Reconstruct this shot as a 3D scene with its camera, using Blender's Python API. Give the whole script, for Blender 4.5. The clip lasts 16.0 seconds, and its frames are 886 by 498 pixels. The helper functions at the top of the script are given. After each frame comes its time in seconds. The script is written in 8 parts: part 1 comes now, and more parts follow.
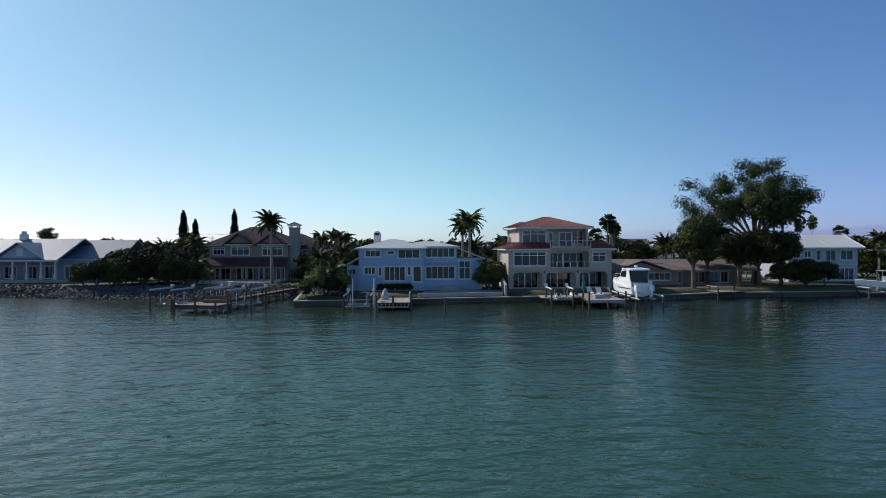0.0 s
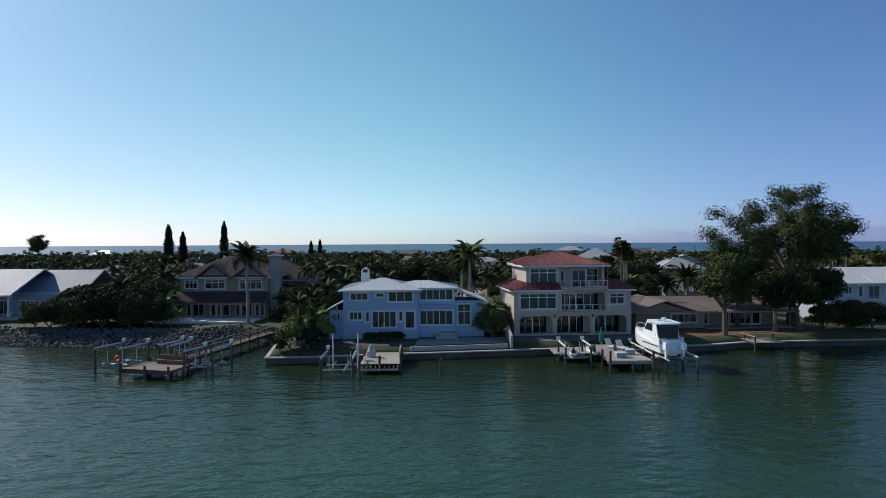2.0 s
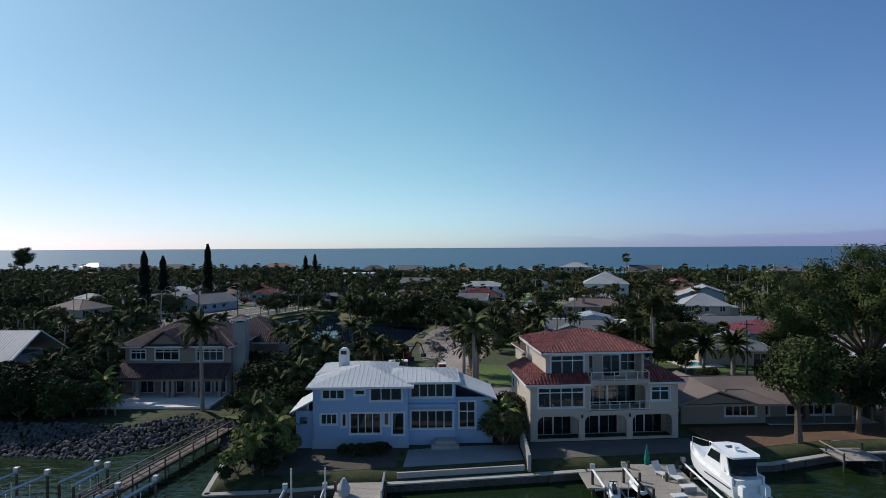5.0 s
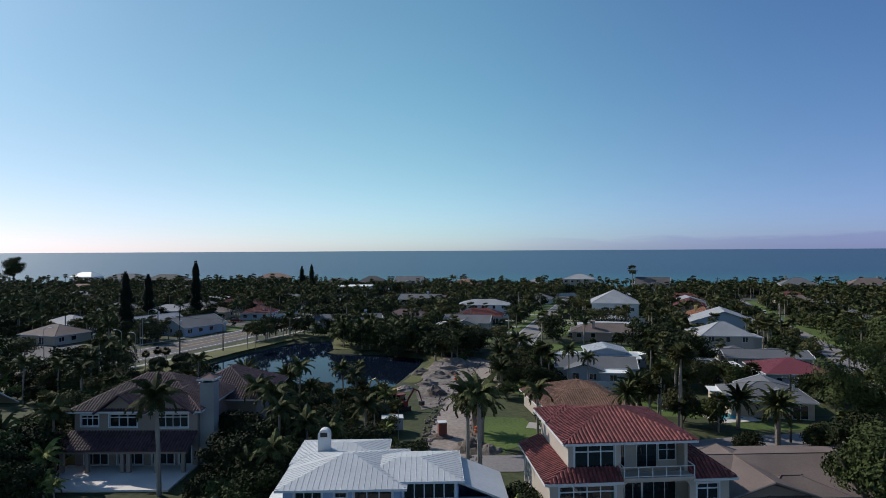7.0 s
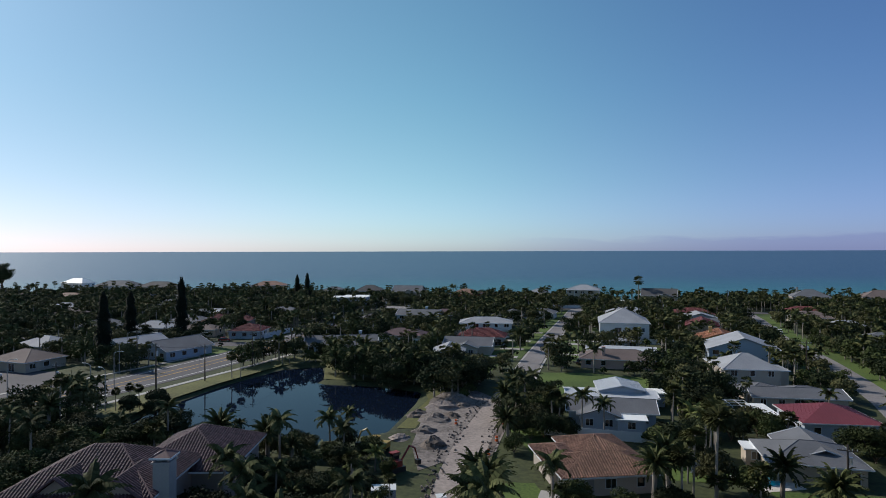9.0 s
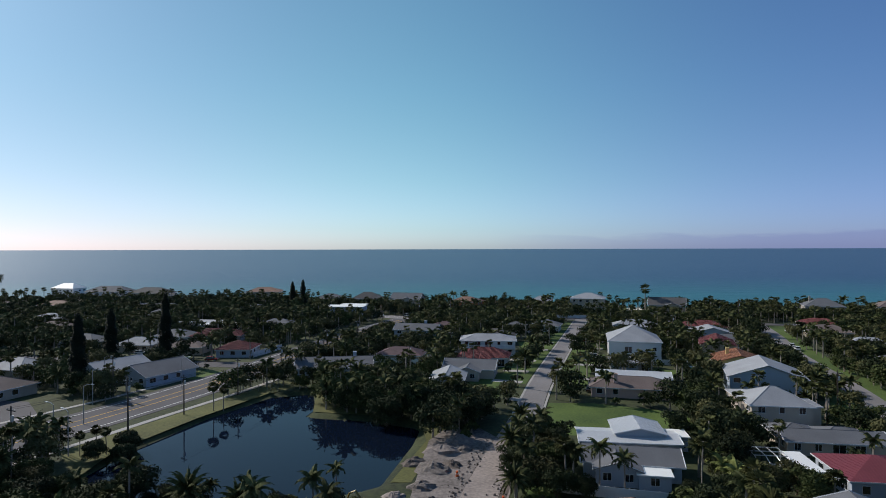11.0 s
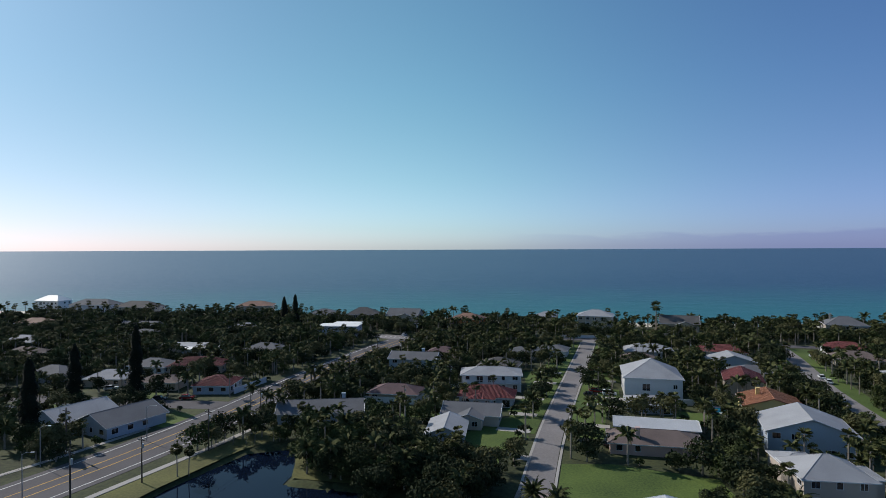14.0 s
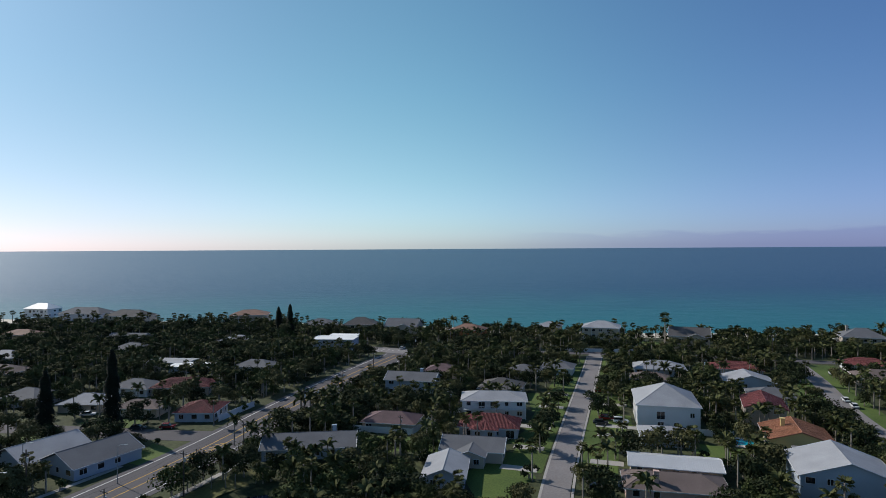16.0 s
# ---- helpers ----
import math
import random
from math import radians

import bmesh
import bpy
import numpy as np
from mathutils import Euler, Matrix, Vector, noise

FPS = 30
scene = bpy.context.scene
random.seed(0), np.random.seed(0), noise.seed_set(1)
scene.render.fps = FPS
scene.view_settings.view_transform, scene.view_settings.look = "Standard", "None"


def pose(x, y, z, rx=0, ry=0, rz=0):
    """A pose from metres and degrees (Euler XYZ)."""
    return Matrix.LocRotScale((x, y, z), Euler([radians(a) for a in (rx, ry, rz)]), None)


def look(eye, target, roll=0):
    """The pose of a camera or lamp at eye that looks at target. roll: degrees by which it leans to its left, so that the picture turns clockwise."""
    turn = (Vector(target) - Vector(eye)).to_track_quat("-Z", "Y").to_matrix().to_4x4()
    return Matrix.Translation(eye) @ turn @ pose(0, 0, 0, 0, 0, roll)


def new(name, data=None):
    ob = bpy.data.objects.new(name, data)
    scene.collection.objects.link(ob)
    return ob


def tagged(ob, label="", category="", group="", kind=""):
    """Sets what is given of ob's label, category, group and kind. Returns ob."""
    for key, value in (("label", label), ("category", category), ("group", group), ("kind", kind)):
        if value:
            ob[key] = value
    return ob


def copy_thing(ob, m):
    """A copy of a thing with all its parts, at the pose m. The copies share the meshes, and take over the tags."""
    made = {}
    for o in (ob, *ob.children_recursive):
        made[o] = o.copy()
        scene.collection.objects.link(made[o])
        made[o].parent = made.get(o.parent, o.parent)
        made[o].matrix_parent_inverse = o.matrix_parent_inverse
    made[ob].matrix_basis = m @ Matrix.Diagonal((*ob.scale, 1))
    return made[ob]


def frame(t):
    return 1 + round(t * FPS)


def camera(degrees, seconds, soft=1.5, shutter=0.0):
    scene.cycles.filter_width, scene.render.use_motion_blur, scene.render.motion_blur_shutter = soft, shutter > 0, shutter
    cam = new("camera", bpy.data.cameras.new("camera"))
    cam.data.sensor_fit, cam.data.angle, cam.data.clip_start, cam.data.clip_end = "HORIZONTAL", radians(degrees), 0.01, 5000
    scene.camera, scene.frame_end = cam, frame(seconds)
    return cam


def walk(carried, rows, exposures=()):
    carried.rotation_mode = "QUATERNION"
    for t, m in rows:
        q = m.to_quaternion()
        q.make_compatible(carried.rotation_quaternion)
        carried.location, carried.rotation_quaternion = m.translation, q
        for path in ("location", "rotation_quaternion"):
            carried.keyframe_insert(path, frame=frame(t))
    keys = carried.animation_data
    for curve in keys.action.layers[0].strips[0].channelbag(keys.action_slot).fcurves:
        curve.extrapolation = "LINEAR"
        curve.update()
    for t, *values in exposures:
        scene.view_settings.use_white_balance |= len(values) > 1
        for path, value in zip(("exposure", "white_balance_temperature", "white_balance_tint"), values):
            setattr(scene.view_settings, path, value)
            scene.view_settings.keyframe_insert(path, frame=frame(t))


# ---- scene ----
cam = camera(72.6, 16.0, soft=0.9)
# seconds, place in metres, pitch, lean, turn in degrees
ROWS = [
    (0.0, 0.00, 0.00, 8.50, -0.40, 0.33, 0.00),
    (0.5, 0.18, 2.96, 9.89, -0.45, 0.33, -0.01),
    (1.0, 0.33, 5.93, 11.30, -0.40, 0.34, 0.01),
    (1.5, 0.46, 8.90, 12.71, -0.37, 0.34, 0.01),
    (2.0, 0.57, 11.87, 14.14, -0.33, 0.35, 0.02),
    (2.5, 0.67, 14.85, 15.58, -0.31, 0.35, 0.02),
    (3.0, 0.75, 17.83, 17.03, -0.31, 0.36, 0.02),
    (3.5, 0.82, 20.82, 18.49, -0.30, 0.36, 0.03),
    (4.0, 0.87, 23.81, 19.95, -0.24, 0.30, 0.05),
    (6.5, 0.98, 38.91, 27.36, 0.15, 0.31, 0.07),
    (7.0, 0.99, 41.96, 28.86, 0.15, 0.31, 0.09),
    (7.5, 0.99, 45.03, 30.35, 0.13, 0.27, 0.09),
    (8.0, 0.99, 48.10, 31.84, 0.12, 0.22, 0.08),
    (8.5, 0.99, 51.19, 33.34, 0.11, 0.18, 0.07),
    (9.0, 1.00, 54.28, 34.83, 0.13, 0.14, 0.06),
    (11.5, 1.10, 70.00, 42.24, -0.17, 0.15, 0.05),
    (12.0, 1.14, 73.20, 43.70, -0.17, 0.16, 0.05),
    (12.5, 1.20, 76.41, 45.15, -0.17, 0.16, 0.04),
    (13.0, 1.28, 79.64, 46.60, -0.17, 0.18, 0.05),
    (13.5, 1.36, 82.89, 48.04, -0.20, 0.21, 0.04),
    (14.0, 1.47, 86.16, 49.46, -0.20, 0.23, 0.04),
    (14.5, 1.59, 89.45, 50.88, -0.18, 0.26, 0.02),
    (15.0, 1.74, 92.76, 52.28, -0.24, 0.28, 0.10),
    (15.5, 1.90, 96.09, 53.67, -0.28, 0.31, 0.13),
    (16.0, 2.09, 99.45, 55.04, -0.33, 0.33, 0.13),
]
walk(cam, [(t, pose(x, y, z, 90 + pitch, lean, turn)) for t, x, y, z, pitch, lean, turn in ROWS], exposures=((0.0, 0.28, 6000, 10), (3.5, 0.22, 6000, 10), (7.0, 0.13, 6000, 10), (16.0, 0.11, 6000, 10)))

# ---- light ----
SUN_EL, SUN_AZ = radians(35), radians(-54)          # azimuth from +y, to the right positive
world = bpy.data.worlds.new("sky")
scene.world = world
world.use_nodes = True
wn, wl = world.node_tree.nodes, world.node_tree.links
wn.clear()
sky = wn.new("ShaderNodeTexSky")
sky.sky_type, sky.sun_disc = "NISHITA", False
sky.sun_elevation, sky.sun_rotation = SUN_EL, SUN_AZ
sky.altitude, sky.air_density, sky.dust_density, sky.ozone_density = 0, 0.75, 0.6, 4.2
back, wout = wn.new("ShaderNodeBackground"), wn.new("ShaderNodeOutputWorld")
back.inputs["Strength"].default_value = 0.424
way, axes = wn.new("ShaderNodeTexCoord"), wn.new("ShaderNodeSeparateXYZ")
wl.new(way.outputs["Generated"], axes.inputs[0])


def sky_tint(axis, lo, hi, stops):
    """The air's colour along one axis of the sky: stops of place and tint, half strength."""
    span, ramp = wn.new("ShaderNodeMapRange"), wn.new("ShaderNodeValToRGB")
    span.inputs["From Min"].default_value, span.inputs["From Max"].default_value = lo, hi
    wl.new(axes.outputs[axis], span.inputs["Value"])
    wl.new(span.outputs[0], ramp.inputs["Fac"])
    ramp.color_ramp.interpolation = "B_SPLINE"
    while len(ramp.color_ramp.elements) < len(stops):
        ramp.color_ramp.elements.new(0.5)
    for e, (p, c) in zip(ramp.color_ramp.elements, stops):
        e.position, e.color = p, (*[v * 0.5 for v in c], 1)
    return ramp.outputs[0]


def sky_mix(blend, a, b, factor=None):
    mix = wn.new("ShaderNodeMix")
    mix.data_type, mix.blend_type = "RGBA", blend
    mix.inputs["Factor"].default_value = 1
    wl.new(a, mix.inputs["A"])
    if isinstance(b, tuple):
        mix.inputs["B"].default_value = (*b, 1)
    else:
        wl.new(b, mix.inputs["B"])
    if factor is not None:
        wl.new(factor, mix.inputs["Factor"])
    return mix.outputs["Result"]


pale = wn.new("ShaderNodeHueSaturation")
pale.inputs["Saturation"].default_value = 0.80
wl.new(sky.outputs[0], pale.inputs["Color"])
# sea air: paler towards the sun, deeper blue away from it, whitish low down
across = sky_tint("X", -0.6, 0.6, ((0.0, (0.71, 0.77, 0.77)), (0.22, (0.76, 0.86, 0.81)), (0.5, (0.81, 1.05, 0.91)), (0.78, (0.68, 0.85, 0.95)), (1.0, (0.61, 0.72, 0.96))))
upward = sky_tint("Z", 0.0, 0.5, ((0.0, (1.18, 1.0, 1.17)), (0.06, (1.13, 0.99, 1.1)), (0.22, (1.0, 0.97, 0.91)), (0.5, (0.87, 1.04, 0.98)), (1.0, (0.8, 0.97, 1.06))))
clear = sky_mix("MULTIPLY", sky_mix("MULTIPLY", pale.outputs[0], across), upward)
# a low bank of mauve cloud over the sea, away from the sun
puff, squash = wn.new("ShaderNodeTexNoise"), wn.new("ShaderNodeMapping")
squash.inputs["Scale"].default_value = (9, 9, 60)
puff.inputs["Scale"].default_value, puff.inputs["Detail"].default_value = 1.0, 5
wl.new(way.outputs["Generated"], squash.inputs[0])
wl.new(squash.outputs[0], puff.inputs["Vector"])
top_edge, inside_, far_side, cover = [wn.new("ShaderNodeMath") for _ in range(2)] + [wn.new("ShaderNodeMapRange"), wn.new("ShaderNodeMath")]
top_edge.operation, top_edge.inputs[1].default_value, top_edge.inputs[2].default_value = "MULTIPLY_ADD", 0.034, 0.004
wl.new(puff.outputs["Fac"], top_edge.inputs[0])
inside_.operation = "SUBTRACT"
wl.new(top_edge.outputs[0], inside_.inputs[0])
wl.new(axes.outputs["Z"], inside_.inputs[1])
soft_edge = wn.new("ShaderNodeMapRange")
soft_edge.inputs["From Max"].default_value, soft_edge.inputs["To Max"].default_value = 0.006, 0.5
wl.new(inside_.outputs[0], soft_edge.inputs["Value"])
far_side.inputs["From Min"].default_value, far_side.inputs["From Max"].default_value = 0.08, 0.5
wl.new(axes.outputs["X"], far_side.inputs["Value"])
cover.operation = "MULTIPLY"
wl.new(soft_edge.outputs[0], cover.inputs[0])
wl.new(far_side.outputs[0], cover.inputs[1])
wl.new(sky_mix("MIX", clear, (0.46, 0.53, 0.97), cover.outputs[0]), back.inputs["Color"])
wl.new(back.outputs[0], wout.inputs["Surface"])
sun = bpy.data.lights.new("sun", "SUN")
sun.energy, sun.angle, sun.color = 3.7, radians(0.5), (1.0, 0.9, 0.76)
sun_dir = Vector((math.sin(SUN_AZ) * math.cos(SUN_EL), math.cos(SUN_AZ) * math.cos(SUN_EL), math.sin(SUN_EL)))
new("sun", sun).matrix_world = look(sun_dir * 500, (0, 0, 0))


# ---- materials ----
MATS = {}


def mat(name, color, rough=0.7, var=0.25, scale=1.2, bump=0.2, fine=9.0, metal=0.0, spec=0.4, tint=None, island=0.0, rnd=0.0):
    """A surface with colour variation at two scales, and relief. island, rnd: brightness variation per piece, per object."""
    if name in MATS:
        return MATS[name]
    m = bpy.data.materials.new(name)
    m.use_nodes = True
    n, l = m.node_tree.nodes, m.node_tree.links
    b = n["Principled BSDF"]
    b.inputs["Roughness"].default_value, b.inputs["Metallic"].default_value = rough, metal
    b.inputs["Specular IOR Level"].default_value = spec
    tc = n.new("ShaderNodeTexCoord")
    big, small = n.new("ShaderNodeTexNoise"), n.new("ShaderNodeTexNoise")
    big.inputs["Scale"].default_value, big.inputs["Detail"].default_value = scale * 0.25, 3
    small.inputs["Scale"].default_value, small.inputs["Detail"].default_value = fine, 4
    for t in (big, small):
        l.new(tc.outputs["Object"], t.inputs["Vector"])
    add = n.new("ShaderNodeMath")
    add.operation = "ADD"
    l.new(big.outputs["Fac"], add.inputs[0])
    l.new(small.outputs["Fac"], add.inputs[1])
    mr = n.new("ShaderNodeMapRange")
    mr.inputs["From Min"].default_value, mr.inputs["From Max"].default_value = 0.65, 1.35
    l.new(add.outputs[0], mr.inputs["Value"])
    mix = n.new("ShaderNodeMix")
    mix.data_type = "RGBA"
    lo = [c * (1 - var) for c in color]
    hi = [min(1, c * (1 + var)) for c in (tint or color)]
    mix.inputs["A"].default_value, mix.inputs["B"].default_value = (*lo, 1), (*hi, 1)
    l.new(mr.outputs[0], mix.inputs["Factor"])
    last = mix.outputs["Result"]
    for amount, node, socket in ((island, "ShaderNodeNewGeometry", "Random Per Island"), (rnd, "ShaderNodeObjectInfo", "Random")):
        if amount:
            g = n.new(node)
            r = n.new("ShaderNodeMapRange")
            r.inputs["To Min"].default_value, r.inputs["To Max"].default_value = 1 - amount, 1 + amount
            l.new(g.outputs[socket], r.inputs["Value"])
            mul = n.new("ShaderNodeMix")
            mul.data_type, mul.blend_type = "RGBA", "MULTIPLY"
            mul.inputs["Factor"].default_value = 1
            l.new(last, mul.inputs["A"])
            l.new(r.outputs[0], mul.inputs["B"])
            last = mul.outputs["Result"]
    l.new(last, b.inputs["Base Color"])
    if bump:
        bp = n.new("ShaderNodeBump")
        bp.inputs["Strength"].default_value, bp.inputs["Distance"].default_value = bump, 0.05
        l.new(small.outputs["Fac"], bp.inputs["Height"])
        l.new(bp.outputs[0], b.inputs["Normal"])
    MATS[name] = m
    return m


def leaf_mat(name, color, tint, trans=0.25):
    m = mat(name, color, rough=0.8, var=0.3, scale=0.8, bump=0, fine=2.5, spec=0.12, tint=tint, island=0.3, rnd=0.3)
    return m


def water_mat(name, deep, near_shore, lo, hi, wave, strength, rough=0.06, gloss=0.5):
    """Water: body colour from the near-shore tone at y=lo to deep at y=hi, with wind ripples of two sizes."""
    m = bpy.data.materials.new(name)
    m.use_nodes = True
    n, l = m.node_tree.nodes, m.node_tree.links
    n.remove(n["Principled BSDF"])
    body, shine, both = n.new("ShaderNodeBsdfDiffuse"), n.new("ShaderNodeBsdfGlossy"), n.new("ShaderNodeMixShader")
    shine.inputs["Roughness"].default_value = rough
    fr, less = n.new("ShaderNodeFresnel"), n.new("ShaderNodeMath")
    fr.inputs["IOR"].default_value, less.operation, less.inputs[1].default_value = 1.33, "MULTIPLY", gloss
    l.new(fr.outputs[0], less.inputs[0])
    l.new(less.outputs[0], both.inputs["Fac"])
    l.new(body.outputs[0], both.inputs[1])
    l.new(shine.outputs[0], both.inputs[2])
    l.new(both.outputs[0], n["Material Output"].inputs["Surface"])
    tc, sep = n.new("ShaderNodeTexCoord"), n.new("ShaderNodeSeparateXYZ")
    l.new(tc.outputs["Object"], sep.inputs[0])
    cur = n.new("ShaderNodeTexNoise")
    cur.inputs["Scale"].default_value, cur.inputs["Detail"].default_value = 0.02, 4
    l.new(tc.outputs["Object"], cur.inputs["Vector"])
    off = n.new("ShaderNodeMath")
    off.operation, off.inputs[1].default_value = "MULTIPLY_ADD", abs(hi - lo) * 0.5
    l.new(cur.outputs["Fac"], off.inputs[0])
    l.new(sep.outputs["Y"], off.inputs[2])
    mr = n.new("ShaderNodeMapRange")
    mr.interpolation_type = "SMOOTHSTEP"
    mr.inputs["From Min"].default_value, mr.inputs["From Max"].default_value = lo + abs(hi - lo) * 0.25, hi + abs(hi - lo) * 0.25
    if hi < lo:
        mr.inputs["From Min"].default_value, mr.inputs["From Max"].default_value = hi + (lo - hi) * 0.25, lo + (lo - hi) * 0.25
    l.new(off.outputs[0], mr.inputs["Value"])
    mix = n.new("ShaderNodeMix")
    mix.data_type = "RGBA"
    a, c = (near_shore, deep) if hi > lo else (deep, near_shore)
    mix.inputs["A"].default_value, mix.inputs["B"].default_value = (*a, 1), (*c, 1)
    l.new(mr.outputs[0], mix.inputs["Factor"])
    l.new(mix.outputs["Result"], body.inputs["Color"])
    mp = n.new("ShaderNodeMapping")
    mp.inputs["Rotation"].default_value[2] = radians(-25)
    mp.inputs["Scale"].default_value = (0.55, 1.0, 1.0)
    l.new(tc.outputs["Object"], mp.inputs[0])
    n1, n2 = n.new("ShaderNodeTexNoise"), n.new("ShaderNodeTexNoise")
    n1.inputs["Scale"].default_value, n1.inputs["Detail"].default_value = wave, 3
    n2.inputs["Scale"].default_value, n2.inputs["Detail"].default_value = wave * 0.17, 2
    s = n.new("ShaderNodeMath")
    s.operation, s.inputs[1].default_value = "MULTIPLY_ADD", 2.0
    for t in (n1, n2):
        l.new(mp.outputs[0], t.inputs["Vector"])
    l.new(n2.outputs["Fac"], s.inputs[0])
    l.new(n1.outputs["Fac"], s.inputs[2])
    bp = n.new("ShaderNodeBump")
    bp.inputs["Strength"].default_value, bp.inputs["Distance"].default_value = strength, 0.25
    l.new(s.outputs[0], bp.inputs["Height"])
    for node in (body, shine, fr):
        l.new(bp.outputs[0], node.inputs["Normal"])
    return m


def glass_mat():
    if "glass" not in MATS:
        m = bpy.data.materials.new("glass")
        m.use_nodes = True
        b = m.node_tree.nodes["Principled BSDF"]
        b.inputs["Base Color"].default_value = (0.012, 0.016, 0.02, 1)
        b.inputs["Roughness"].default_value = 0.04
        b.inputs["Specular IOR Level"].default_value = 0.6
        MATS["glass"] = m
    return MATS["glass"]


GLASS = glass_mat()
WHITE = mat("white_paint", (0.6, 0.6, 0.6), 0.5, 0.08, 0.8, 0.1)
TRIM = mat("trim_paint", (0.6, 0.61, 0.63), 0.5, 0.06, 0.8, 0.05)
CREAM = mat("cream_stucco", (0.44, 0.38, 0.325), 0.85, 0.12, 0.6, 0.3, 14)
BLUE = mat("pale_blue_siding", (0.28, 0.38, 0.55), 0.6, 0.08, 0.5, 0.15)
TAUPE = mat("taupe_stucco", (0.28, 0.225, 0.19), 0.85, 0.14, 0.6, 0.3, 12)
GREYBLUE = mat("grey_blue_siding", (0.34, 0.40, 0.48), 0.65, 0.1, 0.5, 0.15)
SLATE = mat("slate_blue_siding", (0.22, 0.255, 0.33), 0.65, 0.1, 0.5, 0.15)
PALEGREY = mat("pale_grey_siding", (0.38, 0.415, 0.48), 0.65, 0.1, 0.5, 0.15)
TAN = mat("tan_stucco", (0.45, 0.38, 0.3), 0.85, 0.14, 0.6, 0.3, 12)
YELLOW = mat("yellow_stucco", (0.62, 0.48, 0.2), 0.85, 0.12, 0.6, 0.3)
PINK = mat("pink_stucco", (0.55, 0.38, 0.33), 0.85, 0.12, 0.6, 0.3)
REDTILE = mat("red_roof_tile", (0.18, 0.05, 0.048), 0.75, 0.35, 1.2, 0.3, 5, island=0.3)
ORANGETILE = mat("orange_roof_tile", (0.32, 0.14, 0.075), 0.75, 0.3, 1.0, 0.3, 5, island=0.25)
BROWNTILE = mat("brown_roof_tile", (0.21, 0.115, 0.08), 0.8, 0.35, 1.0, 0.3, 5, island=0.3)
MAROON = mat("maroon_roof_tile", (0.095, 0.055, 0.06), 0.75, 0.35, 1.0, 0.3, 5, island=0.3)
METAL = mat("pale_metal_roof", (0.48, 0.49, 0.51), 0.5, 0.12, 0.7, 0.05, 3, spec=0.5)
GREYSHINGLE = mat("grey_shingle", (0.125, 0.128, 0.14), 0.9, 0.25, 0.8, 0.5, 7)
LIGHTSHINGLE = mat("light_grey_shingle", (0.3, 0.305, 0.325), 0.85, 0.2, 0.8, 0.4, 7)
BROWNSHINGLE = mat("brown_shingle", (0.15, 0.115, 0.105), 0.9, 0.3, 0.8, 0.5, 7)
DARKSHINGLE = mat("dark_shingle", (0.09, 0.085, 0.085), 0.9, 0.3, 0.8, 0.5, 7)
WHITEROOF = mat("white_flat_roof", (0.75, 0.75, 0.73), 0.6, 0.12, 0.5, 0.1)
REDMETAL = mat("red_metal_roof", (0.17, 0.035, 0.043), 0.5, 0.15, 0.7, 0.05, 3)
# near-black for slabs indoors: the rooms' shade is put into the colour
ROOMSHADE = mat("dark_interior", (0.03, 0.03, 0.033), 0.9, 0.3, 1, 0)
ASPHALT = mat("asphalt", (0.085, 0.078, 0.085), 0.9, 0.22, 0.35, 0.3, 3)
OLDROAD = mat("pale_worn_asphalt", (0.2, 0.185, 0.185), 0.9, 0.2, 0.3, 0.3, 2)
CONCRETE = mat("concrete", (0.35, 0.33, 0.31), 0.85, 0.18, 0.6, 0.3, 4)
DIRT = mat("road_dirt", (0.235, 0.195, 0.18), 0.95, 0.35, 0.35, 0.6, 1.6, tint=(0.27, 0.225, 0.2))
RUBBLE = mat("rubble", (0.16, 0.135, 0.12), 0.95, 0.5, 0.8, 0.8, 2.5, island=0.3)
LAWN = mat("lawn", (0.05, 0.094, 0.014), 0.95, 0.4, 0.25, 0.6, 2.2, tint=(0.078, 0.112, 0.02))
DRYGRASS = mat("dry_grass", (0.1, 0.1, 0.028), 0.95, 0.4, 0.3, 0.6, 2.0)
SOIL = mat("ground_cover", (0.026, 0.036, 0.012), 0.95, 0.5, 0.2, 0.7, 1.2, tint=(0.046, 0.054, 0.018))
SAND = mat("sand", (0.62, 0.55, 0.44), 0.95, 0.12, 0.2, 0.3, 1.5)
MULCH = mat("mulch", (0.13, 0.075, 0.045), 0.95, 0.4, 0.8, 0.6, 3)
STONE = mat("riprap_stone", (0.075, 0.072, 0.075), 0.9, 0.35, 1.0, 0.6, 4, island=0.35)
SEAWALL = mat("seawall_concrete", (0.085, 0.078, 0.068), 0.9, 0.4, 0.8, 0.4, 3)
OLDWOOD = mat("old_brown_wood", (0.15, 0.115, 0.1), 0.85, 0.35, 0.9, 0.4, 7, island=0.3)
WOOD = mat("weathered_wood", (0.29, 0.265, 0.24), 0.85, 0.3, 0.9, 0.4, 7, island=0.25)
PILEWOOD = mat("dark_piling_wood", (0.075, 0.06, 0.05), 0.85, 0.4, 1.2, 0.5, 6)
TRUNK = mat("bark", (0.14, 0.105, 0.08), 0.95, 0.35, 1.5, 0.6, 6)
PALMTRUNK = mat("palm_trunk", (0.27, 0.235, 0.2), 0.9, 0.3, 2.0, 0.5, 8)
ALU = mat("aluminium", (0.55, 0.56, 0.57), 0.4, 0.1, 1, 0.05, metal=0.7)
GEL = mat("white_gelcoat", (0.78, 0.79, 0.8), 0.22, 0.05, 0.6, 0)
BLACK = mat("black_plastic", (0.02, 0.02, 0.022), 0.5, 0.3, 2, 0)
POOL = mat("pool_water", (0.02, 0.32, 0.42), 0.05, 0.1, 1, 0.3)
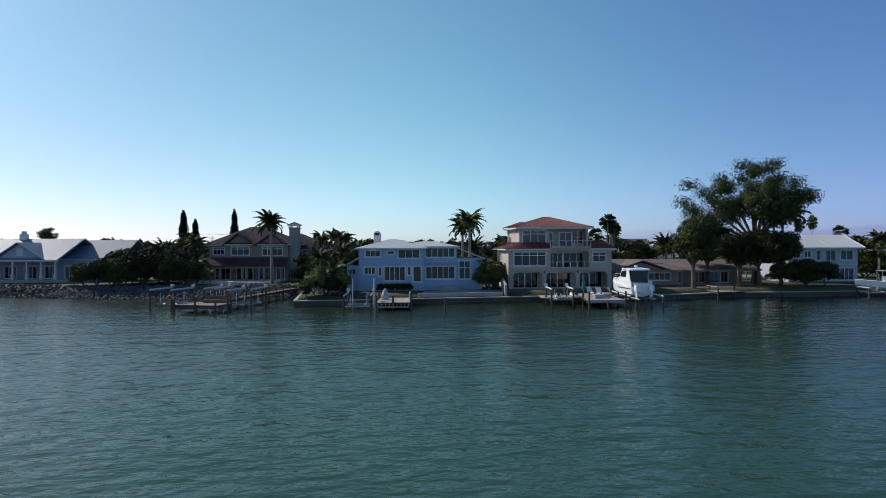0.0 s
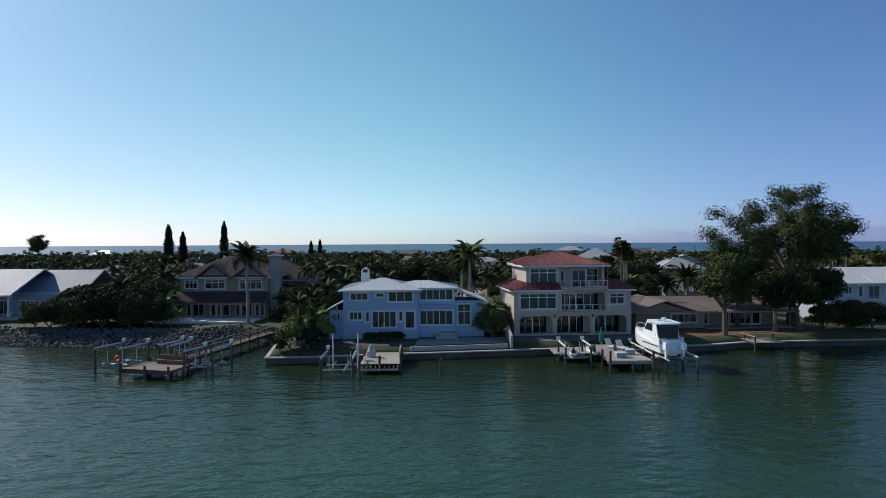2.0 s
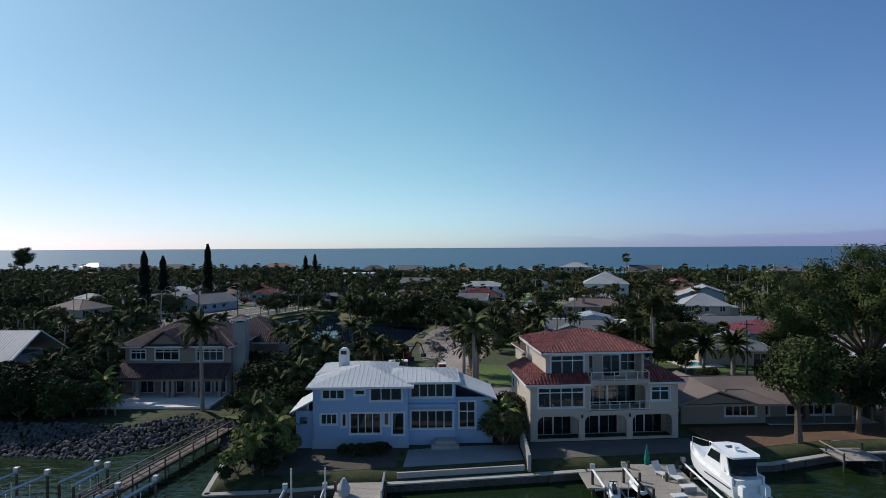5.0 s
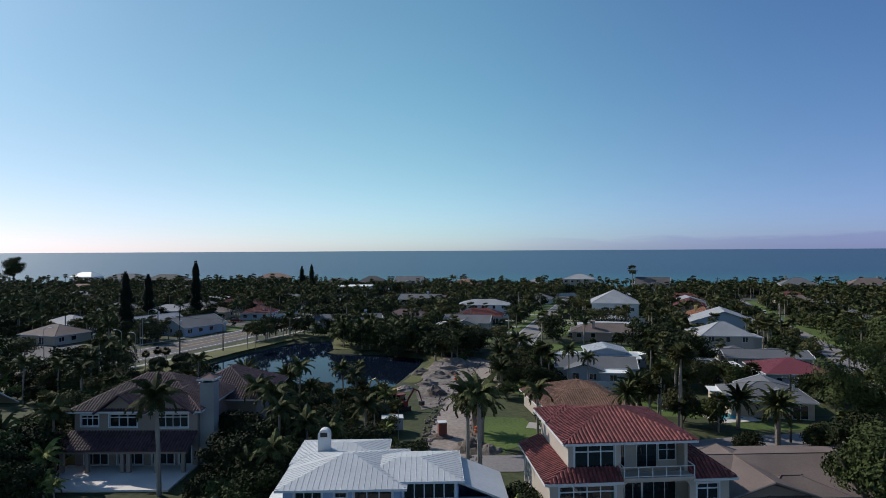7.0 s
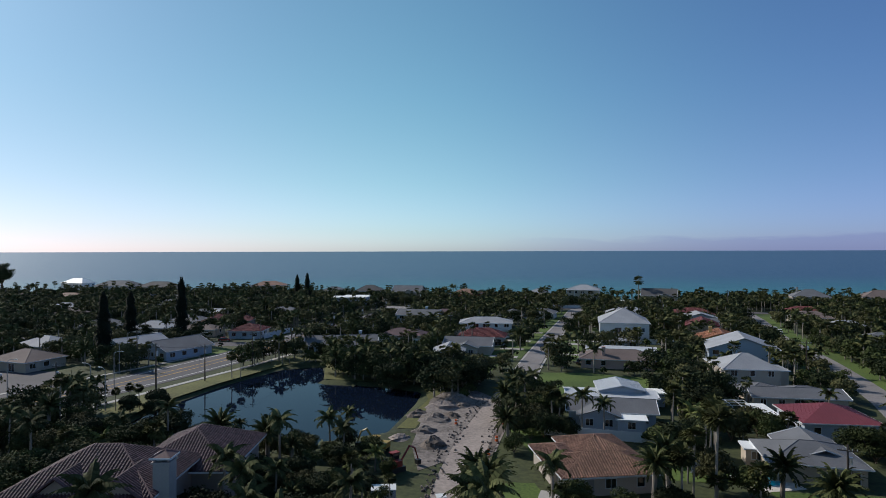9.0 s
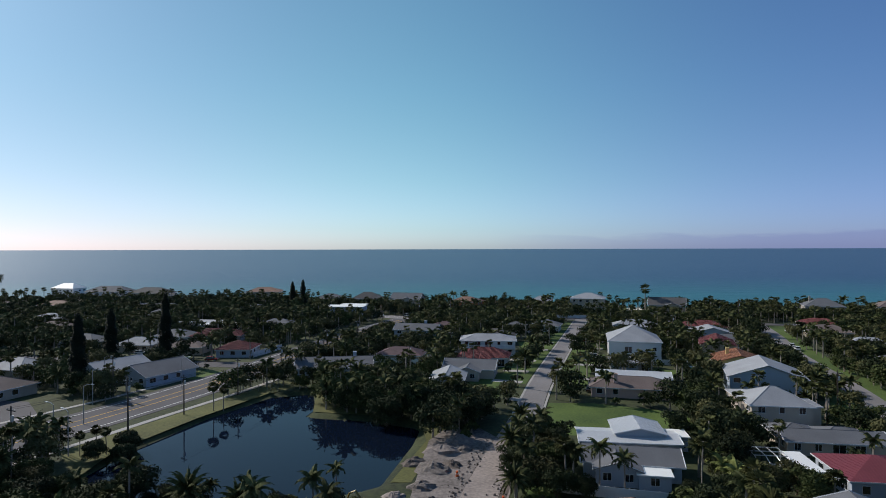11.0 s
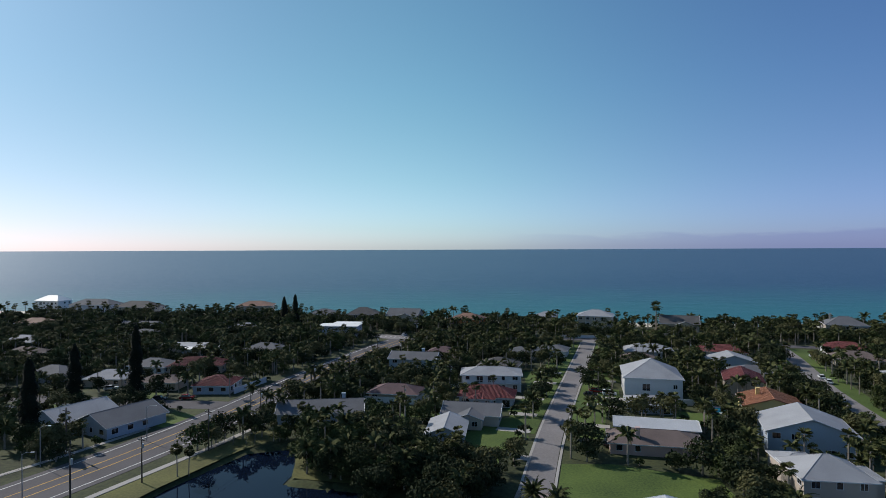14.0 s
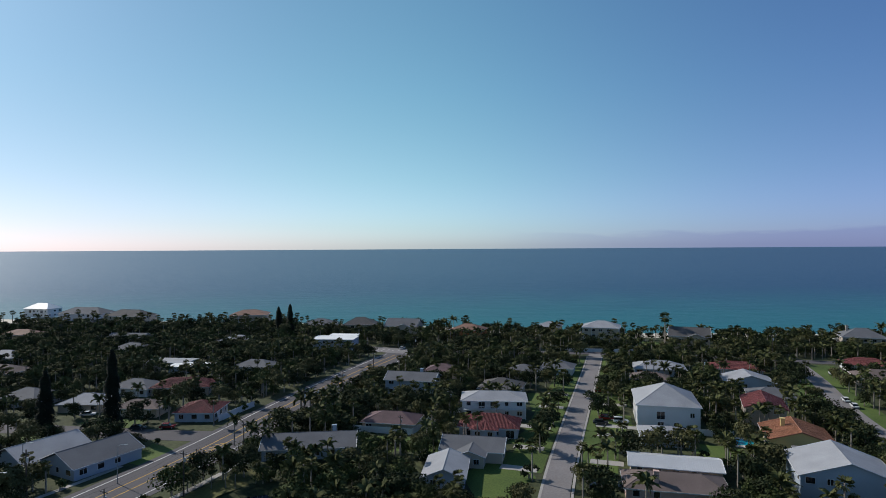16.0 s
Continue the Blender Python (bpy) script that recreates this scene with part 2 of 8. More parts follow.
LEAF_A = leaf_mat("leaves_dark_green", (0.0198, 0.0275, 0.0114), (0.0318, 0.0398, 0.0163))
LEAF_B = leaf_mat("leaves_mid_green", (0.0318, 0.0428, 0.0131), (0.0495, 0.0612, 0.0204))
LEAF_C = leaf_mat("leaves_olive", (0.0520, 0.0558, 0.0210), (0.0811, 0.0774, 0.0336))
LEAF_P = leaf_mat("palm_fronds", (0.0374, 0.0486, 0.0162), (0.0749, 0.0774, 0.0288))
LEAF_Y = leaf_mat("bright_fronds", (0.0936, 0.1170, 0.0300), (0.1456, 0.1530, 0.0480))
NEEDLE = leaf_mat("pine_needles", (0.0126, 0.0168, 0.0100), (0.0201, 0.0238, 0.0132))
BARE = mat("bare_twigs", (0.17, 0.14, 0.12), 0.95, 0.3, 1, 0)


# ---- mesh helpers ----
class Geo:
    """Vertices and faces of one mesh, gathered piece by piece."""

    def __init__(self):
        self.v, self.f = [], []

    def add(self, verts, faces):
        k = len(self.v)
        self.v += [tuple(p) for p in verts]
        self.f += [tuple(i + k for i in q) for q in faces]
        return self

    def box(self, x0, y0, z0, x1, y1, z1, m=None):
        p = [Vector(q) for q in ((x0, y0, z0), (x1, y0, z0), (x1, y1, z0), (x0, y1, z0), (x0, y0, z1), (x1, y0, z1), (x1, y1, z1), (x0, y1, z1))]
        if m is not None:
            p = [m @ q for q in p]
        return self.add(p, [(0, 3, 2, 1), (4, 5, 6, 7), (0, 1, 5, 4), (1, 2, 6, 5), (2, 3, 7, 6), (3, 0, 4, 7)])

    def tube(self, pts, radii, n=8):
        """A tube along points, closed at both ends."""
        pts = [Vector(p) for p in pts]
        rings = []
        for i, p in enumerate(pts):
            d = (pts[min(i + 1, len(pts) - 1)] - pts[max(i - 1, 0)]).normalized()
            a = d.cross(Vector((0, 0, 1)) if abs(d.z) < 0.9 else Vector((1, 0, 0))).normalized()
            b = d.cross(a)
            rings += [p + radii[i] * (math.cos(2 * math.pi * k / n) * a + math.sin(2 * math.pi * k / n) * b) for k in range(n)]
        f = [(i * n + k, i * n + (k + 1) % n, (i + 1) * n + (k + 1) % n, (i + 1) * n + k) for i in range(len(pts) - 1) for k in range(n)]
        f += [tuple(range(n))[::-1], tuple(range((len(pts) - 1) * n, len(pts) * n))]
        return self.add(rings, f)

    def slab(self, pts, down):
        """A flat polygon with thickness straight down."""
        n = len(pts)
        low = [(p[0], p[1], p[2] - down) for p in pts]
        return self.add(list(pts) + low, [tuple(range(n)), tuple(range(n, 2 * n))[::-1]] + [(k, k + n, (k + 1) % n + n, (k + 1) % n) for k in range(n)])

    def weld(self):
        """Joins vertices that share a place."""
        seen, out, where = {}, [], []
        for p in self.v:
            key = tuple(round(c, 4) for c in p)
            if key not in seen:
                seen[key] = len(out)
                out.append(p)
            where.append(seen[key])
        self.v, self.f = out, [tuple(where[i] for i in q) for q in self.f]
        return self

    def mesh(self, name):
        me = bpy.data.meshes.new(name)
        me.from_pydata(self.v, [], self.f)
        me.update()
        return me


def part(name, g, material, parent=None, label="", smooth=False, kind="", m=None):
    """Links one mesh as an object, under a thing if one is given."""
    me = g if isinstance(g, bpy.types.Mesh) else g.mesh(name)
    if not me.materials:
        me.materials.append(material)
    if smooth:
        me.polygons.foreach_set("use_smooth", [True] * len(me.polygons))
    ob = new(name, me)
    ob.parent = parent
    if m is not None:
        ob.matrix_basis = m
    return tagged(ob, label, kind=kind)


def thing(name, label, category, m=None, group="", kind=""):
    ob = new(name)
    ob.empty_display_size = 0.3
    if m is not None:
        ob.matrix_basis = m
    return tagged(ob, label, category, group, kind)


def array_mesh(name, verts, faces, material):
    """A mesh from numpy arrays of places and of equal-sided faces."""
    me = bpy.data.meshes.new(name)
    nf, k = faces.shape
    me.vertices.add(len(verts))
    me.vertices.foreach_set("co", verts.astype(np.float32).ravel())
    me.loops.add(nf * k)
    me.loops.foreach_set("vertex_index", faces.astype(np.int32).ravel())
    me.polygons.add(nf)
    me.polygons.foreach_set("loop_start", np.arange(0, nf * k, k, dtype=np.int32))
    me.update(calc_edges=True)
    me.materials.append(material)
    return me


# ---- ground, water, beach ----
LAND = 1.3
BAY_X = [-900, -300, -90, -62, -50, -37, -31, -26, -22.5, -20.6, -15, -4.6, 9.7, 15, 34.3, 42.7, 55, 75, 300, 900]
BAY_Y = [190, 128, 106, 99, 97.7, 96.5, 101.5, 101.8, 96, 84.2, 84.8, 86.5, 88.7, 89.6, 91.3, 94.2, 94.9, 96.5, 116, 170]
SEA_X = [-900, -313, -190, -90, 0, 31, 125, 260, 900]
SEA_Y = [680, 560, 545, 530, 510, 496, 474, 466, 440]
POND = np.array([(-61, 184), (-54.5, 208), (-45, 229), (-35, 232), (-31, 216), (-32, 209.5), (-16, 206), (-4.5, 200), (-5.5, 190), (-10, 168), (-20, 163), (-33, 161), (-52, 164), (-62, 172)])


def inside(poly, x, y):
    """Distance to a polygon's outline, in metres, positive inside it; for arrays of places."""
    x, y = np.asarray(x, float), np.asarray(y, float)
    best, odd = np.full(x.shape, 1e9), np.zeros(x.shape, bool)
    for (ax, ay), (bx, by) in zip(poly, np.roll(poly, -1, 0)):
        t = np.clip(((x - ax) * (bx - ax) + (y - ay) * (by - ay)) / ((bx - ax) ** 2 + (by - ay) ** 2), 0, 1)
        best = np.minimum(best, np.hypot(x - ax - t * (bx - ax), y - ay - t * (by - ay)))
        odd ^= ((ay > y) != (by > y)) & (x < (bx - ax) * (y - ay) / (by - ay + 1e-12) + ax)
    return np.where(odd, best, -best)


def shore(x):
    return np.interp(x, BAY_X, BAY_Y)


def height(x, y):
    """The land's height: flat, with the pond's basin, the rock bank, and the beach that falls to the sea."""
    z = np.full(np.shape(x), LAND)
    z = z - np.clip((inside(POND, x, y) + 2.5) / 5.0, 0, 1) * 1.9
    d = np.interp(x, SEA_X, SEA_Y) - y
    z = np.where(d < 28, LAND * d / 28 - 0.05, z)
    z = np.where(y - shore(x) < 2.2, np.minimum(z, 0.72 + np.clip((y - shore(x)) / 2.2, 0, 1) * (LAND - 0.72)), z)
    bank = np.interp(x, [-400, -23.5, -22.5], [1, 1, 0])
    rise = np.clip((y - shore(x)) / 7, 0, 1)
    return np.where(y - shore(x) < 30, z * (1 - bank) + bank * (rise * 1.9 - 0.3 - np.clip((y - shore(x) - 20) / 10, 0, 1) * 0.3), z)


def build_land():
    xs = np.unique(np.r_[-900, -700, -550, np.arange(-430, 431, 2.5), 550, 700, 900, np.array(BAY_X[2:18])])
    s = np.r_[0, 0, np.linspace(0, 1, 175)[1:] ** 1.0, 1.25]
    gx, gs = np.meshgrid(xs, s, indexing="ij")
    gy = shore(gx) + gs * (np.interp(gx, SEA_X, SEA_Y) - shore(gx))
    gz = height(gx, gy)
    gz[:, 0] = -2
    gz[:, -1] = -3
    n, k = gx.shape
    idx = np.arange(n * k).reshape(n, k)
    faces = np.stack([idx[:-1, :-1], idx[1:, :-1], idx[1:, 1:], idx[:-1, 1:]], -1).reshape(-1, 4)
    me = array_mesh("ground", np.stack([gx, gy, gz], -1).reshape(-1, 3), faces, SOIL)
    me.materials.append(SAND)
    cy = gy[:-1, :-1].ravel()
    me.polygons.foreach_set("material_index", (np.interp(gx[:-1, :-1].ravel(), SEA_X, SEA_Y) - cy < 30).astype(np.int32))
    tagged(new("ground", me), "flat coastal ground with soil, leaf litter and a sand beach", "ground", kind="structure")


build_land()


def sheet(name, pts, z, material, label, category, kind="structure", thick=0.0):
    """A flat piece of ground cover, laid a little above the land."""
    g = Geo()
    if thick:
        g.slab([(x, y, z) for x, y in pts], thick)
    else:
        g.add([(x, y, z) for x, y in pts], [tuple(range(len(pts)))])
    return tagged(part(name, g, material), label, category, kind=kind)


def fix_up(ob):
    """Turns a flat sheet's face upwards."""
    p = ob.data.polygons[0]
    if p.normal.z < 0:
        ob.data.flip_normals()
    return ob


def sea_sheet():
    """The open water round the land: one sheet to the horizon, which it meets as a far rim."""
    ys = np.r_[np.arange(-4900, 400, 350), np.arange(400, 1600, 60), np.linspace(1600, 4900, 40)]
    xs = np.linspace(-4900, 4900, 41)
    gx, gy = np.meshgrid(xs, ys, indexing="ij")
    gz = np.where(gy > 1600, 27.0 * np.clip((gy - 1600) / 3300, 0, 1) ** 1.4, 0.0)
    n, k = gx.shape
    idx = np.arange(n * k).reshape(n, k)
    faces = np.stack([idx[:-1, :-1], idx[1:, :-1], idx[1:, 1:], idx[:-1, 1:]], -1).reshape(-1, 4)
    far = gy[:-1, :-1].ravel() >= 400
    me = array_mesh("water", np.stack([gx, gy, gz], -1).reshape(-1, 3), faces, BAYWATER)
    me.materials.append(SEAWATER)
    me.polygons.foreach_set("material_index", far.astype(np.int32))
    tagged(new("water", me), "rippled green bay water and blue-green open sea", "water", kind="structure")


# bay: the trees' shade and reflection are put into the dark near-shore colour
BAYWATER = water_mat("bay_water", (0.025, 0.06, 0.04), (0.011, 0.024, 0.008), 88, 30, 1.0, 0.75, 0.15, 1.0)
SEAWATER = water_mat("sea_water", (0.002, 0.05, 0.112), (0.012, 0.13, 0.15), 470, 900, 0.35, 1.0, 0.3, 0.42)
PONDWATER = water_mat("pond_water", (0.004, 0.008, 0.02), (0.006, 0.010, 0.02), 150, 230, 0.8, 0.02, 0.02, 0.85)
sea_sheet()
fix_up(sheet("pond", [(x, y) for x, y in (POND - POND.mean(0)) * 1.06 + POND.mean(0)], 0.45, PONDWATER, "still dark pond with grassy banks", "pond"))


def band(name, line, width, z, material, label, category="road"):
    """A road along a line of points."""
    pts = [Vector((x, y)) for x, y in line]
    fine = []
    for a, b in zip(pts, pts[1:]):
        n = max(1, int((b - a).length / 6))
        fine += [a.lerp(b, i / n) for i in range(n)]
    fine.append(pts[-1])
    for _ in range(6):
        fine = [fine[0]] + [(fine[i - 1] + fine[i] * 2 + fine[i + 1]) / 4 for i in range(1, len(fine) - 1)] + [fine[-1]]
    g, w2 = Geo(), width / 2
    left, right = [], []
    for i, p in enumerate(fine):
        d = (fine[min(i + 1, len(fine) - 1)] - fine[max(i - 1, 0)]).normalized()
        side = Vector((d.y, -d.x))
        left.append(p - side * w2)
        right.append(p + side * w2)
    for i in range(len(fine) - 1):
        q = [left[i], right[i], right[i + 1], left[i + 1]]
        g.slab([(v.x, v.y, z) for v in q], 0.12)
    tagged(part(name, g, material), label, category, kind="structure")
    return fine


STREET = [(19.5, 204), (28.5, 240), (48, 304), (70, 375), (76, 396)]
MAINROAD = [(-150, 60 + 60), (-112, 150), (-88, 187), (-72, 225), (-61, 258), (-51, 300), (-38, 345), (-24, 388), (-18, 402)]
street_line = band("street", STREET, 6.0, LAND + 0.10, OLDROAD, "pale worn asphalt residential street")
main_line = band("main_road", MAINROAD, 17.0, LAND + 0.06, ASPHALT, "grey asphalt main road with worn lane markings")
band("beach_road", [(-330, 470), (-200, 455), (-90, 440), (-20, 408), (60, 400), (105, 394), (170, 372), (300, 345), (420, 330)], 8.0, LAND + 0.05, ASPHALT, "asphalt beach road")
band("side_street", [(-240, 300), (-135, 280), (-100, 274), (-66, 270)], 9.0, LAND + 0.045, ASPHALT, "asphalt side street")
band("second_street", [(70, 128), (88, 165), (99, 188), (115, 235), (130, 290), (148, 335), (160, 372)], 6.5, LAND + 0.09, OLDROAD, "pale asphalt street with parked cars")
band("bay_street", [(-30, 128), (4, 117.5), (22, 121.5), (40, 127.5), (58, 129), (72, 132), (110, 140), (300, 180)], 6.0, LAND + 0.08, OLDROAD, "pale asphalt street along the bay houses")
band("dug_up_street", [(1.5, 118), (2.2, 139), (8.5, 168), (19.5, 204)], 7.5, LAND + 0.07, DIRT, "dug-up street of pale dirt and rubble")

# ---- houses ----
def up(p, q, t):
    return tuple(a + (b - a) * t for a, b in zip(p, q))


def roof_planes(kind, w, d, rise, ov, z):
    """The planes of a roof over a w x d plan with its eaves at z, each from its eave's left end round."""
    x, y = w / 2 + ov, d / 2 + ov
    if kind == "flat":
        return [[(-x, -y, z), (x, -y, z), (x, y, z), (-x, y, z)]]
    if kind == "gable_x":
        return [[(-x, -y, z), (x, -y, z), (x, 0, z + rise), (-x, 0, z + rise)], [(x, y, z), (-x, y, z), (-x, 0, z + rise), (x, 0, z + rise)]]
    if kind == "gable_y":
        return [[(-x, y, z), (-x, -y, z), (0, -y, z + rise), (0, y, z + rise)], [(x, -y, z), (x, y, z), (0, y, z + rise), (0, -y, z + rise)]]
    if x >= y:
        r = max(x - y, 0.05)
        a, b = (-r, 0, z + rise), (r, 0, z + rise)
        return [[(-x, -y, z), (x, -y, z), b, a], [(x, y, z), (-x, y, z), a, b], [(-x, y, z), (-x, -y, z), a], [(x, -y, z), (x, y, z), b]]
    r = max(y - x, 0.05)
    a, b = (0, -r, z + rise), (0, r, z + rise)
    return [[(-x, -y, z), (x, -y, z), a], [(x, y, z), (-x, y, z), b], [(-x, y, z), (-x, -y, z), a, b], [(x, -y, z), (x, y, z), b, a]]


def ribs(g, poly, gap, r, step=0.0):
    """Rows of tiles or standing seams up one roof plane; step: the length of a tile."""
    p = [Vector(q) for q in poly]
    o, u = p[0], (p[1] - p[0]).normalized()
    nrm = (p[1] - p[0]).cross(p[2] - p[0]).normalized()
    v = nrm.cross(u)
    flat = [((q - o).dot(u), (q - o).dot(v)) for q in p]
    width = flat[1][0]
    count = max(1, int(width / gap))
    for i in range(count):
        s = (i + 0.5) * width / count
        cut = []
        for (a, b), (c, e) in zip(flat, flat[1:] + flat[:1]):
            if (a - s) * (c - s) < 0:
                cut.append(b + (e - b) * (s - a) / (c - a))
        if len(cut) < 2 or max(cut) - min(cut) < 0.25:
            continue
        lo, hi = min(cut), max(cut)
        n = max(1, round((hi - lo) / step)) if step else 1
        for k in range(n):
            t0, t1 = lo + (hi - lo) * k / n, lo + (hi - lo) * (k + 1) / n
            lift0, lift1 = (0.05, 0.015) if step else (0.0, 0.0)
            pts = []
            for t, lf in ((t0, lift0), (t1, lift1)):
                base = o + u * s + v * t + nrm * lf
                pts += [base - u * r, base - u * r * 0.55 + nrm * r * 0.8, base + u * r * 0.55 + nrm * r * 0.8, base + u * r]
            g.add(pts, [(0, 1, 5, 4), (1, 2, 6, 5), (2, 3, 7, 6), (0, 3, 2, 1)])


def caps(g, planes, r):
    """Rounded caps along hips and ridges."""
    done = set()
    for poly in planes:
        for a, b in zip(poly, poly[1:] + poly[:1]):
            key = tuple(sorted((tuple(round(c, 2) for c in a), tuple(round(c, 2) for c in b))))
            if key in done or abs(a[2] - b[2]) < 0.01 and a[2] <= min(q[2] for q in poly) + 0.01:
                continue
            done.add(key)
            g.tube([a, b], [r, r], 6)


def add_roof(parent, kind, w, d, rise, ov, z, material, style="plain", at=(0, 0), trim=None, name="roof"):
    """A roof with thickness, its tiles or seams, and its ridge caps."""
    planes = [[(a + at[0], b + at[1], c) for a, b, c in q] for q in roof_planes(kind, w, d, rise, ov, z)]
    g = Geo()
    for q in planes:
        g.slab(q, 0.16)
    roof = part(name, g, material, parent)
    if style in ("tile", "seam"):
        r = Geo()
        for q in planes:
            if style == "tile":
                ribs(r, q, 0.38, 0.135, 0.5)
            else:
                ribs(r, q, 0.5, 0.03)
        if style == "tile":
            caps(r, planes, 0.13)
        part("roof_tile" if style == "tile" else "seam", r, material, roof, kind="stuff")
    elif kind != "flat":
        r = Geo()
        caps(r, planes, 0.07)
        part("ridge_cap", r, material, roof)
    x, y = w / 2 + ov, d / 2 + ov
    for x0, y0, x1, y1 in ((-x, -y - 0.03, x, -y), (-x, y, x, y + 0.03), (-x - 0.03, -y, -x, y), (x, -y, x + 0.03, y)):
        if kind == "gable_x" and x1 - x0 < 0.1 or kind == "gable_y" and y1 - y0 < 0.1:
            continue
        part("fascia", Geo().box(x0 + at[0], y0 + at[1], z - 0.2, x1 + at[0], y1 + at[1], z + 0.015), trim or TRIM, roof)
    if kind.startswith("gable"):
        gx = kind == "gable_x"
        for sgn in (-1, 1):
            e = sgn * (x if gx else y)
            tri = [(e, -y), (e, 0), (e, y)] if gx else [(-x, e), (0, e), (x, e)]
            h = [z, z + rise, z]
            q = [(a + at[0], b + at[1], c) for (a, b), c in zip(tri, h)]
            for a, b in zip(q, q[1:]):
                part("bargeboard", Geo().tube([a, b], [0.09, 0.09], 4), trim or TRIM, roof)
    return roof


def gable_wall(parent, kind, w, d, rise, z, material, at=(0, 0)):
    for s in (-1, 1):
        g = Geo()
        if kind == "gable_y":
            e, f = s * d / 2, s * (d / 2 - 0.2)
            tri = [(-w / 2, e, z), (w / 2, e, z), (0, e, z + rise - 0.15)], [(-w / 2, f, z), (w / 2, f, z), (0, f, z + rise - 0.15)]
        else:
            e, f = s * w / 2, s * (w / 2 - 0.2)
            tri = [(e, -d / 2, z), (e, d / 2, z), (e, 0, z + rise - 0.15)], [(f, -d / 2, z), (f, d / 2, z), (f, 0, z + rise - 0.15)]
        pts = [(a + at[0], b + at[1], c) for q in tri for a, b, c in q]
        g.add(pts, [(0, 1, 2), (5, 4, 3), (0, 3, 4, 1), (1, 4, 5, 2), (2, 5, 3, 0)])
        part("gable", g, material, parent)


def panel(g, x0, x1, z0, z1, holes, y=0.0, thick=0.3):
    """A wall with rectangular openings (x0, z0, x1, z1) that go through it."""
    xs = sorted({x0, x1, *[q for h in holes for q in (h[0], h[2])]})
    zs = sorted({z0, z1, *[q for h in holes for q in (h[1], h[3])]})
    for a, b in zip(xs, xs[1:]):
        for c, e in zip(zs, zs[1:]):
            if not any(h[0] - 1e-6 <= a and b <= h[2] + 1e-6 and h[1] - 1e-6 <= c and e <= h[3] + 1e-6 for h in holes):
                g.box(a, y, c, b, y + thick, e)
    return g.weld()


def window(parent, x, z, w, h, m, cols=2, rows=1, frame=TRIM, bar=0.07, name="window"):
    """A framed window with its panes; m carries x along the wall, y out of it, z up."""
    x0, z0 = x - w / 2, z
    holes = [(x0 + w * i / cols + (bar / 2 if i else 0), z0 + h * k / rows + (bar / 2 if k else 0), x0 + w * (i + 1) / cols - (bar / 2 if i < cols - 1 else 0), z0 + h * (k + 1) / rows - (bar / 2 if k < rows - 1 else 0)) for i in range(cols) for k in range(rows)]
    g = panel(Geo(), x0 - 0.09, x0 + w + 0.09, z0 - 0.09, z0 + h + 0.09, holes, -0.06, 0.06)
    g.v = [m @ Vector(p) for p in g.v]
    win = part(name, g, frame, parent)
    part("pane", Geo().box(x0, -0.02, z0, x0 + w, -0.012, z0 + h, m), GLASS, win)
    return win


def side(w, d, which, at=(0, 0)):
    """The pose of one wall's face: x along it, -y out of it."""
    return {"f": pose(at[0], at[1] - d / 2, 0), "b": pose(at[0], at[1] + d / 2, 0, 0, 0, 180), "l": pose(at[0] - w / 2, at[1], 0, 0, 0, -90), "r": pose(at[0] + w / 2, at[1], 0, 0, 0, 90)}[which]


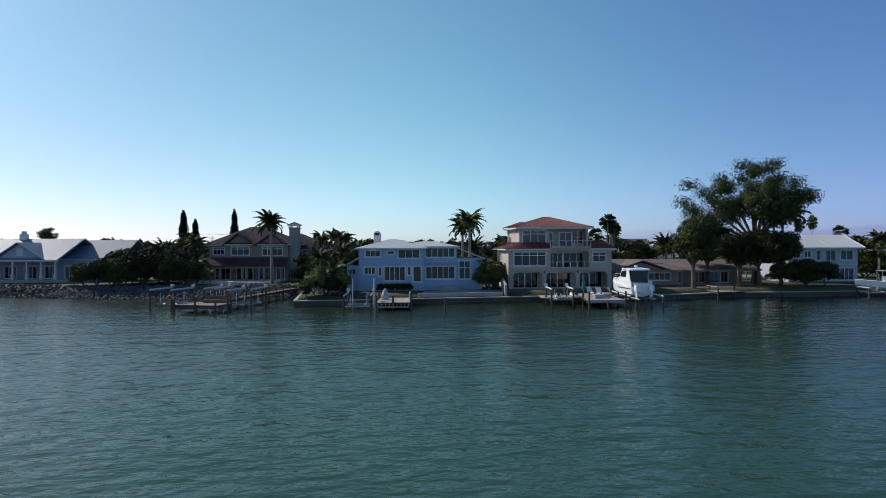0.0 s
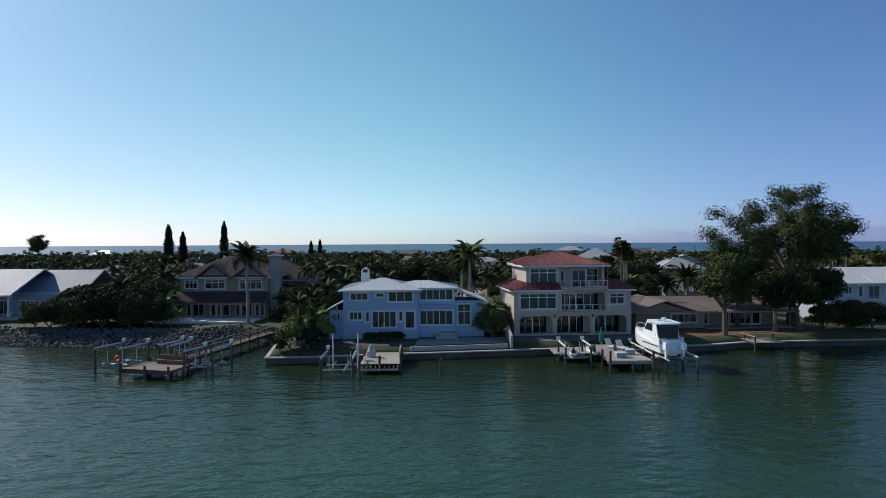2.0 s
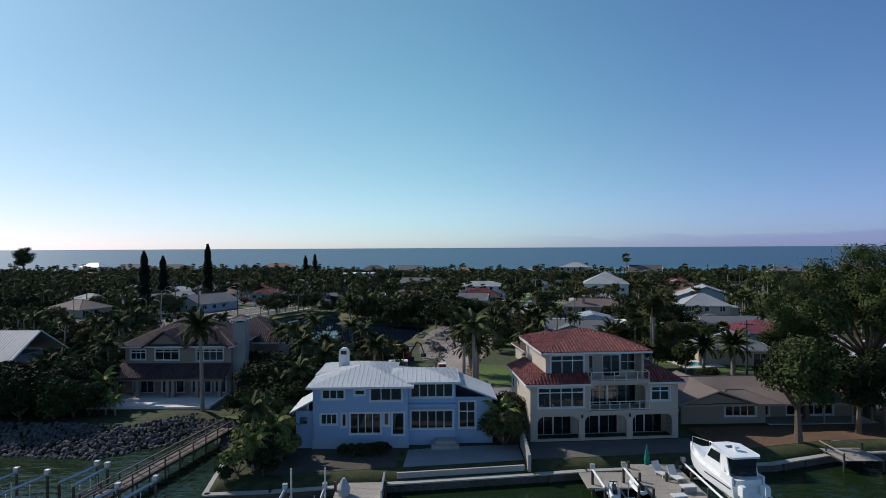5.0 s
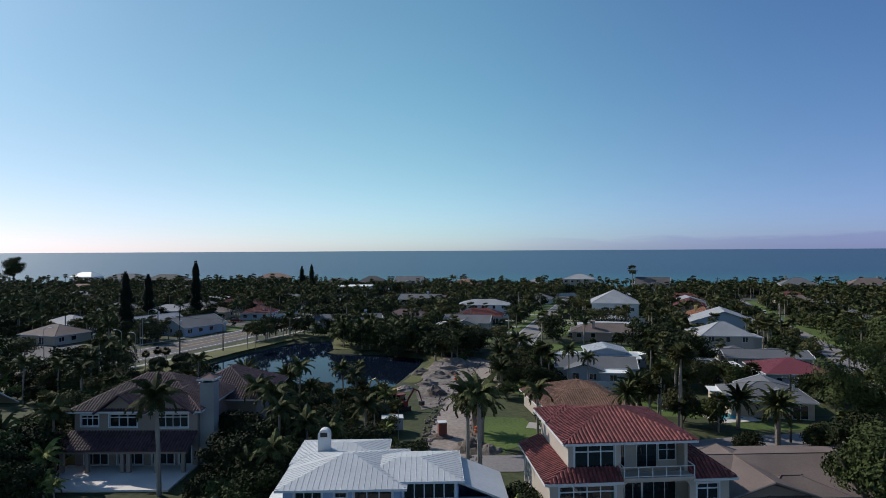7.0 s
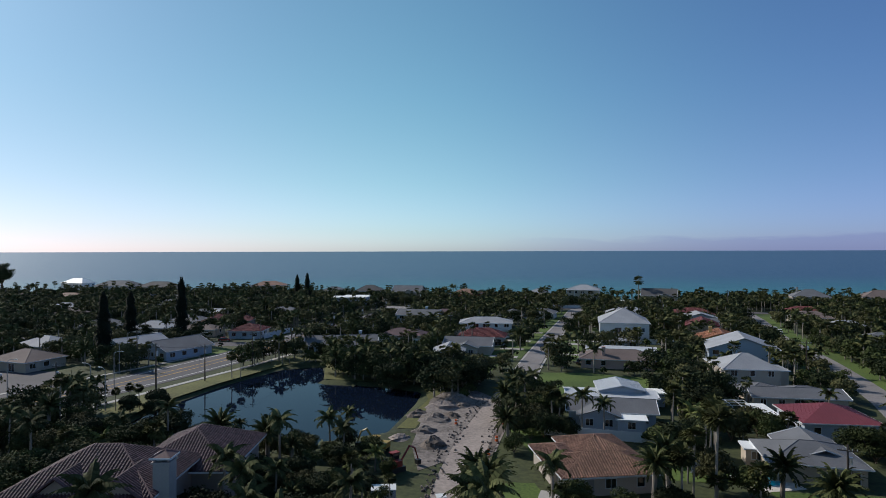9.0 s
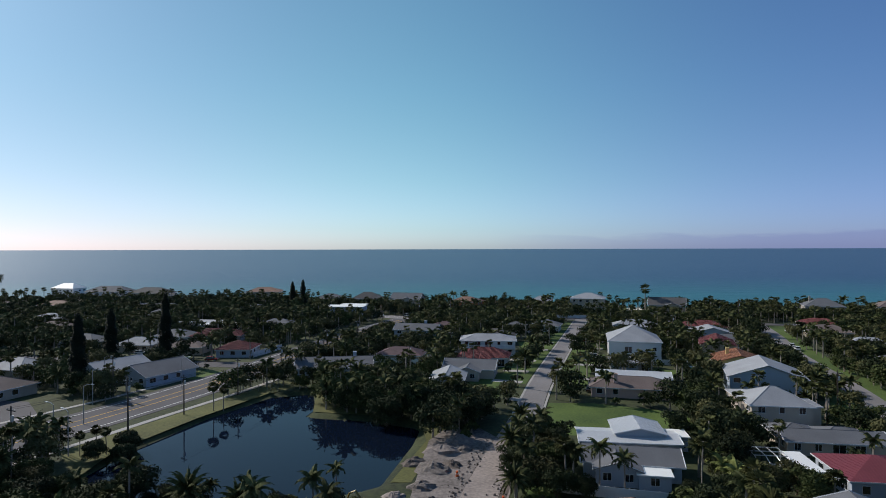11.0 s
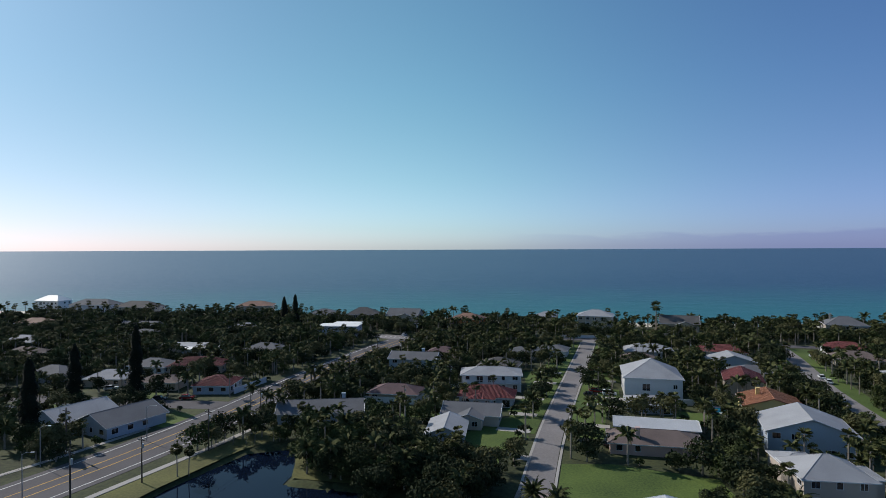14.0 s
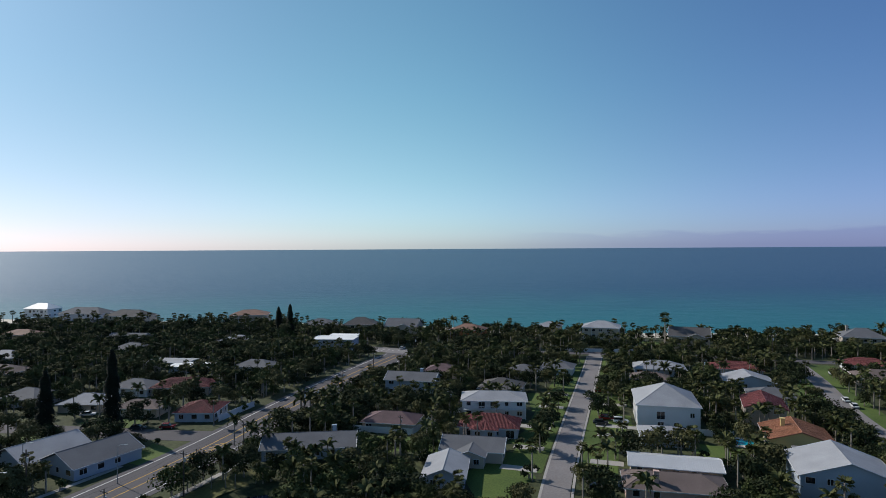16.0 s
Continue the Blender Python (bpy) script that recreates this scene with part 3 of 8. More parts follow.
def house(label, front_left, front_right, depth, eave, roof="hip", rise=None, wall=None, top=GREYSHINGLE, style="plain", ov=0.6, turn=None, chimney=None, balcony=False, wings=(), seed=0, glazing=0.7):
    """A house from its front wall's two ends; eave: the eaves' height over the ground."""
    rng = random.Random(seed)
    if wall is None:
        wall = rng.choice((WHITE, PALEGREY, CREAM, TAN, PALEGREY))
    (ax, ay), (bx, by) = front_left, front_right
    rot = math.degrees(math.atan2(by - ay, bx - ax)) if turn is None else turn
    w = math.hypot(bx - ax, by - ay)
    mid = Vector(((ax + bx) / 2, (ay + by) / 2))
    c = mid + Vector((-math.sin(radians(rot)), math.cos(radians(rot)))) * depth / 2
    h = thing("house", label, "house", pose(c.x, c.y, LAND, 0, 0, rot), "houses of the neighbourhood")
    rise = rise if rise is not None else min(w, depth) * 0.22
    part("wall", Geo().box(-w / 2, -depth / 2, -0.1, w / 2, depth / 2, eave - 0.02), wall, h)
    add_roof(h, roof, w, depth, rise, ov, eave, top, style)
    if roof.startswith("gable"):
        gable_wall(h, roof, w, depth, rise * (w / (w + 2 * ov) if roof == "gable_y" else depth / (depth + 2 * ov)), eave - 0.02, wall)
    for dx, dy, ww, dd, kind, *high in wings:
        eaves = high[0] if high else eave - 0.05
        roofing = high[1] if len(high) > 1 else top
        rr = 0.3 if kind == "flat" else min(ww, dd) * (0.13 if high else 0.2)
        part("wall", Geo().box(dx - ww / 2, dy - dd / 2, -0.1, dx + ww / 2, dy + dd / 2, eaves - 0.03), wall, h)
        add_roof(h, kind, ww, dd, rr, ov if not high else 0.35, eaves, roofing, style, (dx, dy))
        if kind.startswith("gable"):
            gable_wall(h, kind, ww, dd, rr * (ww / (ww + 2 * ov) if kind == "gable_y" else dd / (dd + 2 * ov)), eaves - 0.03, wall, (dx, dy))
        m = side(ww, dd, "f", (dx, dy))
        for k in range(max(1, int(ww / 3.5))):
            window(h, -ww / 2 + ww * (k + 0.5) / max(1, int(ww / 3.5)), 1.0, 1.3, 1.2, m)
    floors = max(1, round(eave / 3.1))
    for fl in range(floors):
        for which, length in (("f", w), ("l", depth), ("r", depth)):
            n = max(1, int(length / 3.6))
            m = side(w, depth, which)
            for k in range(n):
                x = -length / 2 + length * (k + 0.5) / n
                u = rng.random()
                base = fl * 3.0
                if u < 0.2 * glazing and which == "f":
                    window(h, x, base + 0.15, 2.2, 2.1, m, 2)
                elif u < glazing:
                    window(h, x, base + 1.0, 1.0 + rng.random() * 0.8, 1.25, m, 2 if u < 0.5 else 1)
    if balcony:
        g = Geo()
        g.box(-w / 2, -depth / 2 - 1.3, 2.85, w / 2, -depth / 2, 3.0)
        part("balcony_floor", g, WHITE, h)
        g = Geo()
        g.box(-w / 2, -depth / 2 - 1.3, 3.95, w / 2, -depth / 2 - 1.22, 4.03)
        for k in range(int(w / 0.4) + 1):
            x = -w / 2 + 0.04 + (w - 0.08) * k / int(w / 0.4)
            g.box(x - 0.03, -depth / 2 - 1.29, 3.0, x + 0.03, -depth / 2 - 1.23, 3.95)
        part("balustrade", g, WHITE, h)
        for k in range(5):
            x = -w / 2 + 0.15 + (w - 0.3) * k / 4
            part("post", Geo().box(x - 0.1, -depth / 2 - 1.3, 0, x + 0.1, -depth / 2 - 1.1, eave), WHITE, h)
    if chimney:
        x, y = chimney
        part("chimney", Geo().box(x - 0.5, y - 0.4, 0, x + 0.5, y + 0.4, eave + rise + 0.9).box(x - 0.6, y - 0.5, eave + rise + 0.9, x + 0.6, y + 0.5, eave + rise + 1.1), wall, h)
    return h


HOUSES = [
    # label, front left, front right, depth, eave, keywords
    ("low house with a grey shingle gable roof", (25, 170.2), (40.6, 167.0), 8.5, 2.9, dict(roof="gable_x", wall=PALEGREY, rise=1.7, wings=((-2.5, -3.5, 7, 8, "gable_y"), (3.2, -6.2, 5, 4.4, "flat", 2.7, WHITEROOF)))),
    ("white house with pale metal gable roofs beside a lawn", (27.2, 181.4), (45, 179), 8, 2.8, dict(roof="gable_x", top=METAL, style="seam", rise=0.7, wings=((2.3, 2.6, 9.2, 8.6, "gable_y", 3.7), (9.5, 2.5, 4, 4.5, "flat", 2.9, WHITEROOF)))),
    ("ranch house with a grey shingle roof beside a pool", (48.3, 141.6), (60.2, 138.6), 10, 2.9, dict(wall=TAN, wings=((1.5, 3, 8, 11, "gable_y"), (-6.6, 3.0, 3, 3.4, "flat", 2.7, WHITEROOF)), rise=2.0)),
    ("white house with a red metal hip roof", (64.5, 160.5), (77, 159), 12, 3.1, dict(top=REDMETAL, style="seam", rise=2.2, turn=-8)),
    ("low house with a weathered grey roof", (66.2, 181.2), (84, 178.2), 8, 2.7, dict(top=GREYSHINGLE, wall=TAN, rise=1.3, roof="gable_x", wings=((-5.5, 3.2, 8, 8, "hip"), (3.0, 3.0, 8, 6, "hip")))),
    ("two-storey house with a pale grey hip roof", (67, 196), (79.0, 194.2), 11, 5.6, dict(top=LIGHTSHINGLE, wall=CREAM, rise=3.0, wings=((6.6, 1.2, 5, 7, "hip", 4.9), (-2.6, 8.0, 7, 7, "hip", 5.0)))),
    ("two-storey grey-blue house with a broad pale roof", (76, 225), (93, 219), 15, 5.6, dict(top=LIGHTSHINGLE, wall=GREYBLUE, rise=3.4, roof="gable_y")),
    ("tall white two-storey house with a pale shingle hip roof", (58.2, 275.4), (74.9, 271.4), 19, 7.0, dict(top=LIGHTSHINGLE, wall=WHITE, rise=4.6, ov=0.5, glazing=0.3)),
    ("small house with a light grey hip roof", (54.6, 260.2), (66.8, 257.6), 9, 2.7, dict(top=LIGHTSHINGLE, rise=1.7)),
    ("white house with a low pale metal roof", (45, 239), (64, 234), 9, 2.7, dict(roof="gable_x", top=METAL, style="seam", rise=1.2)),
    ("brown-roofed house with a chimney", (40, 226), (60, 221.5), 10, 2.7, dict(top=BROWNSHINGLE, wall=PINK, chimney=(-4, -3))),
    ("two-storey white house with a red tile roof", (91, 278), (101, 274), 14, 5.4, dict(roof="gable_y", top=REDTILE, style="tile", rise=2.2)),
    ("yellow house with an orange tile roof and chimney", (85, 254), (99, 249), 14, 3.6, dict(roof="gable_y", top=ORANGETILE, style="tile", wall=YELLOW, chimney=(-3, 1), rise=2.6)),
    ("house with a dark grey shingle roof", (86, 242), (98, 237), 9, 2.9, dict(top=GREYSHINGLE)),
    ("long two-storey white house with a balcony", (7.4, 287), (27, 285.5), 11, 5.5, dict(top=LIGHTSHINGLE, balcony=True, rise=1.9)),
    ("white house with a red tile hip roof", (6, 269), (22, 266), 10, 2.9, dict(top=REDTILE, style="tile", rise=2.6, wings=((-1, -3, 7, 8, "hip"),))),
    ("house with a grey shingle cross-gable roof", (1, 250), (16, 247), 10, 2.9, dict(top=GREYSHINGLE, roof="gable_x", wings=((0, -4, 7, 10, "gable_y"),))),
    ("small house with a light grey gable roof", (-3, 232), (6, 231), 13, 2.8, dict(top=LIGHTSHINGLE, roof="gable_y")),
    ("house with a light grey hip roof", (80, 347), (99, 342), 12, 2.9, dict(top=LIGHTSHINGLE)),
    ("house with a brown shingle roof", (73, 329), (86, 325), 9, 2.8, dict(top=BROWNSHINGLE, wall=TAN)),
    ("house with a weathered red tile roof", (111, 346), (129, 340), 11, 2.9, dict(top=REDTILE, style="tile")),
    ("white house with a pale gable roof", (106, 322), (122, 318), 12, 2.9, dict(top=LIGHTSHINGLE, roof="gable_y")),
    ("house with a grey shingle roof under trees", (104, 300), (117, 296), 11, 2.9, dict(top=GREYSHINGLE)),
    ("tan house with a dark roof among trees", (14, 314), (28, 310), 13, 2.9, dict(top=DARKSHINGLE, wall=TAN)),
    ("white house with a grey roof among trees", (27, 342), (38, 338), 11, 2.9, dict(top=GREYSHINGLE)),
    ("three-storey white beach villa with a hip roof", (77, 427), (95, 421), 15, 9.0, dict(top=LIGHTSHINGLE, balcony=True, rise=3)),
    ("dark gabled beach villa among palms", (118, 411), (136, 404), 14, 6.5, dict(roof="gable_x", top=DARKSHINGLE, wall=TAN, rise=4, wings=((3, -4, 8, 9, "gable_y"),))),
    ("orange stucco beach house with a brown tile roof", (5, 446), (22, 439), 13, 5.6, dict(top=BROWNTILE, wall=mat("orange_stucco", (0.5, 0.2, 0.08), 0.85, 0.12, 0.6, 0.3))),
    ("cream beach house with a grey hip roof", (57, 461), (69, 456), 12, 5.0, dict(top=LIGHTSHINGLE, wall=YELLOW)),
    ("beach villa with grey roofs and chimneys", (205, 407), (223, 400), 15, 6, dict(top=GREYSHINGLE, wall=CREAM, rise=4, chimney=(-6, 2))),
    ("beach villa with a hip roof", (240, 398), (262, 390), 15, 6, dict(top=BROWNSHINGLE, wall=CREAM, rise=4, chimney=(5, 1))),
    ("house with a brown shingle roof", (158, 327), (174, 321), 12, 2.9, dict(top=BROWNSHINGLE, wall=TAN)),
    ("house with a red tile roof", (170, 352), (186, 346), 11, 2.9, dict(top=REDTILE, style="tile")),
    ("house with a grey shingle roof", (140, 255), (156, 249), 12, 2.9, dict(top=GREYSHINGLE)),
    ("house with a light hip roof", (150, 290), (165, 284), 12, 2.9, dict(top=LIGHTSHINGLE, wall=TAN)),
    ("long grey-roofed house with a chimney beside the road", (-44, 251), (-21, 251), 11, 2.9, dict(roof="gable_x", wall=GREYBLUE, top=GREYSHINGLE, chimney=(6, 2), turn=6)),
    ("house with a faded red roof behind a white fence", (-22, 274), (-7, 271), 10, 2.8, dict(top=MAROON, wall=TAN)),
    ("dark two-storey house with a grey gable roof", (-19.5, 317), (-2, 313), 10, 5.5, dict(roof="gable_x", top=GREYSHINGLE, wall=GREYBLUE, chimney=(3, 1))),
    ("small house with a maroon roof", (-6, 345), (6, 342), 10, 2.9, dict(top=MAROON, wall=PINK)),
    ("pale modern building with white flat roofs", (-66, 408), (-45, 406), 12, 6.2, dict(roof="flat", top=WHITEROOF, wall=PALEGREY, wings=((2, 9, 14, 10, "flat"),))),
    ("brown-roofed beach villa with balconies", (-142, 502), (-118, 505), 16, 7.7, dict(top=BROWNTILE, wall=TAN, balcony=True, rise=3)),
    ("tan beach house with a dark hip roof", (-237, 521), (-207, 515), 16, 5.7, dict(top=DARKSHINGLE, wall=TAN, rise=4)),
    ("pale beach house with a grey hip roof", (-281, 540), (-247, 534), 16, 5.7, dict(top=GREYSHINGLE, wall=PALEGREY, rise=4)),
    ("white beach house with a white roof", (-326, 569), (-304, 563), 13, 6.5, dict(top=WHITEROOF, rise=4)),
    ("dark hip-roofed beach house", (-60, 467), (-41, 466), 14, 5.7, dict(top=DARKSHINGLE, wall=TAN, rise=4)),
    ("white beach house with grey gable roofs", (-34, 461), (-15, 456), 14, 5.7, dict(roof="gable_x", top=GREYSHINGLE, rise=4, wings=((2, -4, 8, 8, "gable_y"),))),
    ("beach house with a grey hip roof", (-86, 474), (-68, 472), 14, 5.2, dict(top=GREYSHINGLE, wall=TAN, rise=3)),
    ("house with a red tile roof", (-104, 316), (-84, 318), 11, 2.9, dict(top=REDTILE, style="tile", rise=2.6)),
    ("white house with a red hip roof", (-81, 284), (-69, 284), 12, 2.9, dict(top=REDTILE, style="tile", rise=2.4)),
    ("house with a grey shingle roof", (-120, 318), (-105, 315), 11, 2.9, dict(top=GREYSHINGLE)),
    ("house with a pale roof", (-124, 295), (-110, 295), 11, 2.8, dict(top=LIGHTSHINGLE)),
    ("house with a brown roof", (-103, 290), (-89, 289), 9, 2.8, dict(top=BROWNSHINGLE, wall=TAN)),
    ("low white house with a flat roof", (-131, 366), (-112, 364), 10, 2.9, dict(roof="flat", top=LIGHTSHINGLE)),
    ("low house with a white flat roof", (-116, 356), (-99, 356), 9, 2.8, dict(roof="flat", top=WHITEROOF)),
    ("house with a dark grey gable roof", (-185, 432), (-165, 430), 12, 3.2, dict(roof="gable_x", top=GREYSHINGLE, wall=PALEGREY)),
    ("pink house with a hip roof", (-254, 445), (-235, 444), 12, 3.8, dict(top=BROWNTILE, wall=PINK)),
    ("pale blue house with a long grey gable roof", (-109, 246), (-96, 240), 16, 2.9, dict(roof="gable_y", top=LIGHTSHINGLE, wall=PALEGREY, turn=-28)),
    ("pale house with a grey gable roof", (-95, 243), (-83, 238), 17, 2.9, dict(roof="gable_y", top=GREYSHINGLE, wall=PALEGREY, turn=-28)),
    ("house with a grey roof", (-150, 303), (-135, 300), 12, 2.9, dict(top=GREYSHINGLE)),
    ("house with a brown hip roof", (-128, 225), (-114, 220), 12, 2.9, dict(top=BROWNSHINGLE, wall=TAN)),
    ("house with a pale hip roof", (-140, 252), (-126, 247), 12, 2.9, dict(top=LIGHTSHINGLE)),
    ("house with a brown hip roof", (-190, 345), (-174, 342), 12, 2.9, dict(top=BROWNSHINGLE, wall=TAN)),
    ("house with a pale hip roof", (-215, 380), (-198, 377), 12, 2.9, dict(top=LIGHTSHINGLE)),
    ("house with a grey hip roof", (-165, 400), (-148, 397), 12, 2.9, dict(top=GREYSHINGLE)),
    ("house with a brown hip roof", (-290, 455), (-272, 452), 12, 2.9, dict(top=BROWNSHINGLE, wall=PINK)),
    ("house with a pale hip roof", (-120, 425), (-104, 422), 12, 2.9, dict(top=LIGHTSHINGLE)),
    ("house with a grey hip roof", (-88, 355), (-72, 352), 11, 2.9, dict(top=GREYSHINGLE)),
    ("house with a grey hip roof", (42, 350), (54, 346), 11, 2.9, dict(top=GREYSHINGLE)),
    ("house with a brown hip roof", (195, 300), (211, 294), 12, 2.9, dict(top=BROWNSHINGLE, wall=TAN)),
    ("house with a grey hip roof", (225, 340), (241, 334), 12, 2.9, dict(top=LIGHTSHINGLE)),
    ("house with a red tile roof", (130, 210), (146, 204), 12, 2.9, dict(top=REDTILE, style="tile")),
    ("house with a grey hip roof", (98, 146), (112, 140), 12, 2.9, dict(top=GREYSHINGLE)),
]
FOOT = []                                            # centre, half width, half depth, turn of each house, to keep trees off
for number, (label, fl, fr, depth, eave, kw) in enumerate(HOUSES):
    h = house(label, fl, fr, depth, eave, seed=number, **kw)
    w = math.hypot(fr[0] - fl[0], fr[1] - fl[1])
    FOOT.append((h.location.x, h.location.y, w / 2 + 1.5, depth / 2 + 1.5, h.rotation_euler.z))
    for dx, dy, ww, dd, *_ in kw.get("wings", ()):
        c = h.matrix_basis @ Vector((dx, dy, 0))
        FOOT.append((c.x, c.y, ww / 2 + 0.9, dd / 2 + 0.9, h.rotation_euler.z))

# ---- trees ----
RNG = np.random.default_rng(7)


def leaf_quads(pos, nrm, size, rng, lengthen=1.3):
    """Small leaf clumps as quads at places, facing roughly along normals."""
    n = len(pos)
    nrm = nrm / np.linalg.norm(nrm, axis=1, keepdims=True)
    t = np.cross(nrm, rng.normal(size=(n, 3)))
    t /= np.linalg.norm(t, axis=1, keepdims=True) + 1e-9
    b = np.cross(nrm, t)
    s = (size * rng.uniform(0.6, 1.3, n))[:, None] if np.isscalar(size) else (size * rng.uniform(0.7, 1.2, n))[:, None]
    v = np.stack([pos - t * s * lengthen * 0.6, pos - b * s * 0.55 + t * s * 0.4, pos + b * s * 0.6 + t * s * 0.5], 1).reshape(-1, 3)
    return v, np.arange(3 * n).reshape(n, 3)


def crown_arrays(rng, radius, low, high, count, leaf, lobes=9, flat=0.75):
    """A leafy crown between two heights: lobes of clumps with gaps between them."""
    mid, half = (low + high) / 2, (high - low) / 2
    a, rr = rng.uniform(0, 2 * np.pi, lobes), np.sqrt(rng.uniform(0.1, 1, lobes)) * radius * 0.62
    lz = mid + rng.uniform(-0.55, 0.6, lobes) * half
    lr = rng.uniform(0.34, 0.52, lobes) * radius
    centre = np.stack([rr * np.cos(a), rr * np.sin(a), lz], 1)
    centre[0], lr[0] = (0, 0, mid + half * 0.35), radius * 0.55
    w = lr ** 2 / (lr ** 2).sum()
    k = rng.choice(lobes, count, p=w)
    d = rng.normal(size=(count, 3))
    d /= np.linalg.norm(d, axis=1, keepdims=True)
    d[:, 2] = np.where(d[:, 2] < -0.35, -d[:, 2] * 0.5, d[:, 2])
    rad = lr[k] * (0.62 + 0.42 * rng.uniform(0, 1, count) ** 0.7)
    pos = centre[k] + d * rad[:, None] * np.array([1, 1, flat])
    return leaf_quads(pos, d + rng.normal(scale=0.5, size=d.shape), leaf, rng)


def join(blocks):
    vs, fs, k = [], [], 0
    for v, f in blocks:
        vs.append(v)
        fs.append(f + k)
        k += len(v)
    return np.concatenate(vs), np.concatenate(fs)


def limbs(g, rng, height, spread, low, r, n=5):
    """A tapered trunk with a few limbs."""
    bend = rng.uniform(-0.25, 0.25, 2)
    fork = (bend[0], bend[1], low)
    g.tube([(0, 0, -0.2), (bend[0] * 0.4, bend[1] * 0.4, low * 0.5), fork], [r * 1.35, r, r * 0.8], 7)
    for i in range(n):
        a = 2 * math.pi * (i + rng.uniform(-0.3, 0.3)) / n
        q = spread * rng.uniform(0.45, 0.75)
        tip = (math.cos(a) * q, math.sin(a) * q, low + (height - low) * rng.uniform(0.45, 0.8))
        midp = (tip[0] * 0.45 + bend[0], tip[1] * 0.45 + bend[1], low + (tip[2] - low) * 0.4)
        g.tube([fork, midp, tip], [r * 0.6, r * 0.4, r * 0.12], 5)
    return g


def tree_proto(name, label, seed, height, radius, low, count, leaf, material, category="tree", lobes=9, flat=0.75, trunk_r=None):
    rng = np.random.default_rng(seed)
    ob = thing(name, label, category)
    part("trunk", limbs(Geo(), rng, height, radius, max(low, 0.3), trunk_r or 0.02 * height + 0.06), TRUNK, ob)
    v, f = crown_arrays(rng, radius, low * 0.85, height, count, leaf, lobes, flat)
    part("crown", array_mesh("crown", v, f, material), material, ob)
    return ob


def frond(rng, length, droop, up_angle, az, n=7, wide=0.55, twist=0.0):
    """One feather frond: an arching rib with leaflets down both sides."""
    s = np.linspace(0, 1, n + 1)
    ang = up_angle - droop * s ** 1.3
    step = length / n
    x = np.r_[0, np.cumsum(np.cos(ang[:-1]) * step)]
    z = np.r_[0, np.cumsum(np.sin(ang[:-1]) * step)]
    ca, sa = math.cos(az), math.sin(az)
    quads = []
    for i in range(1, n + 1):
        wdt = wide * math.sin(math.pi * (0.12 + 0.86 * s[i])) * (0.8 + 0.4 * rng.random())
        for sd in (-1, 1):
            a0, a1 = (x[i - 1], 0, z[i - 1]), (x[i], 0, z[i])
            fwd = step * 0.9
            tip0 = (x[i - 1] + fwd * 0.7, sd * wdt, z[i - 1] - wdt * 0.75)
            tip1 = (x[i] + fwd * 0.55, sd * wdt * 0.9, z[i] - wdt * 0.62)
            quads += [a0, ((a0[0] + a1[0]) / 2, 0, (a0[2] + a1[2]) / 2), tip1, tip0]
            h0 = ((a0[0] + a1[0]) / 2, 0, (a0[2] + a1[2]) / 2)
            quads += [h0, a1, (tip1[0] + fwd * 0.5, tip1[1] * 0.9, tip1[2] - 0.05), (tip1[0] + 0.1, tip1[1], tip1[2] - 0.1)]
    q = np.array(quads)
    return np.stack([q[:, 0] * ca - q[:, 1] * sa, q[:, 0] * sa + q[:, 1] * ca, q[:, 2]], 1)


def palm_crown(rng, length, count, n, wide, top=1.25, bottom=-0.5, droop=1.3):
    blocks = []
    for i in range(count):
        t = (i + rng.random()) / count
        v = frond(rng, length * rng.uniform(0.85, 1.1), droop * rng.uniform(0.8, 1.15), bottom + (top - bottom) * t, i * 2.399 + rng.uniform(-0.2, 0.2), n, wide)
        blocks.append((v, np.arange(len(v)).reshape(-1, 4)))
    return join(blocks)


def fan_crown(rng, radius, count, leafsize):
    """A round head of fan leaves, as on a cabbage or fan palm."""
    d = rng.normal(size=(count, 3))
    d /= np.linalg.norm(d, axis=1, keepdims=True)
    d[:, 2] = np.maximum(d[:, 2], -0.75)
    blocks = []
    for q in d:
        u = np.cross(q, (0, 0, 1.0)) + 1e-6
        u /= np.linalg.norm(u)
        w = np.cross(q, u)
        base, quads = q * radius * 0.45, []
        for k in range(5):
            a0, a1 = -1.1 + k * 0.44, -1.1 + (k + 0.8) * 0.44
            for_ = [math.cos(a0) * q + math.sin(a0) * u, math.cos((a0 + a1) / 2) * q + math.sin((a0 + a1) / 2) * u, math.cos(a1) * q + math.sin(a1) * u]
            L = leafsize * rng.uniform(0.8, 1.15)
            quads += [base, base + for_[0] * L * 0.75, base + for_[1] * L - np.array([0, 0, 0.18 * L]), base + for_[2] * L * 0.75 + w * 0.05]
        blocks.append((np.array(quads), np.arange(20).reshape(5, 4)))
    return join(blocks)


def palm_trunk(height, r0, r1, lean, seed, rings=10):
    rng = random.Random(seed)
    g = Geo()
    pts, rad = [], []
    for i in range(rings + 1):
        t = i / rings
        pts.append((lean[0] * t * t, lean[1] * t * t, -0.2 + (height + 0.2) * t))
        rad.append((r0 + (r1 - r0) * t) * (1 + 0.06 * rng.random()))
    return g.tube(pts, rad, 8)


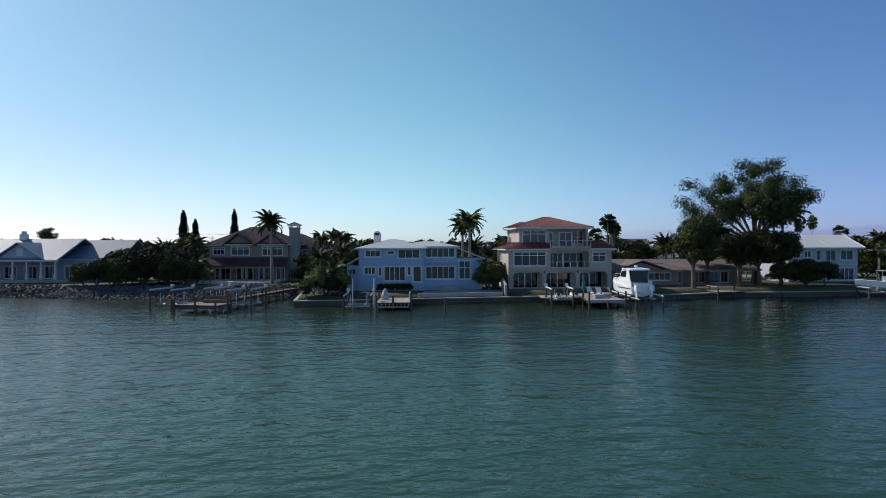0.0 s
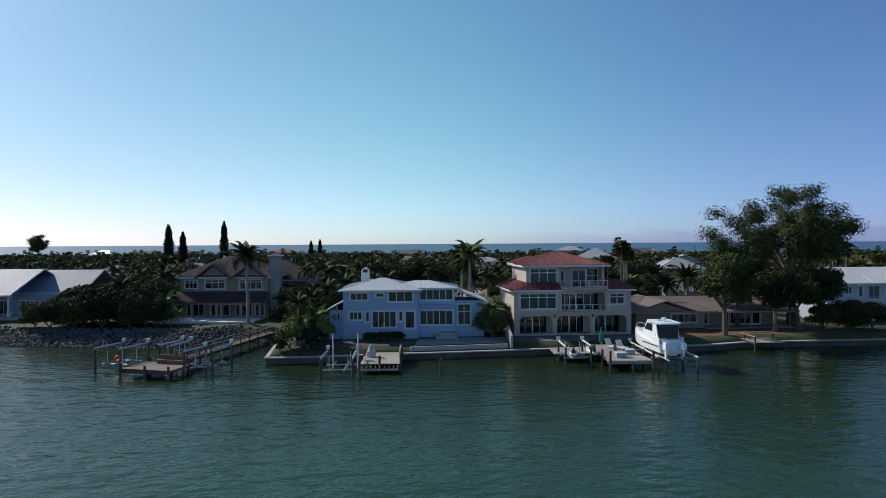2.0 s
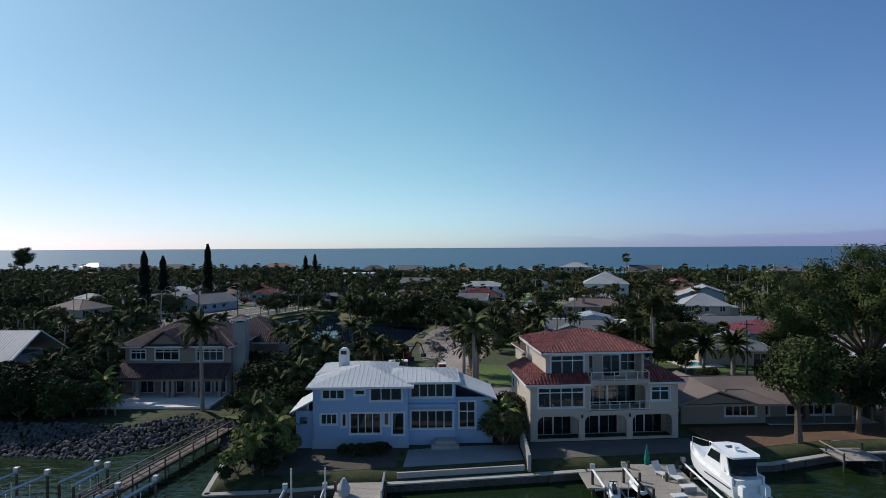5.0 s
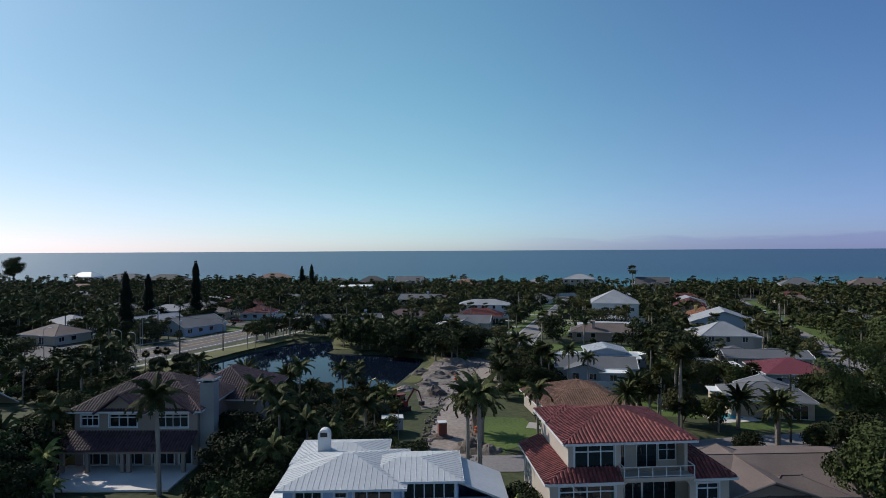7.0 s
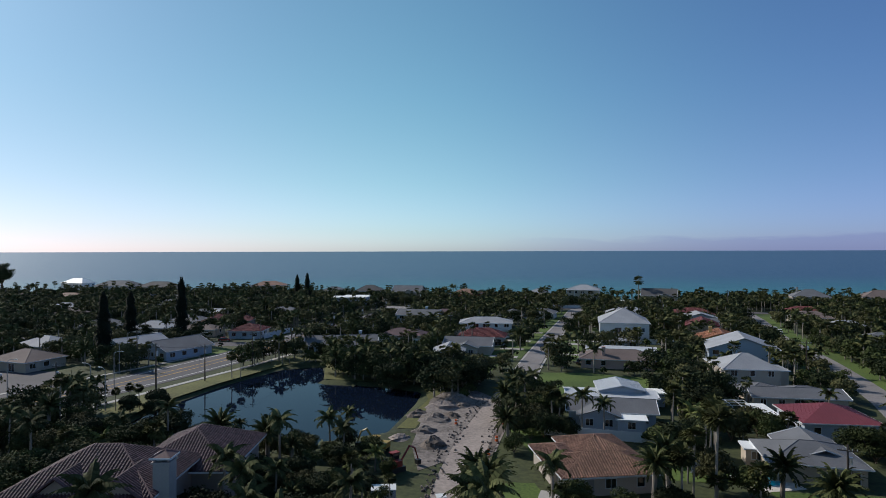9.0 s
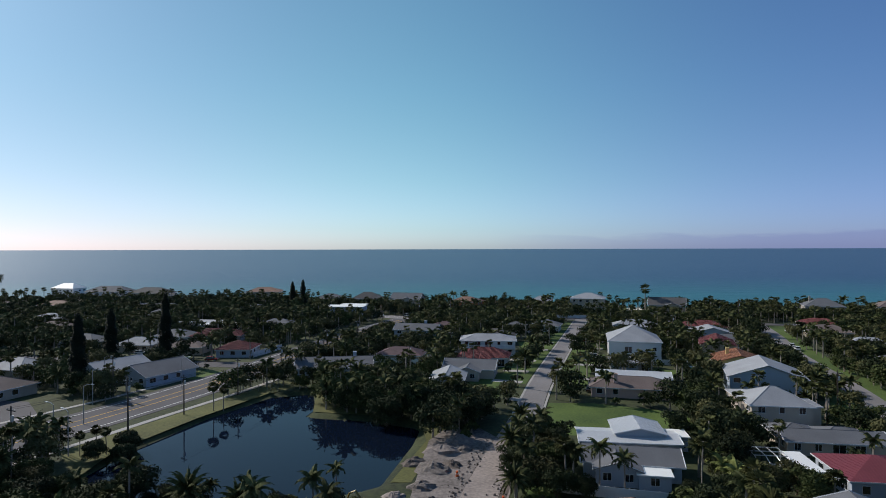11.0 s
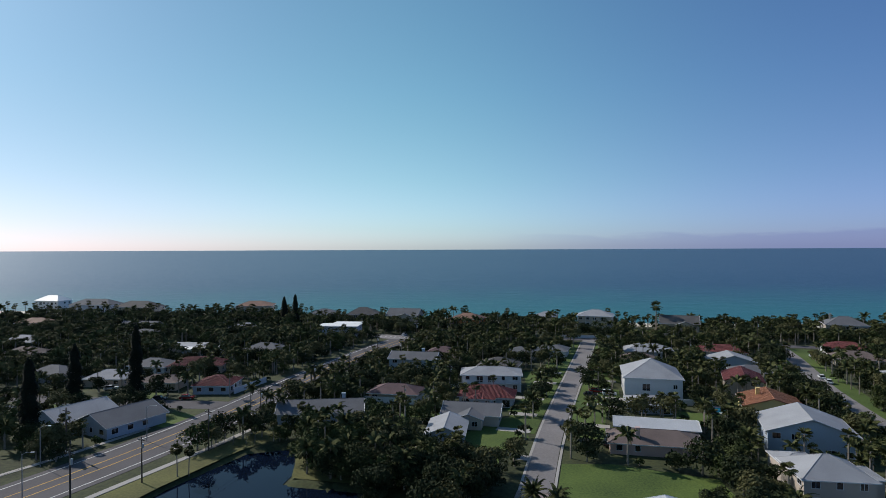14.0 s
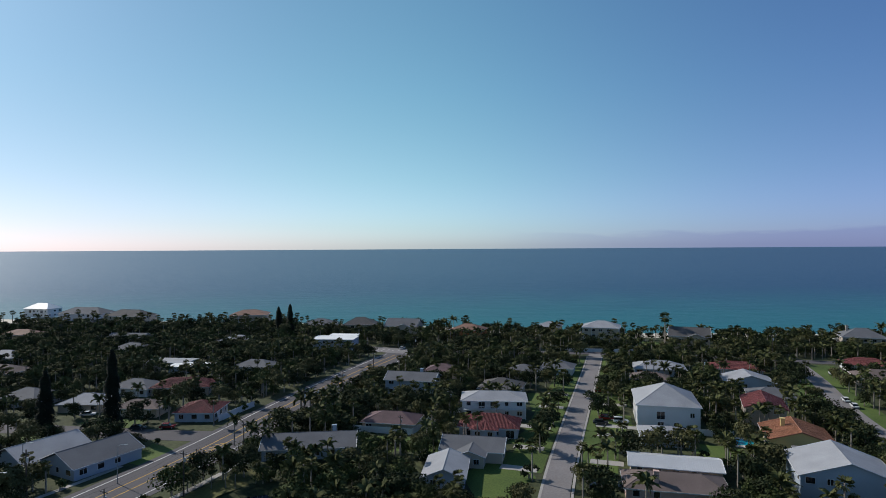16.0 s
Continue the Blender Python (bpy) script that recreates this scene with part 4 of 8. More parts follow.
def palm_proto(name, label, seed, height, kind, detail=1.0, material=None, lean=(0.3, 0.1)):
    rng = np.random.default_rng(seed)
    ob = thing(name, label, "palm tree")
    mtl = material or LEAF_P
    if kind == "royal":
        trunk = palm_trunk(height, 0.3, 0.2, lean, seed)
        v, f = palm_crown(rng, 3.5, int(25 * detail), 9, 0.6, 1.35, -0.6, 1.55)
    elif kind == "queen":
        trunk = palm_trunk(height, 0.19, 0.14, lean, seed)
        v, f = palm_crown(rng, 2.9, int(16 * detail), 6, 0.6, 1.3, -0.6, 1.6)
    elif kind == "date":
        trunk = palm_trunk(height, 0.36, 0.32, lean, seed)
        v, f = palm_crown(rng, 3.3, int(38 * detail), 6, 0.42, 1.45, -0.75, 1.0)
    else:
        trunk = palm_trunk(height, 0.15, 0.12, lean, seed)
        v, f = fan_crown(rng, 1.35, int(54 * detail), 1.2)
    v = v + np.array([lean[0], lean[1], height])
    part("trunk", trunk, PALMTRUNK, ob)
    part("crown", array_mesh("crown", v, f, mtl), mtl, ob)
    return ob


def conifer_proto(name, label, seed, height, radius, count=900, open_=0.0):
    rng = np.random.default_rng(seed)
    ob = thing(name, label, "tree")
    part("trunk", Geo().tube([(0, 0, -0.2), (0, 0, height * 0.5), (0, 0, height * 0.97)], [0.3, 0.2, 0.04], 7), TRUNK, ob)
    t = rng.uniform(0.06, 1, count) ** 0.8
    tiers = np.round(t * 16) / 16 + rng.normal(scale=0.03, size=count)
    a = rng.uniform(0, 2 * np.pi, count)
    r = radius * np.clip(1.06 - tiers, 0.03, 1) ** 0.45 * (0.82 + 0.18 * np.sin(tiers * 23 + a * 2)) * rng.uniform(0.2, 1, count) ** 0.5
    pos = np.stack([r * np.cos(a), r * np.sin(a), tiers * height - r * 0.15], 1)
    v, f = leaf_quads(pos, np.stack([np.cos(a), np.sin(a), np.full(count, 0.9)], 1), 0.5, rng, 1.7)
    part("crown", array_mesh("crown", v, f, NEEDLE), NEEDLE, ob)
    return ob


def drop(ob):
    """Takes a pattern thing out of the scene once its copies stand."""
    for o in (*ob.children_recursive, ob):
        bpy.data.objects.remove(o)


P = {
    "oak": [tree_proto("tree", "broad-leaved tree with a dense dark green crown", s, 6.8, 4.2, 0.25, 4600, 0.29, m, "tree", 15) for s, m in ((1, LEAF_A), (2, LEAF_B), (3, LEAF_A), (4, LEAF_C), (7, LEAF_B))],
    "round": [tree_proto("tree", "large broad-leaved tree with a full rounded crown", s, 11.5, 4.6, 3.6, 12500, 0.25, m, "tree", 13, 0.85, 0.35) for s, m in ((5, LEAF_B), (6, LEAF_A))],
    "mound": [tree_proto("shrub", "dense evergreen thicket reaching to the ground", s, 5.0, 3.6, 0.2, 5600, 0.26, m, "shrub", 10, 0.8) for s, m in ((14, LEAF_A), (15, LEAF_B))],
    "bush": [tree_proto("shrub", "rounded dense green garden shrub", s, 2.6, 1.8, 0.3, 1000, 0.26, m, "shrub", 6) for s, m in ((11, LEAF_A), (12, LEAF_B), (13, LEAF_Y))],
    "royal": [palm_proto("royal_palm", "tall royal palm with a pale grey trunk", s, 11.5, "royal") for s in (21, 22)],
    "queen": [palm_proto("queen_palm", "slender palm with drooping feather fronds", s, h, "queen", 1.0, m) for s, h, m in ((31, 6.5, LEAF_P), (32, 8.5, LEAF_P), (33, 4.2, LEAF_Y))],
    "date": [palm_proto("date_palm", "stout date palm with a full crown", s, h, "date") for s, h in ((41, 5.5), (42, 7.0))],
    "fan": [palm_proto("fan_palm", "fan palm with a round head of leaves", s, h, "fan") for s, h in ((51, 7.5), (52, 10.5), (53, 5.0))],
    "pine": [conifer_proto("cypress", "tall dark green columnar conifer", s, 19, 3.3, 3600) for s in (61, 62)],
}
for kind in P.values():
    for ob in kind:
        ob["group"] = "trees of the neighbourhood"


def plant(kind, x, y, size=1.0, variant=None, turn=None, z=None, tall=None, label=""):
    k = len(P[kind])
    v = P[kind][(int(abs(x * 7 + y * 3)) if variant is None else variant) % k]
    zz = float(height(np.array([x]), np.array([y]))[0]) if z is None else z
    ob = copy_thing(v, pose(x, y, zz, 0, 0, (x * 57 + y * 31) % 360 if turn is None else turn))
    ob.scale = (size, size, size * (tall or 1.0))
    if label:
        ob["label"] = label
    return ob


# trees that stand out, one by one
for x, y, s in ((-31.1, 109.6, 0.98), (3.6, 111.5, 0.93), (4.9, 109.8, 1.0)):
    plant("royal", x, y, s)
plant("date", 6.2, 127.5, 0.95, 1)
plant("date", 5.5, 134, 0.9, 0)
for x, y, s, v in ((35.5, 131, 1.15, 1), (37.5, 135, 1.05, 1), (33.5, 133, 0.9, 1), (31, 130.5, 1.0, 0), (39, 139, 1.05, 1), (36, 141, 0.9, 0), (41, 145, 1.0, 1)):
    plant("fan", x, y, s, v)
for x, y, s in ((30.5, 133.5, 1.0), (28.0, 132.0, 0.9)):
    plant("date", x, y, s, 1)
for x, y, h in ((-95, 275, 1.18), (-110, 268, 0.95), (-101, 235, 1.05), (-99, 466, 0.85), (-93, 470, 0.9)):
    plant("pine", x, y, 1.0, None, None, None, h)
for x, y, s_ in ((-61, 185, 0.9), (-59.5, 181, 0.8), (-64, 179, 0.75)):
    plant("mound", x, y, s_, 0)
for x, y, s in ((-54.8, 213, 0.8), (-53, 214.5, 0.7), (-50, 233, 0.55), (-47, 233.5, 0.6), (-44.7, 233, 0.55), (-41, 236, 0.6), (-66, 183, 0.6), (-63.5, 182, 0.62), (-68, 181, 0.55)):
    plant("fan", x, y, s, 0)
for x, y, s in ((-42.6, 286, 1.0), (-39.5, 285, 1.0), (-35.5, 286, 1.0), (-32, 285, 1.05), (-55, 262, 0.9), (-47, 255, 0.8), (-44, 254, 0.75), (-49, 258, 0.8)):
    plant("queen", x, y, s, 1)
for x, y, s, v in ((-23, 213, 1.0, 0), (-26, 216, 0.85, 2), (-12, 203, 1.15, 0), (-6, 208, 1.2, 2), (1, 203, 1.1, 0), (6, 199, 1.15, 2), (10, 205, 1.0, 0), (-17, 210, 1.1, 1), (4, 212, 1.1, 0), (-2, 218, 1.0, 1)):
    plant("oak", x, y, s, v)
# the clump round the left bay house and its bank
for x, y, s, v in ((-58, 106, 0.8, 0), (-53.5, 107, 1.0, 2), (-49.5, 108.5, 0.95, 0), (-46.5, 107, 0.75, 1), (-55, 112, 1.05, 2), (-49, 114, 1.0, 0), (-62, 112, 0.7, 1), (-44.5, 109, 0.5, 3)):
    plant("oak", x, y, s, v)
for x, y, s, v in ((-52, 110, 0.95, 0), (-45.5, 112, 0.9, 2), (-47.5, 117, 0.9, 1), (-60, 110, 0.7, 2), (-43, 108, 0.55, 2), (-41.5, 107.5, 0.5, 2)):
    plant("queen", x, y, s, v)
# between the left house and the blue house
for x, y, s, v in ((-24, 112, 0.95, 0), (-21, 109, 0.8, 2), (-22.5, 118, 1.0, 0), (-18, 113, 0.85, 1), (-19, 105, 0.65, 0), (-25, 107, 0.55, 2), (-15, 122, 0.9, 0), (-9, 120, 0.8, 2), (-27, 124, 0.9, 0), (-3, 117, 0.6, 0)):
    plant("oak", x, y, s, v)
for x, y, s, v in ((-19.5, 116, 1.0, 1), (-16, 117, 1.0, 0), (-22, 122, 1.05, 1), (-13, 115, 0.95, 0), (-26, 128, 1.0, 1), (-10, 125, 1.0, 0), (-17.5, 108, 0.95, 0)):
    plant("queen", x, y, s, v)
for x, y, s in ((-18.6, 87.2, 1.15), (-17.6, 90.2, 1.4), (-16.4, 87.6, 1.0), (-15.4, 90.8, 1.2), (-19.4, 93.0, 1.3), (-17.6, 94.8, 1.5), (-19.6, 86.0, 0.6)):
    plant("bush", x, y, s, None)
for x, y, s, v in ((-17.8, 88.6, 0.75, 2), (-16.4, 92.5, 0.85, 2), (-18.8, 91.5, 0.85, 0)):
    plant("queen", x, y, s, v)
for x, y, s, v in ((7.6, 95.3, 0.62, 3), (7.0, 97.5, 0.7, 1), (8.2, 100.5, 0.7, 0)):
    plant("oak", x, y, s, v)
plant("queen", 7.4, 96.5, 0.85, 2)
plant("queen", 6.8, 103.5, 0.55, 2)
# planting beside the dug-up street and before the pond
for x, y, s, v in ((13, 172, 0.75, 0), (16, 179, 0.8, 2), (19, 187, 0.75, 1), (22, 193, 0.6, 0), (14, 163, 0.65, 2), (20, 176, 0.8, 3), (23, 184, 0.7, 0), (12.5, 154, 0.5, 1), (-14, 146, 0.65, 0), (-20, 140, 0.7, 2), (-26, 138, 0.75, 0), (-11, 151, 0.55, 1), (-30, 134, 0.7, 2), (-16, 133, 0.65, 0), (-33, 146, 0.7, 0), (-24, 152, 0.6, 1)):
    plant("oak", x, y, s, v)
for x, y, s, v in ((14.5, 168, 0.95, 0), (17, 174, 1.0, 1), (21, 189, 0.9, 0), (15.5, 183, 0.9, 0), (-18, 155, 0.9, 0), (-15, 151, 0.85, 0), (-24, 146, 0.95, 1), (-12, 141, 0.7, 2), (-30, 143, 0.9, 0), (-28, 155, 0.8, 0), (-9.5, 146, 0.7, 2), (-21, 133, 0.8, 0), (-7.5, 129, 0.5, 2)):
    plant("queen", x, y, s, v)
for x, y, s in ((-27, 150, 0.9), (12, 158, 0.85), (13.5, 176, 0.9), (17.5, 193, 0.85), (-35, 152, 1.0)):
    plant("date", x, y, s, 0)
# hedge before the blue house
for k in range(6):
    plant("bush", -9.6 + k * 0.85, 92.6 + 0.1 * k, 0.5, 0)
# the big trees by the ranch house
plant("round", 40.0, 96.4, 1.02, 0, 40)
plant("round", 48.7, 99.4, 0.82, 1, 10)
plant("round", 53.0, 101.0, 0.84, 0, 80)
plant("round", 58.0, 103.5, 0.85, 1, 200)
plant("round", 46.0, 105.0, 0.95, 1, 300)
plant("oak", 61.0, 101.5, 0.7, 2, 300)
for x, y, s, v in ((56.5, 100.5, 0.8, 0), (60.5, 100.0, 0.9, 1), (64.5, 102.0, 0.8, 0), (67, 118, 1.1, 0)):
    plant("mound", x, y, s, v)
plant("queen", 60.5, 108, 1.5, 1)
plant("fan", 77, 130, 0.65, 1, tall=1.6)
plant("fan", 80, 131, 0.65, 1, tall=1.7)
# thickets under the trees left of the bay houses
for x, y, s, v in ((-60.5, 105.5, 0.9, 0), (-56.5, 105, 1.0, 1), (-52.5, 105.8, 1.1, 0), (-48.5, 106.2, 1.1, 1), (-44.8, 107.2, 0.85, 0), (-64, 107, 0.8, 1), (-58, 110, 1.3, 0), (-51, 111, 1.4, 1), (-25.5, 117, 0.9, 0), (-21.5, 113, 1.1, 1), (-17.5, 111, 1.0, 0), (-14.5, 111, 0.9, 1), (-24.5, 112.5, 0.6, 0), (-22, 105.5, 0.6, 1), (-19.5, 101.5, 0.8, 0), (-16.8, 99.5, 0.7, 1)):
    plant("mound", x, y, s, v)


def pine_giant():
    """The tall feathery tree: a forked trunk, long rising limbs and open tufts."""
    rng = np.random.default_rng(91)
    ob = thing("tall_tree", "very tall spreading tree with feathery open foliage", "tree", pose(55.6, 107.5, LAND))
    g = Geo().tube([(0, 0, -0.3), (0.2, 0, 4), (0.1, 0.2, 8)], [0.75, 0.55, 0.45], 9)
    blocks = []
    ends = [(-9.5, 1, 17.5), (-7.5, -2, 14.5), (-5, 2, 19), (-2, -1, 21.5), (0.5, 1.5, 22.3), (3, -1.5, 21.5), (5, 1, 19.5), (7.8, 0, 18.3), (8.8, -1, 15.8), (6.5, 3, 15), (-3.5, 4, 17), (2, 4.5, 18), (1, -4, 17), (-1.5, -4, 15), (-8.5, 3, 12), (4.5, -3, 14), (-12.0, 0, 15.5), (-11, 2, 12.5), (10.5, 1, 17.5)]
    for ex, ey, ez in ends:
        mid = (ex * 0.45, ey * 0.45, 8 + (ez - 8) * 0.55)
        g.tube([(0.1, 0.2, 7.5), mid, (ex * 0.9, ey * 0.9, ez * 0.95)], [0.24, 0.14, 0.04], 6)
        for tw in range(5):
            q = 0.58 + 0.1 * tw
            c = np.array([ex * q, ey * q, 8 + (ez - 8) * (q + 0.06)]) + rng.normal(scale=0.6, size=3)
            n = 440
            d = np.clip(rng.normal(size=(n, 3)), -1.7, 1.7) * np.array([1.15, 1.1, 0.66])
            blocks.append(leaf_quads(c + d * 1.0, d + np.array([0, 0, 0.6]), 0.19, rng, 2.2))
    v, f = join(blocks)
    part("trunk", g, TRUNK, ob)
    part("crown", array_mesh("crown", v, f, LEAF_B), LEAF_B, ob)
    return ob


giant = pine_giant()
giant.scale = (1.0, 1.0, 0.95)
far_giant = copy_thing(giant, pose(-346, 528, LAND, 0, 0, 120))
far_giant.scale = (1.3, 1.3, 1.05)


# the rest of the trees: scattered over the yards, off houses, roads, lawns and water
def road_gap(x, y):
    best = 1e9
    for p, wd in LINES:
        best = min(best, np.hypot(p[:, 0] - x, p[:, 1] - y).min() - wd)
    for line, wd in ROADS:
        for (ax, ay), (bx, by) in zip(line, line[1:]):
            t = min(1, max(0, ((x - ax) * (bx - ax) + (y - ay) * (by - ay)) / ((bx - ax) ** 2 + (by - ay) ** 2)))
            best = min(best, math.hypot(x - ax - t * (bx - ax), y - ay - t * (by - ay)) - wd)
    return best


LINES = [(np.array([(q.x, q.y) for q in line]), wd) for line, wd in ((street_line, 4.5), (main_line, 10.5))]
ROADS = [
    ([(-330, 470), (-200, 455), (-90, 440), (-20, 408), (60, 400), (105, 394), (170, 372), (300, 345)], 4.5),
    ([(-240, 300), (-135, 280), (-100, 274), (-66, 270)], 5.5),
    ([(70, 128), (88, 165), (99, 188), (115, 235), (130, 290), (148, 335), (160, 372)], 4.5),
    ([(-30, 128), (4, 117.5), (22, 121.5), (40, 127.5), (58, 129), (72, 132), (110, 140)], 4.0),
    ([(1.5, 118), (2.2, 139), (8.5, 168), (19.5, 204)], 6.5),
]
LAWNS = [
    # corners of the open lawns
    [(21, 193.5), (27.5, 219.5), (39, 219), (58, 210), (57, 197), (40, 192.5)],
    [(8, 124), (5, 136), (7, 142), (14, 141), (16, 130)],
    [(11, 212), (20, 240), (26, 254), (15, 256), (6, 240)],
    [(-21, 259), (-4, 256), (-3, 268), (-20, 270)],
    [(66, 252), (78, 249), (80, 258), (68, 262)],
    [(-30.5, 108.2), (-24, 106), (-23.5, 112), (-28.5, 113.5)],
    [(38, 262), (50, 259), (55, 276), (43, 280)],
    [(122, 300), (134, 296), (140, 316), (130, 320)],
    [(150, 352), (168, 346), (172, 364), (158, 368)],
    [(100, 404), (116, 399), (122, 430), (104, 436)],
    [(30, 293), (42, 306), (44, 318), (32, 318)],
    [(108, 236), (113, 234), (122, 256), (115, 262)],
]
OPEN = [np.array(q, float) for q in LAWNS] + [np.array([(-48, 100), (-25, 100), (-25, 132), (-48, 132)]), np.array([(-16, 84), (30, 84), (60, 90), (60, 118), (-16, 118)]), np.array([(-110, 112), (-62, 112), (-62, 150), (-110, 150)]),
    np.array([(60, 96), (80, 98), (80, 124), (60, 124)]), np.array([(10, 132), (36, 132), (36, 160), (10, 160)]), np.array([(-63, 160), (-75, 190), (-60, 225), (-42, 240), (-38, 230), (-56, 200)]), np.array([(-16, 145), (12, 145), (20, 190), (-4, 190)]), np.array([(-5, 130), (9, 130), (12, 150), (-6, 150)]),
    np.array([(-150, 200), (-95, 190), (-80, 215), (-110, 232), (-160, 232)]), np.array([(40, 138), (66, 132), (66, 156), (46, 158)]), np.array([(54, 165), (65, 165), (66, 178), (56, 178)]), np.array([(-50, 425), (10, 405), (6, 392), (-45, 400)])]


OPENBOX = [(q, (*q.min(0), *q.max(0))) for q in OPEN]


def blocked(x, y, r):
    for cx, cy, hw, hd, a in FOOT:
        dx, dy = x - cx, y - cy
        if abs(dx) + abs(dy) < 60:
            u, v = dx * math.cos(a) + dy * math.sin(a), -dx * math.sin(a) + dy * math.cos(a)
            if abs(u) < hw + r * 0.6 and -hd - r * 0.8 - (2.5 if r > 2.2 else 0.5) < v < hd + r * 0.55:
                return True
    if -70 < x < 5 and 155 < y < 240 and inside(POND, np.array([x]), np.array([y]))[0] > -3:
        return True
    for q, (lx, ly, hx, hy) in OPENBOX:
        if lx - r < x < hx + r and ly - r < y < hy + r and inside(q, np.array([x]), np.array([y]))[0] > -r * 0.3:
            return True
    return road_gap(x, y) < r * 0.5


def front_yard(x, y):
    """Whether a place lies in the open yards along the residential streets."""
    return any(np.hypot(q[:, 0] - x, q[:, 1] - y).min() < 13 for q in YARDS)


YARDS = [np.array([(q.x, q.y) for q in street_line]), np.array([(88 + 72 * k / 40, 165 + 207 * k / 40) for k in range(41)]), np.array([(-240 + 174 * k / 30, 300 - 30 * k / 30) for k in range(31)])]
SCATTER = []
rs = random.Random(5)
cells = {}
for _ in range(26000):
    y = 100 + 400 * rs.random() ** 0.9
    half = 60 + 0.78 * y
    x = rs.uniform(-half, half)
    if y < shore(x) + 14 or y > np.interp(x, SEA_X, SEA_Y) - 34:
        continue
    u = rs.random()
    kind = "oak" if u < 0.62 else "bush" if u < 0.75 else "queen" if u < 0.86 else "fan" if u < 0.96 else "date"
    size = (rs.uniform(0.55, 1.1) if y > 165 else rs.uniform(0.5, 0.9)) if kind == "oak" else rs.uniform(0.7, 1.4) if kind == "bush" else rs.uniform(0.7, 1.05)
    r = {"oak": 4.0, "bush": 1.8, "queen": 2.0, "fan": 1.3, "date": 2.6}[kind] * size
    if -45 < x < 2 and 118 < y < 166:
        size *= 0.62
    key = (int(x // 8), int(y // 8))
    near = [q for i in (-1, 0, 1) for j in (-1, 0, 1) for q in cells.get((key[0] + i, key[1] + j), ())]
    if any(math.hypot(x - a, y - b) < (r + c) * 0.45 for a, b, c in near) or blocked(x, y, r) or rs.random() < 0.5 and front_yard(x, y):
        continue
    cells.setdefault(key, []).append((x, y, r))
    SCATTER.append((kind, x, y, size))
SCATTER.sort(key=lambda q: math.hypot(q[1] * 0.7, q[2] - 90))
for kind, x, y, s in SCATTER[:330]:
    plant(kind, x, y, s)

# farther trees as woods, one mesh a material
LOW = {
    "oak": [(crown_arrays(np.random.default_rng(s), 4.4, 0.2, 7.3, 1150, 0.44, 15), m) for s, m in ((71, LEAF_A), (72, LEAF_B), (73, LEAF_A), (74, LEAF_C))],
    "bush": [(crown_arrays(np.random.default_rng(s), 1.8, 0.2, 2.6, 110, 0.52, 5), m) for s, m in ((75, LEAF_A), (76, LEAF_B))],
    "queen": [((lambda q: (q[0] + np.array([0, 0, 7.0]), q[1]))(palm_crown(np.random.default_rng(s), 2.9, 11, 3, 0.75, 1.3, -0.6, 1.6)), LEAF_P) for s in (77, 78)],
    "fan": [((lambda q: (q[0] + np.array([0, 0, 8.0]), q[1]))(fan_crown(np.random.default_rng(s), 1.25, 24, 1.25)), LEAF_P) for s in (79, 80)],
    "date": [((lambda q: (q[0] + np.array([0, 0, 6.0]), q[1]))(palm_crown(np.random.default_rng(s), 3.3, 20, 3, 0.6, 1.45, -0.75, 1.0)), LEAF_P) for s in (81,)],
}
woods, stems = {}, Geo()
FAR = list(SCATTER[330:])
for k in range(170):                                  # palms behind the beach
    x = -360 + 720 * k / 170 + rs.uniform(-3, 3)
    y = float(np.interp(x, SEA_X, SEA_Y)) - rs.uniform(32, 60)
    if not any(abs(x - c[0]) < 12 and abs(y - c[1]) < 14 for c in FOOT):
        FAR.append((rs.choice(("fan", "fan", "queen")), x, y, rs.uniform(0.75, 1.25)))
for x, y, s in ((118.4, 418, 1.9), (96, 440, 1.1), (103, 438, 1.1), (109, 442, 1.0)):
    FAR.append(("fan", x, y, s))
for kind, x, y, s in FAR:
    (v, f), m = LOW[kind][int(abs(x * 3 + y)) % len(LOW[kind])]
    a = (x * 57 + y * 31) % 6.28
    c, sn = math.cos(a) * s, math.sin(a) * s
    q = np.stack([v[:, 0] * c - v[:, 1] * sn + x, v[:, 0] * sn + v[:, 1] * c + y, v[:, 2] * s + LAND], 1)
    woods.setdefault(m.name, []).append((q, f))
    top = {"oak": 4.5, "bush": 0.8, "queen": 7.0, "fan": 8.0, "date": 6.0}[kind] * s
    stems.tube([(x, y, LAND - 0.1), (x, y, LAND + top)], [0.2 * s + 0.05, 0.12 * s + 0.03], 5)
for name, blocks in woods.items():
    v, f = join(blocks)
    tagged(new("woods", array_mesh("woods", v, f, MATS[name])), "dense trees and palms between the houses", "trees", kind="stuff")
tagged(part("trunks", stems, PALMTRUNK), "trunks of the trees between the houses", "trunks", kind="stuff")
for kind in P.values():
    for ob in kind:
        drop(ob)
for n_, q in enumerate(LAWNS):
    fix_up(sheet("lawn", q, LAND + 0.03, LAWN, "mown green lawn", "lawn"))

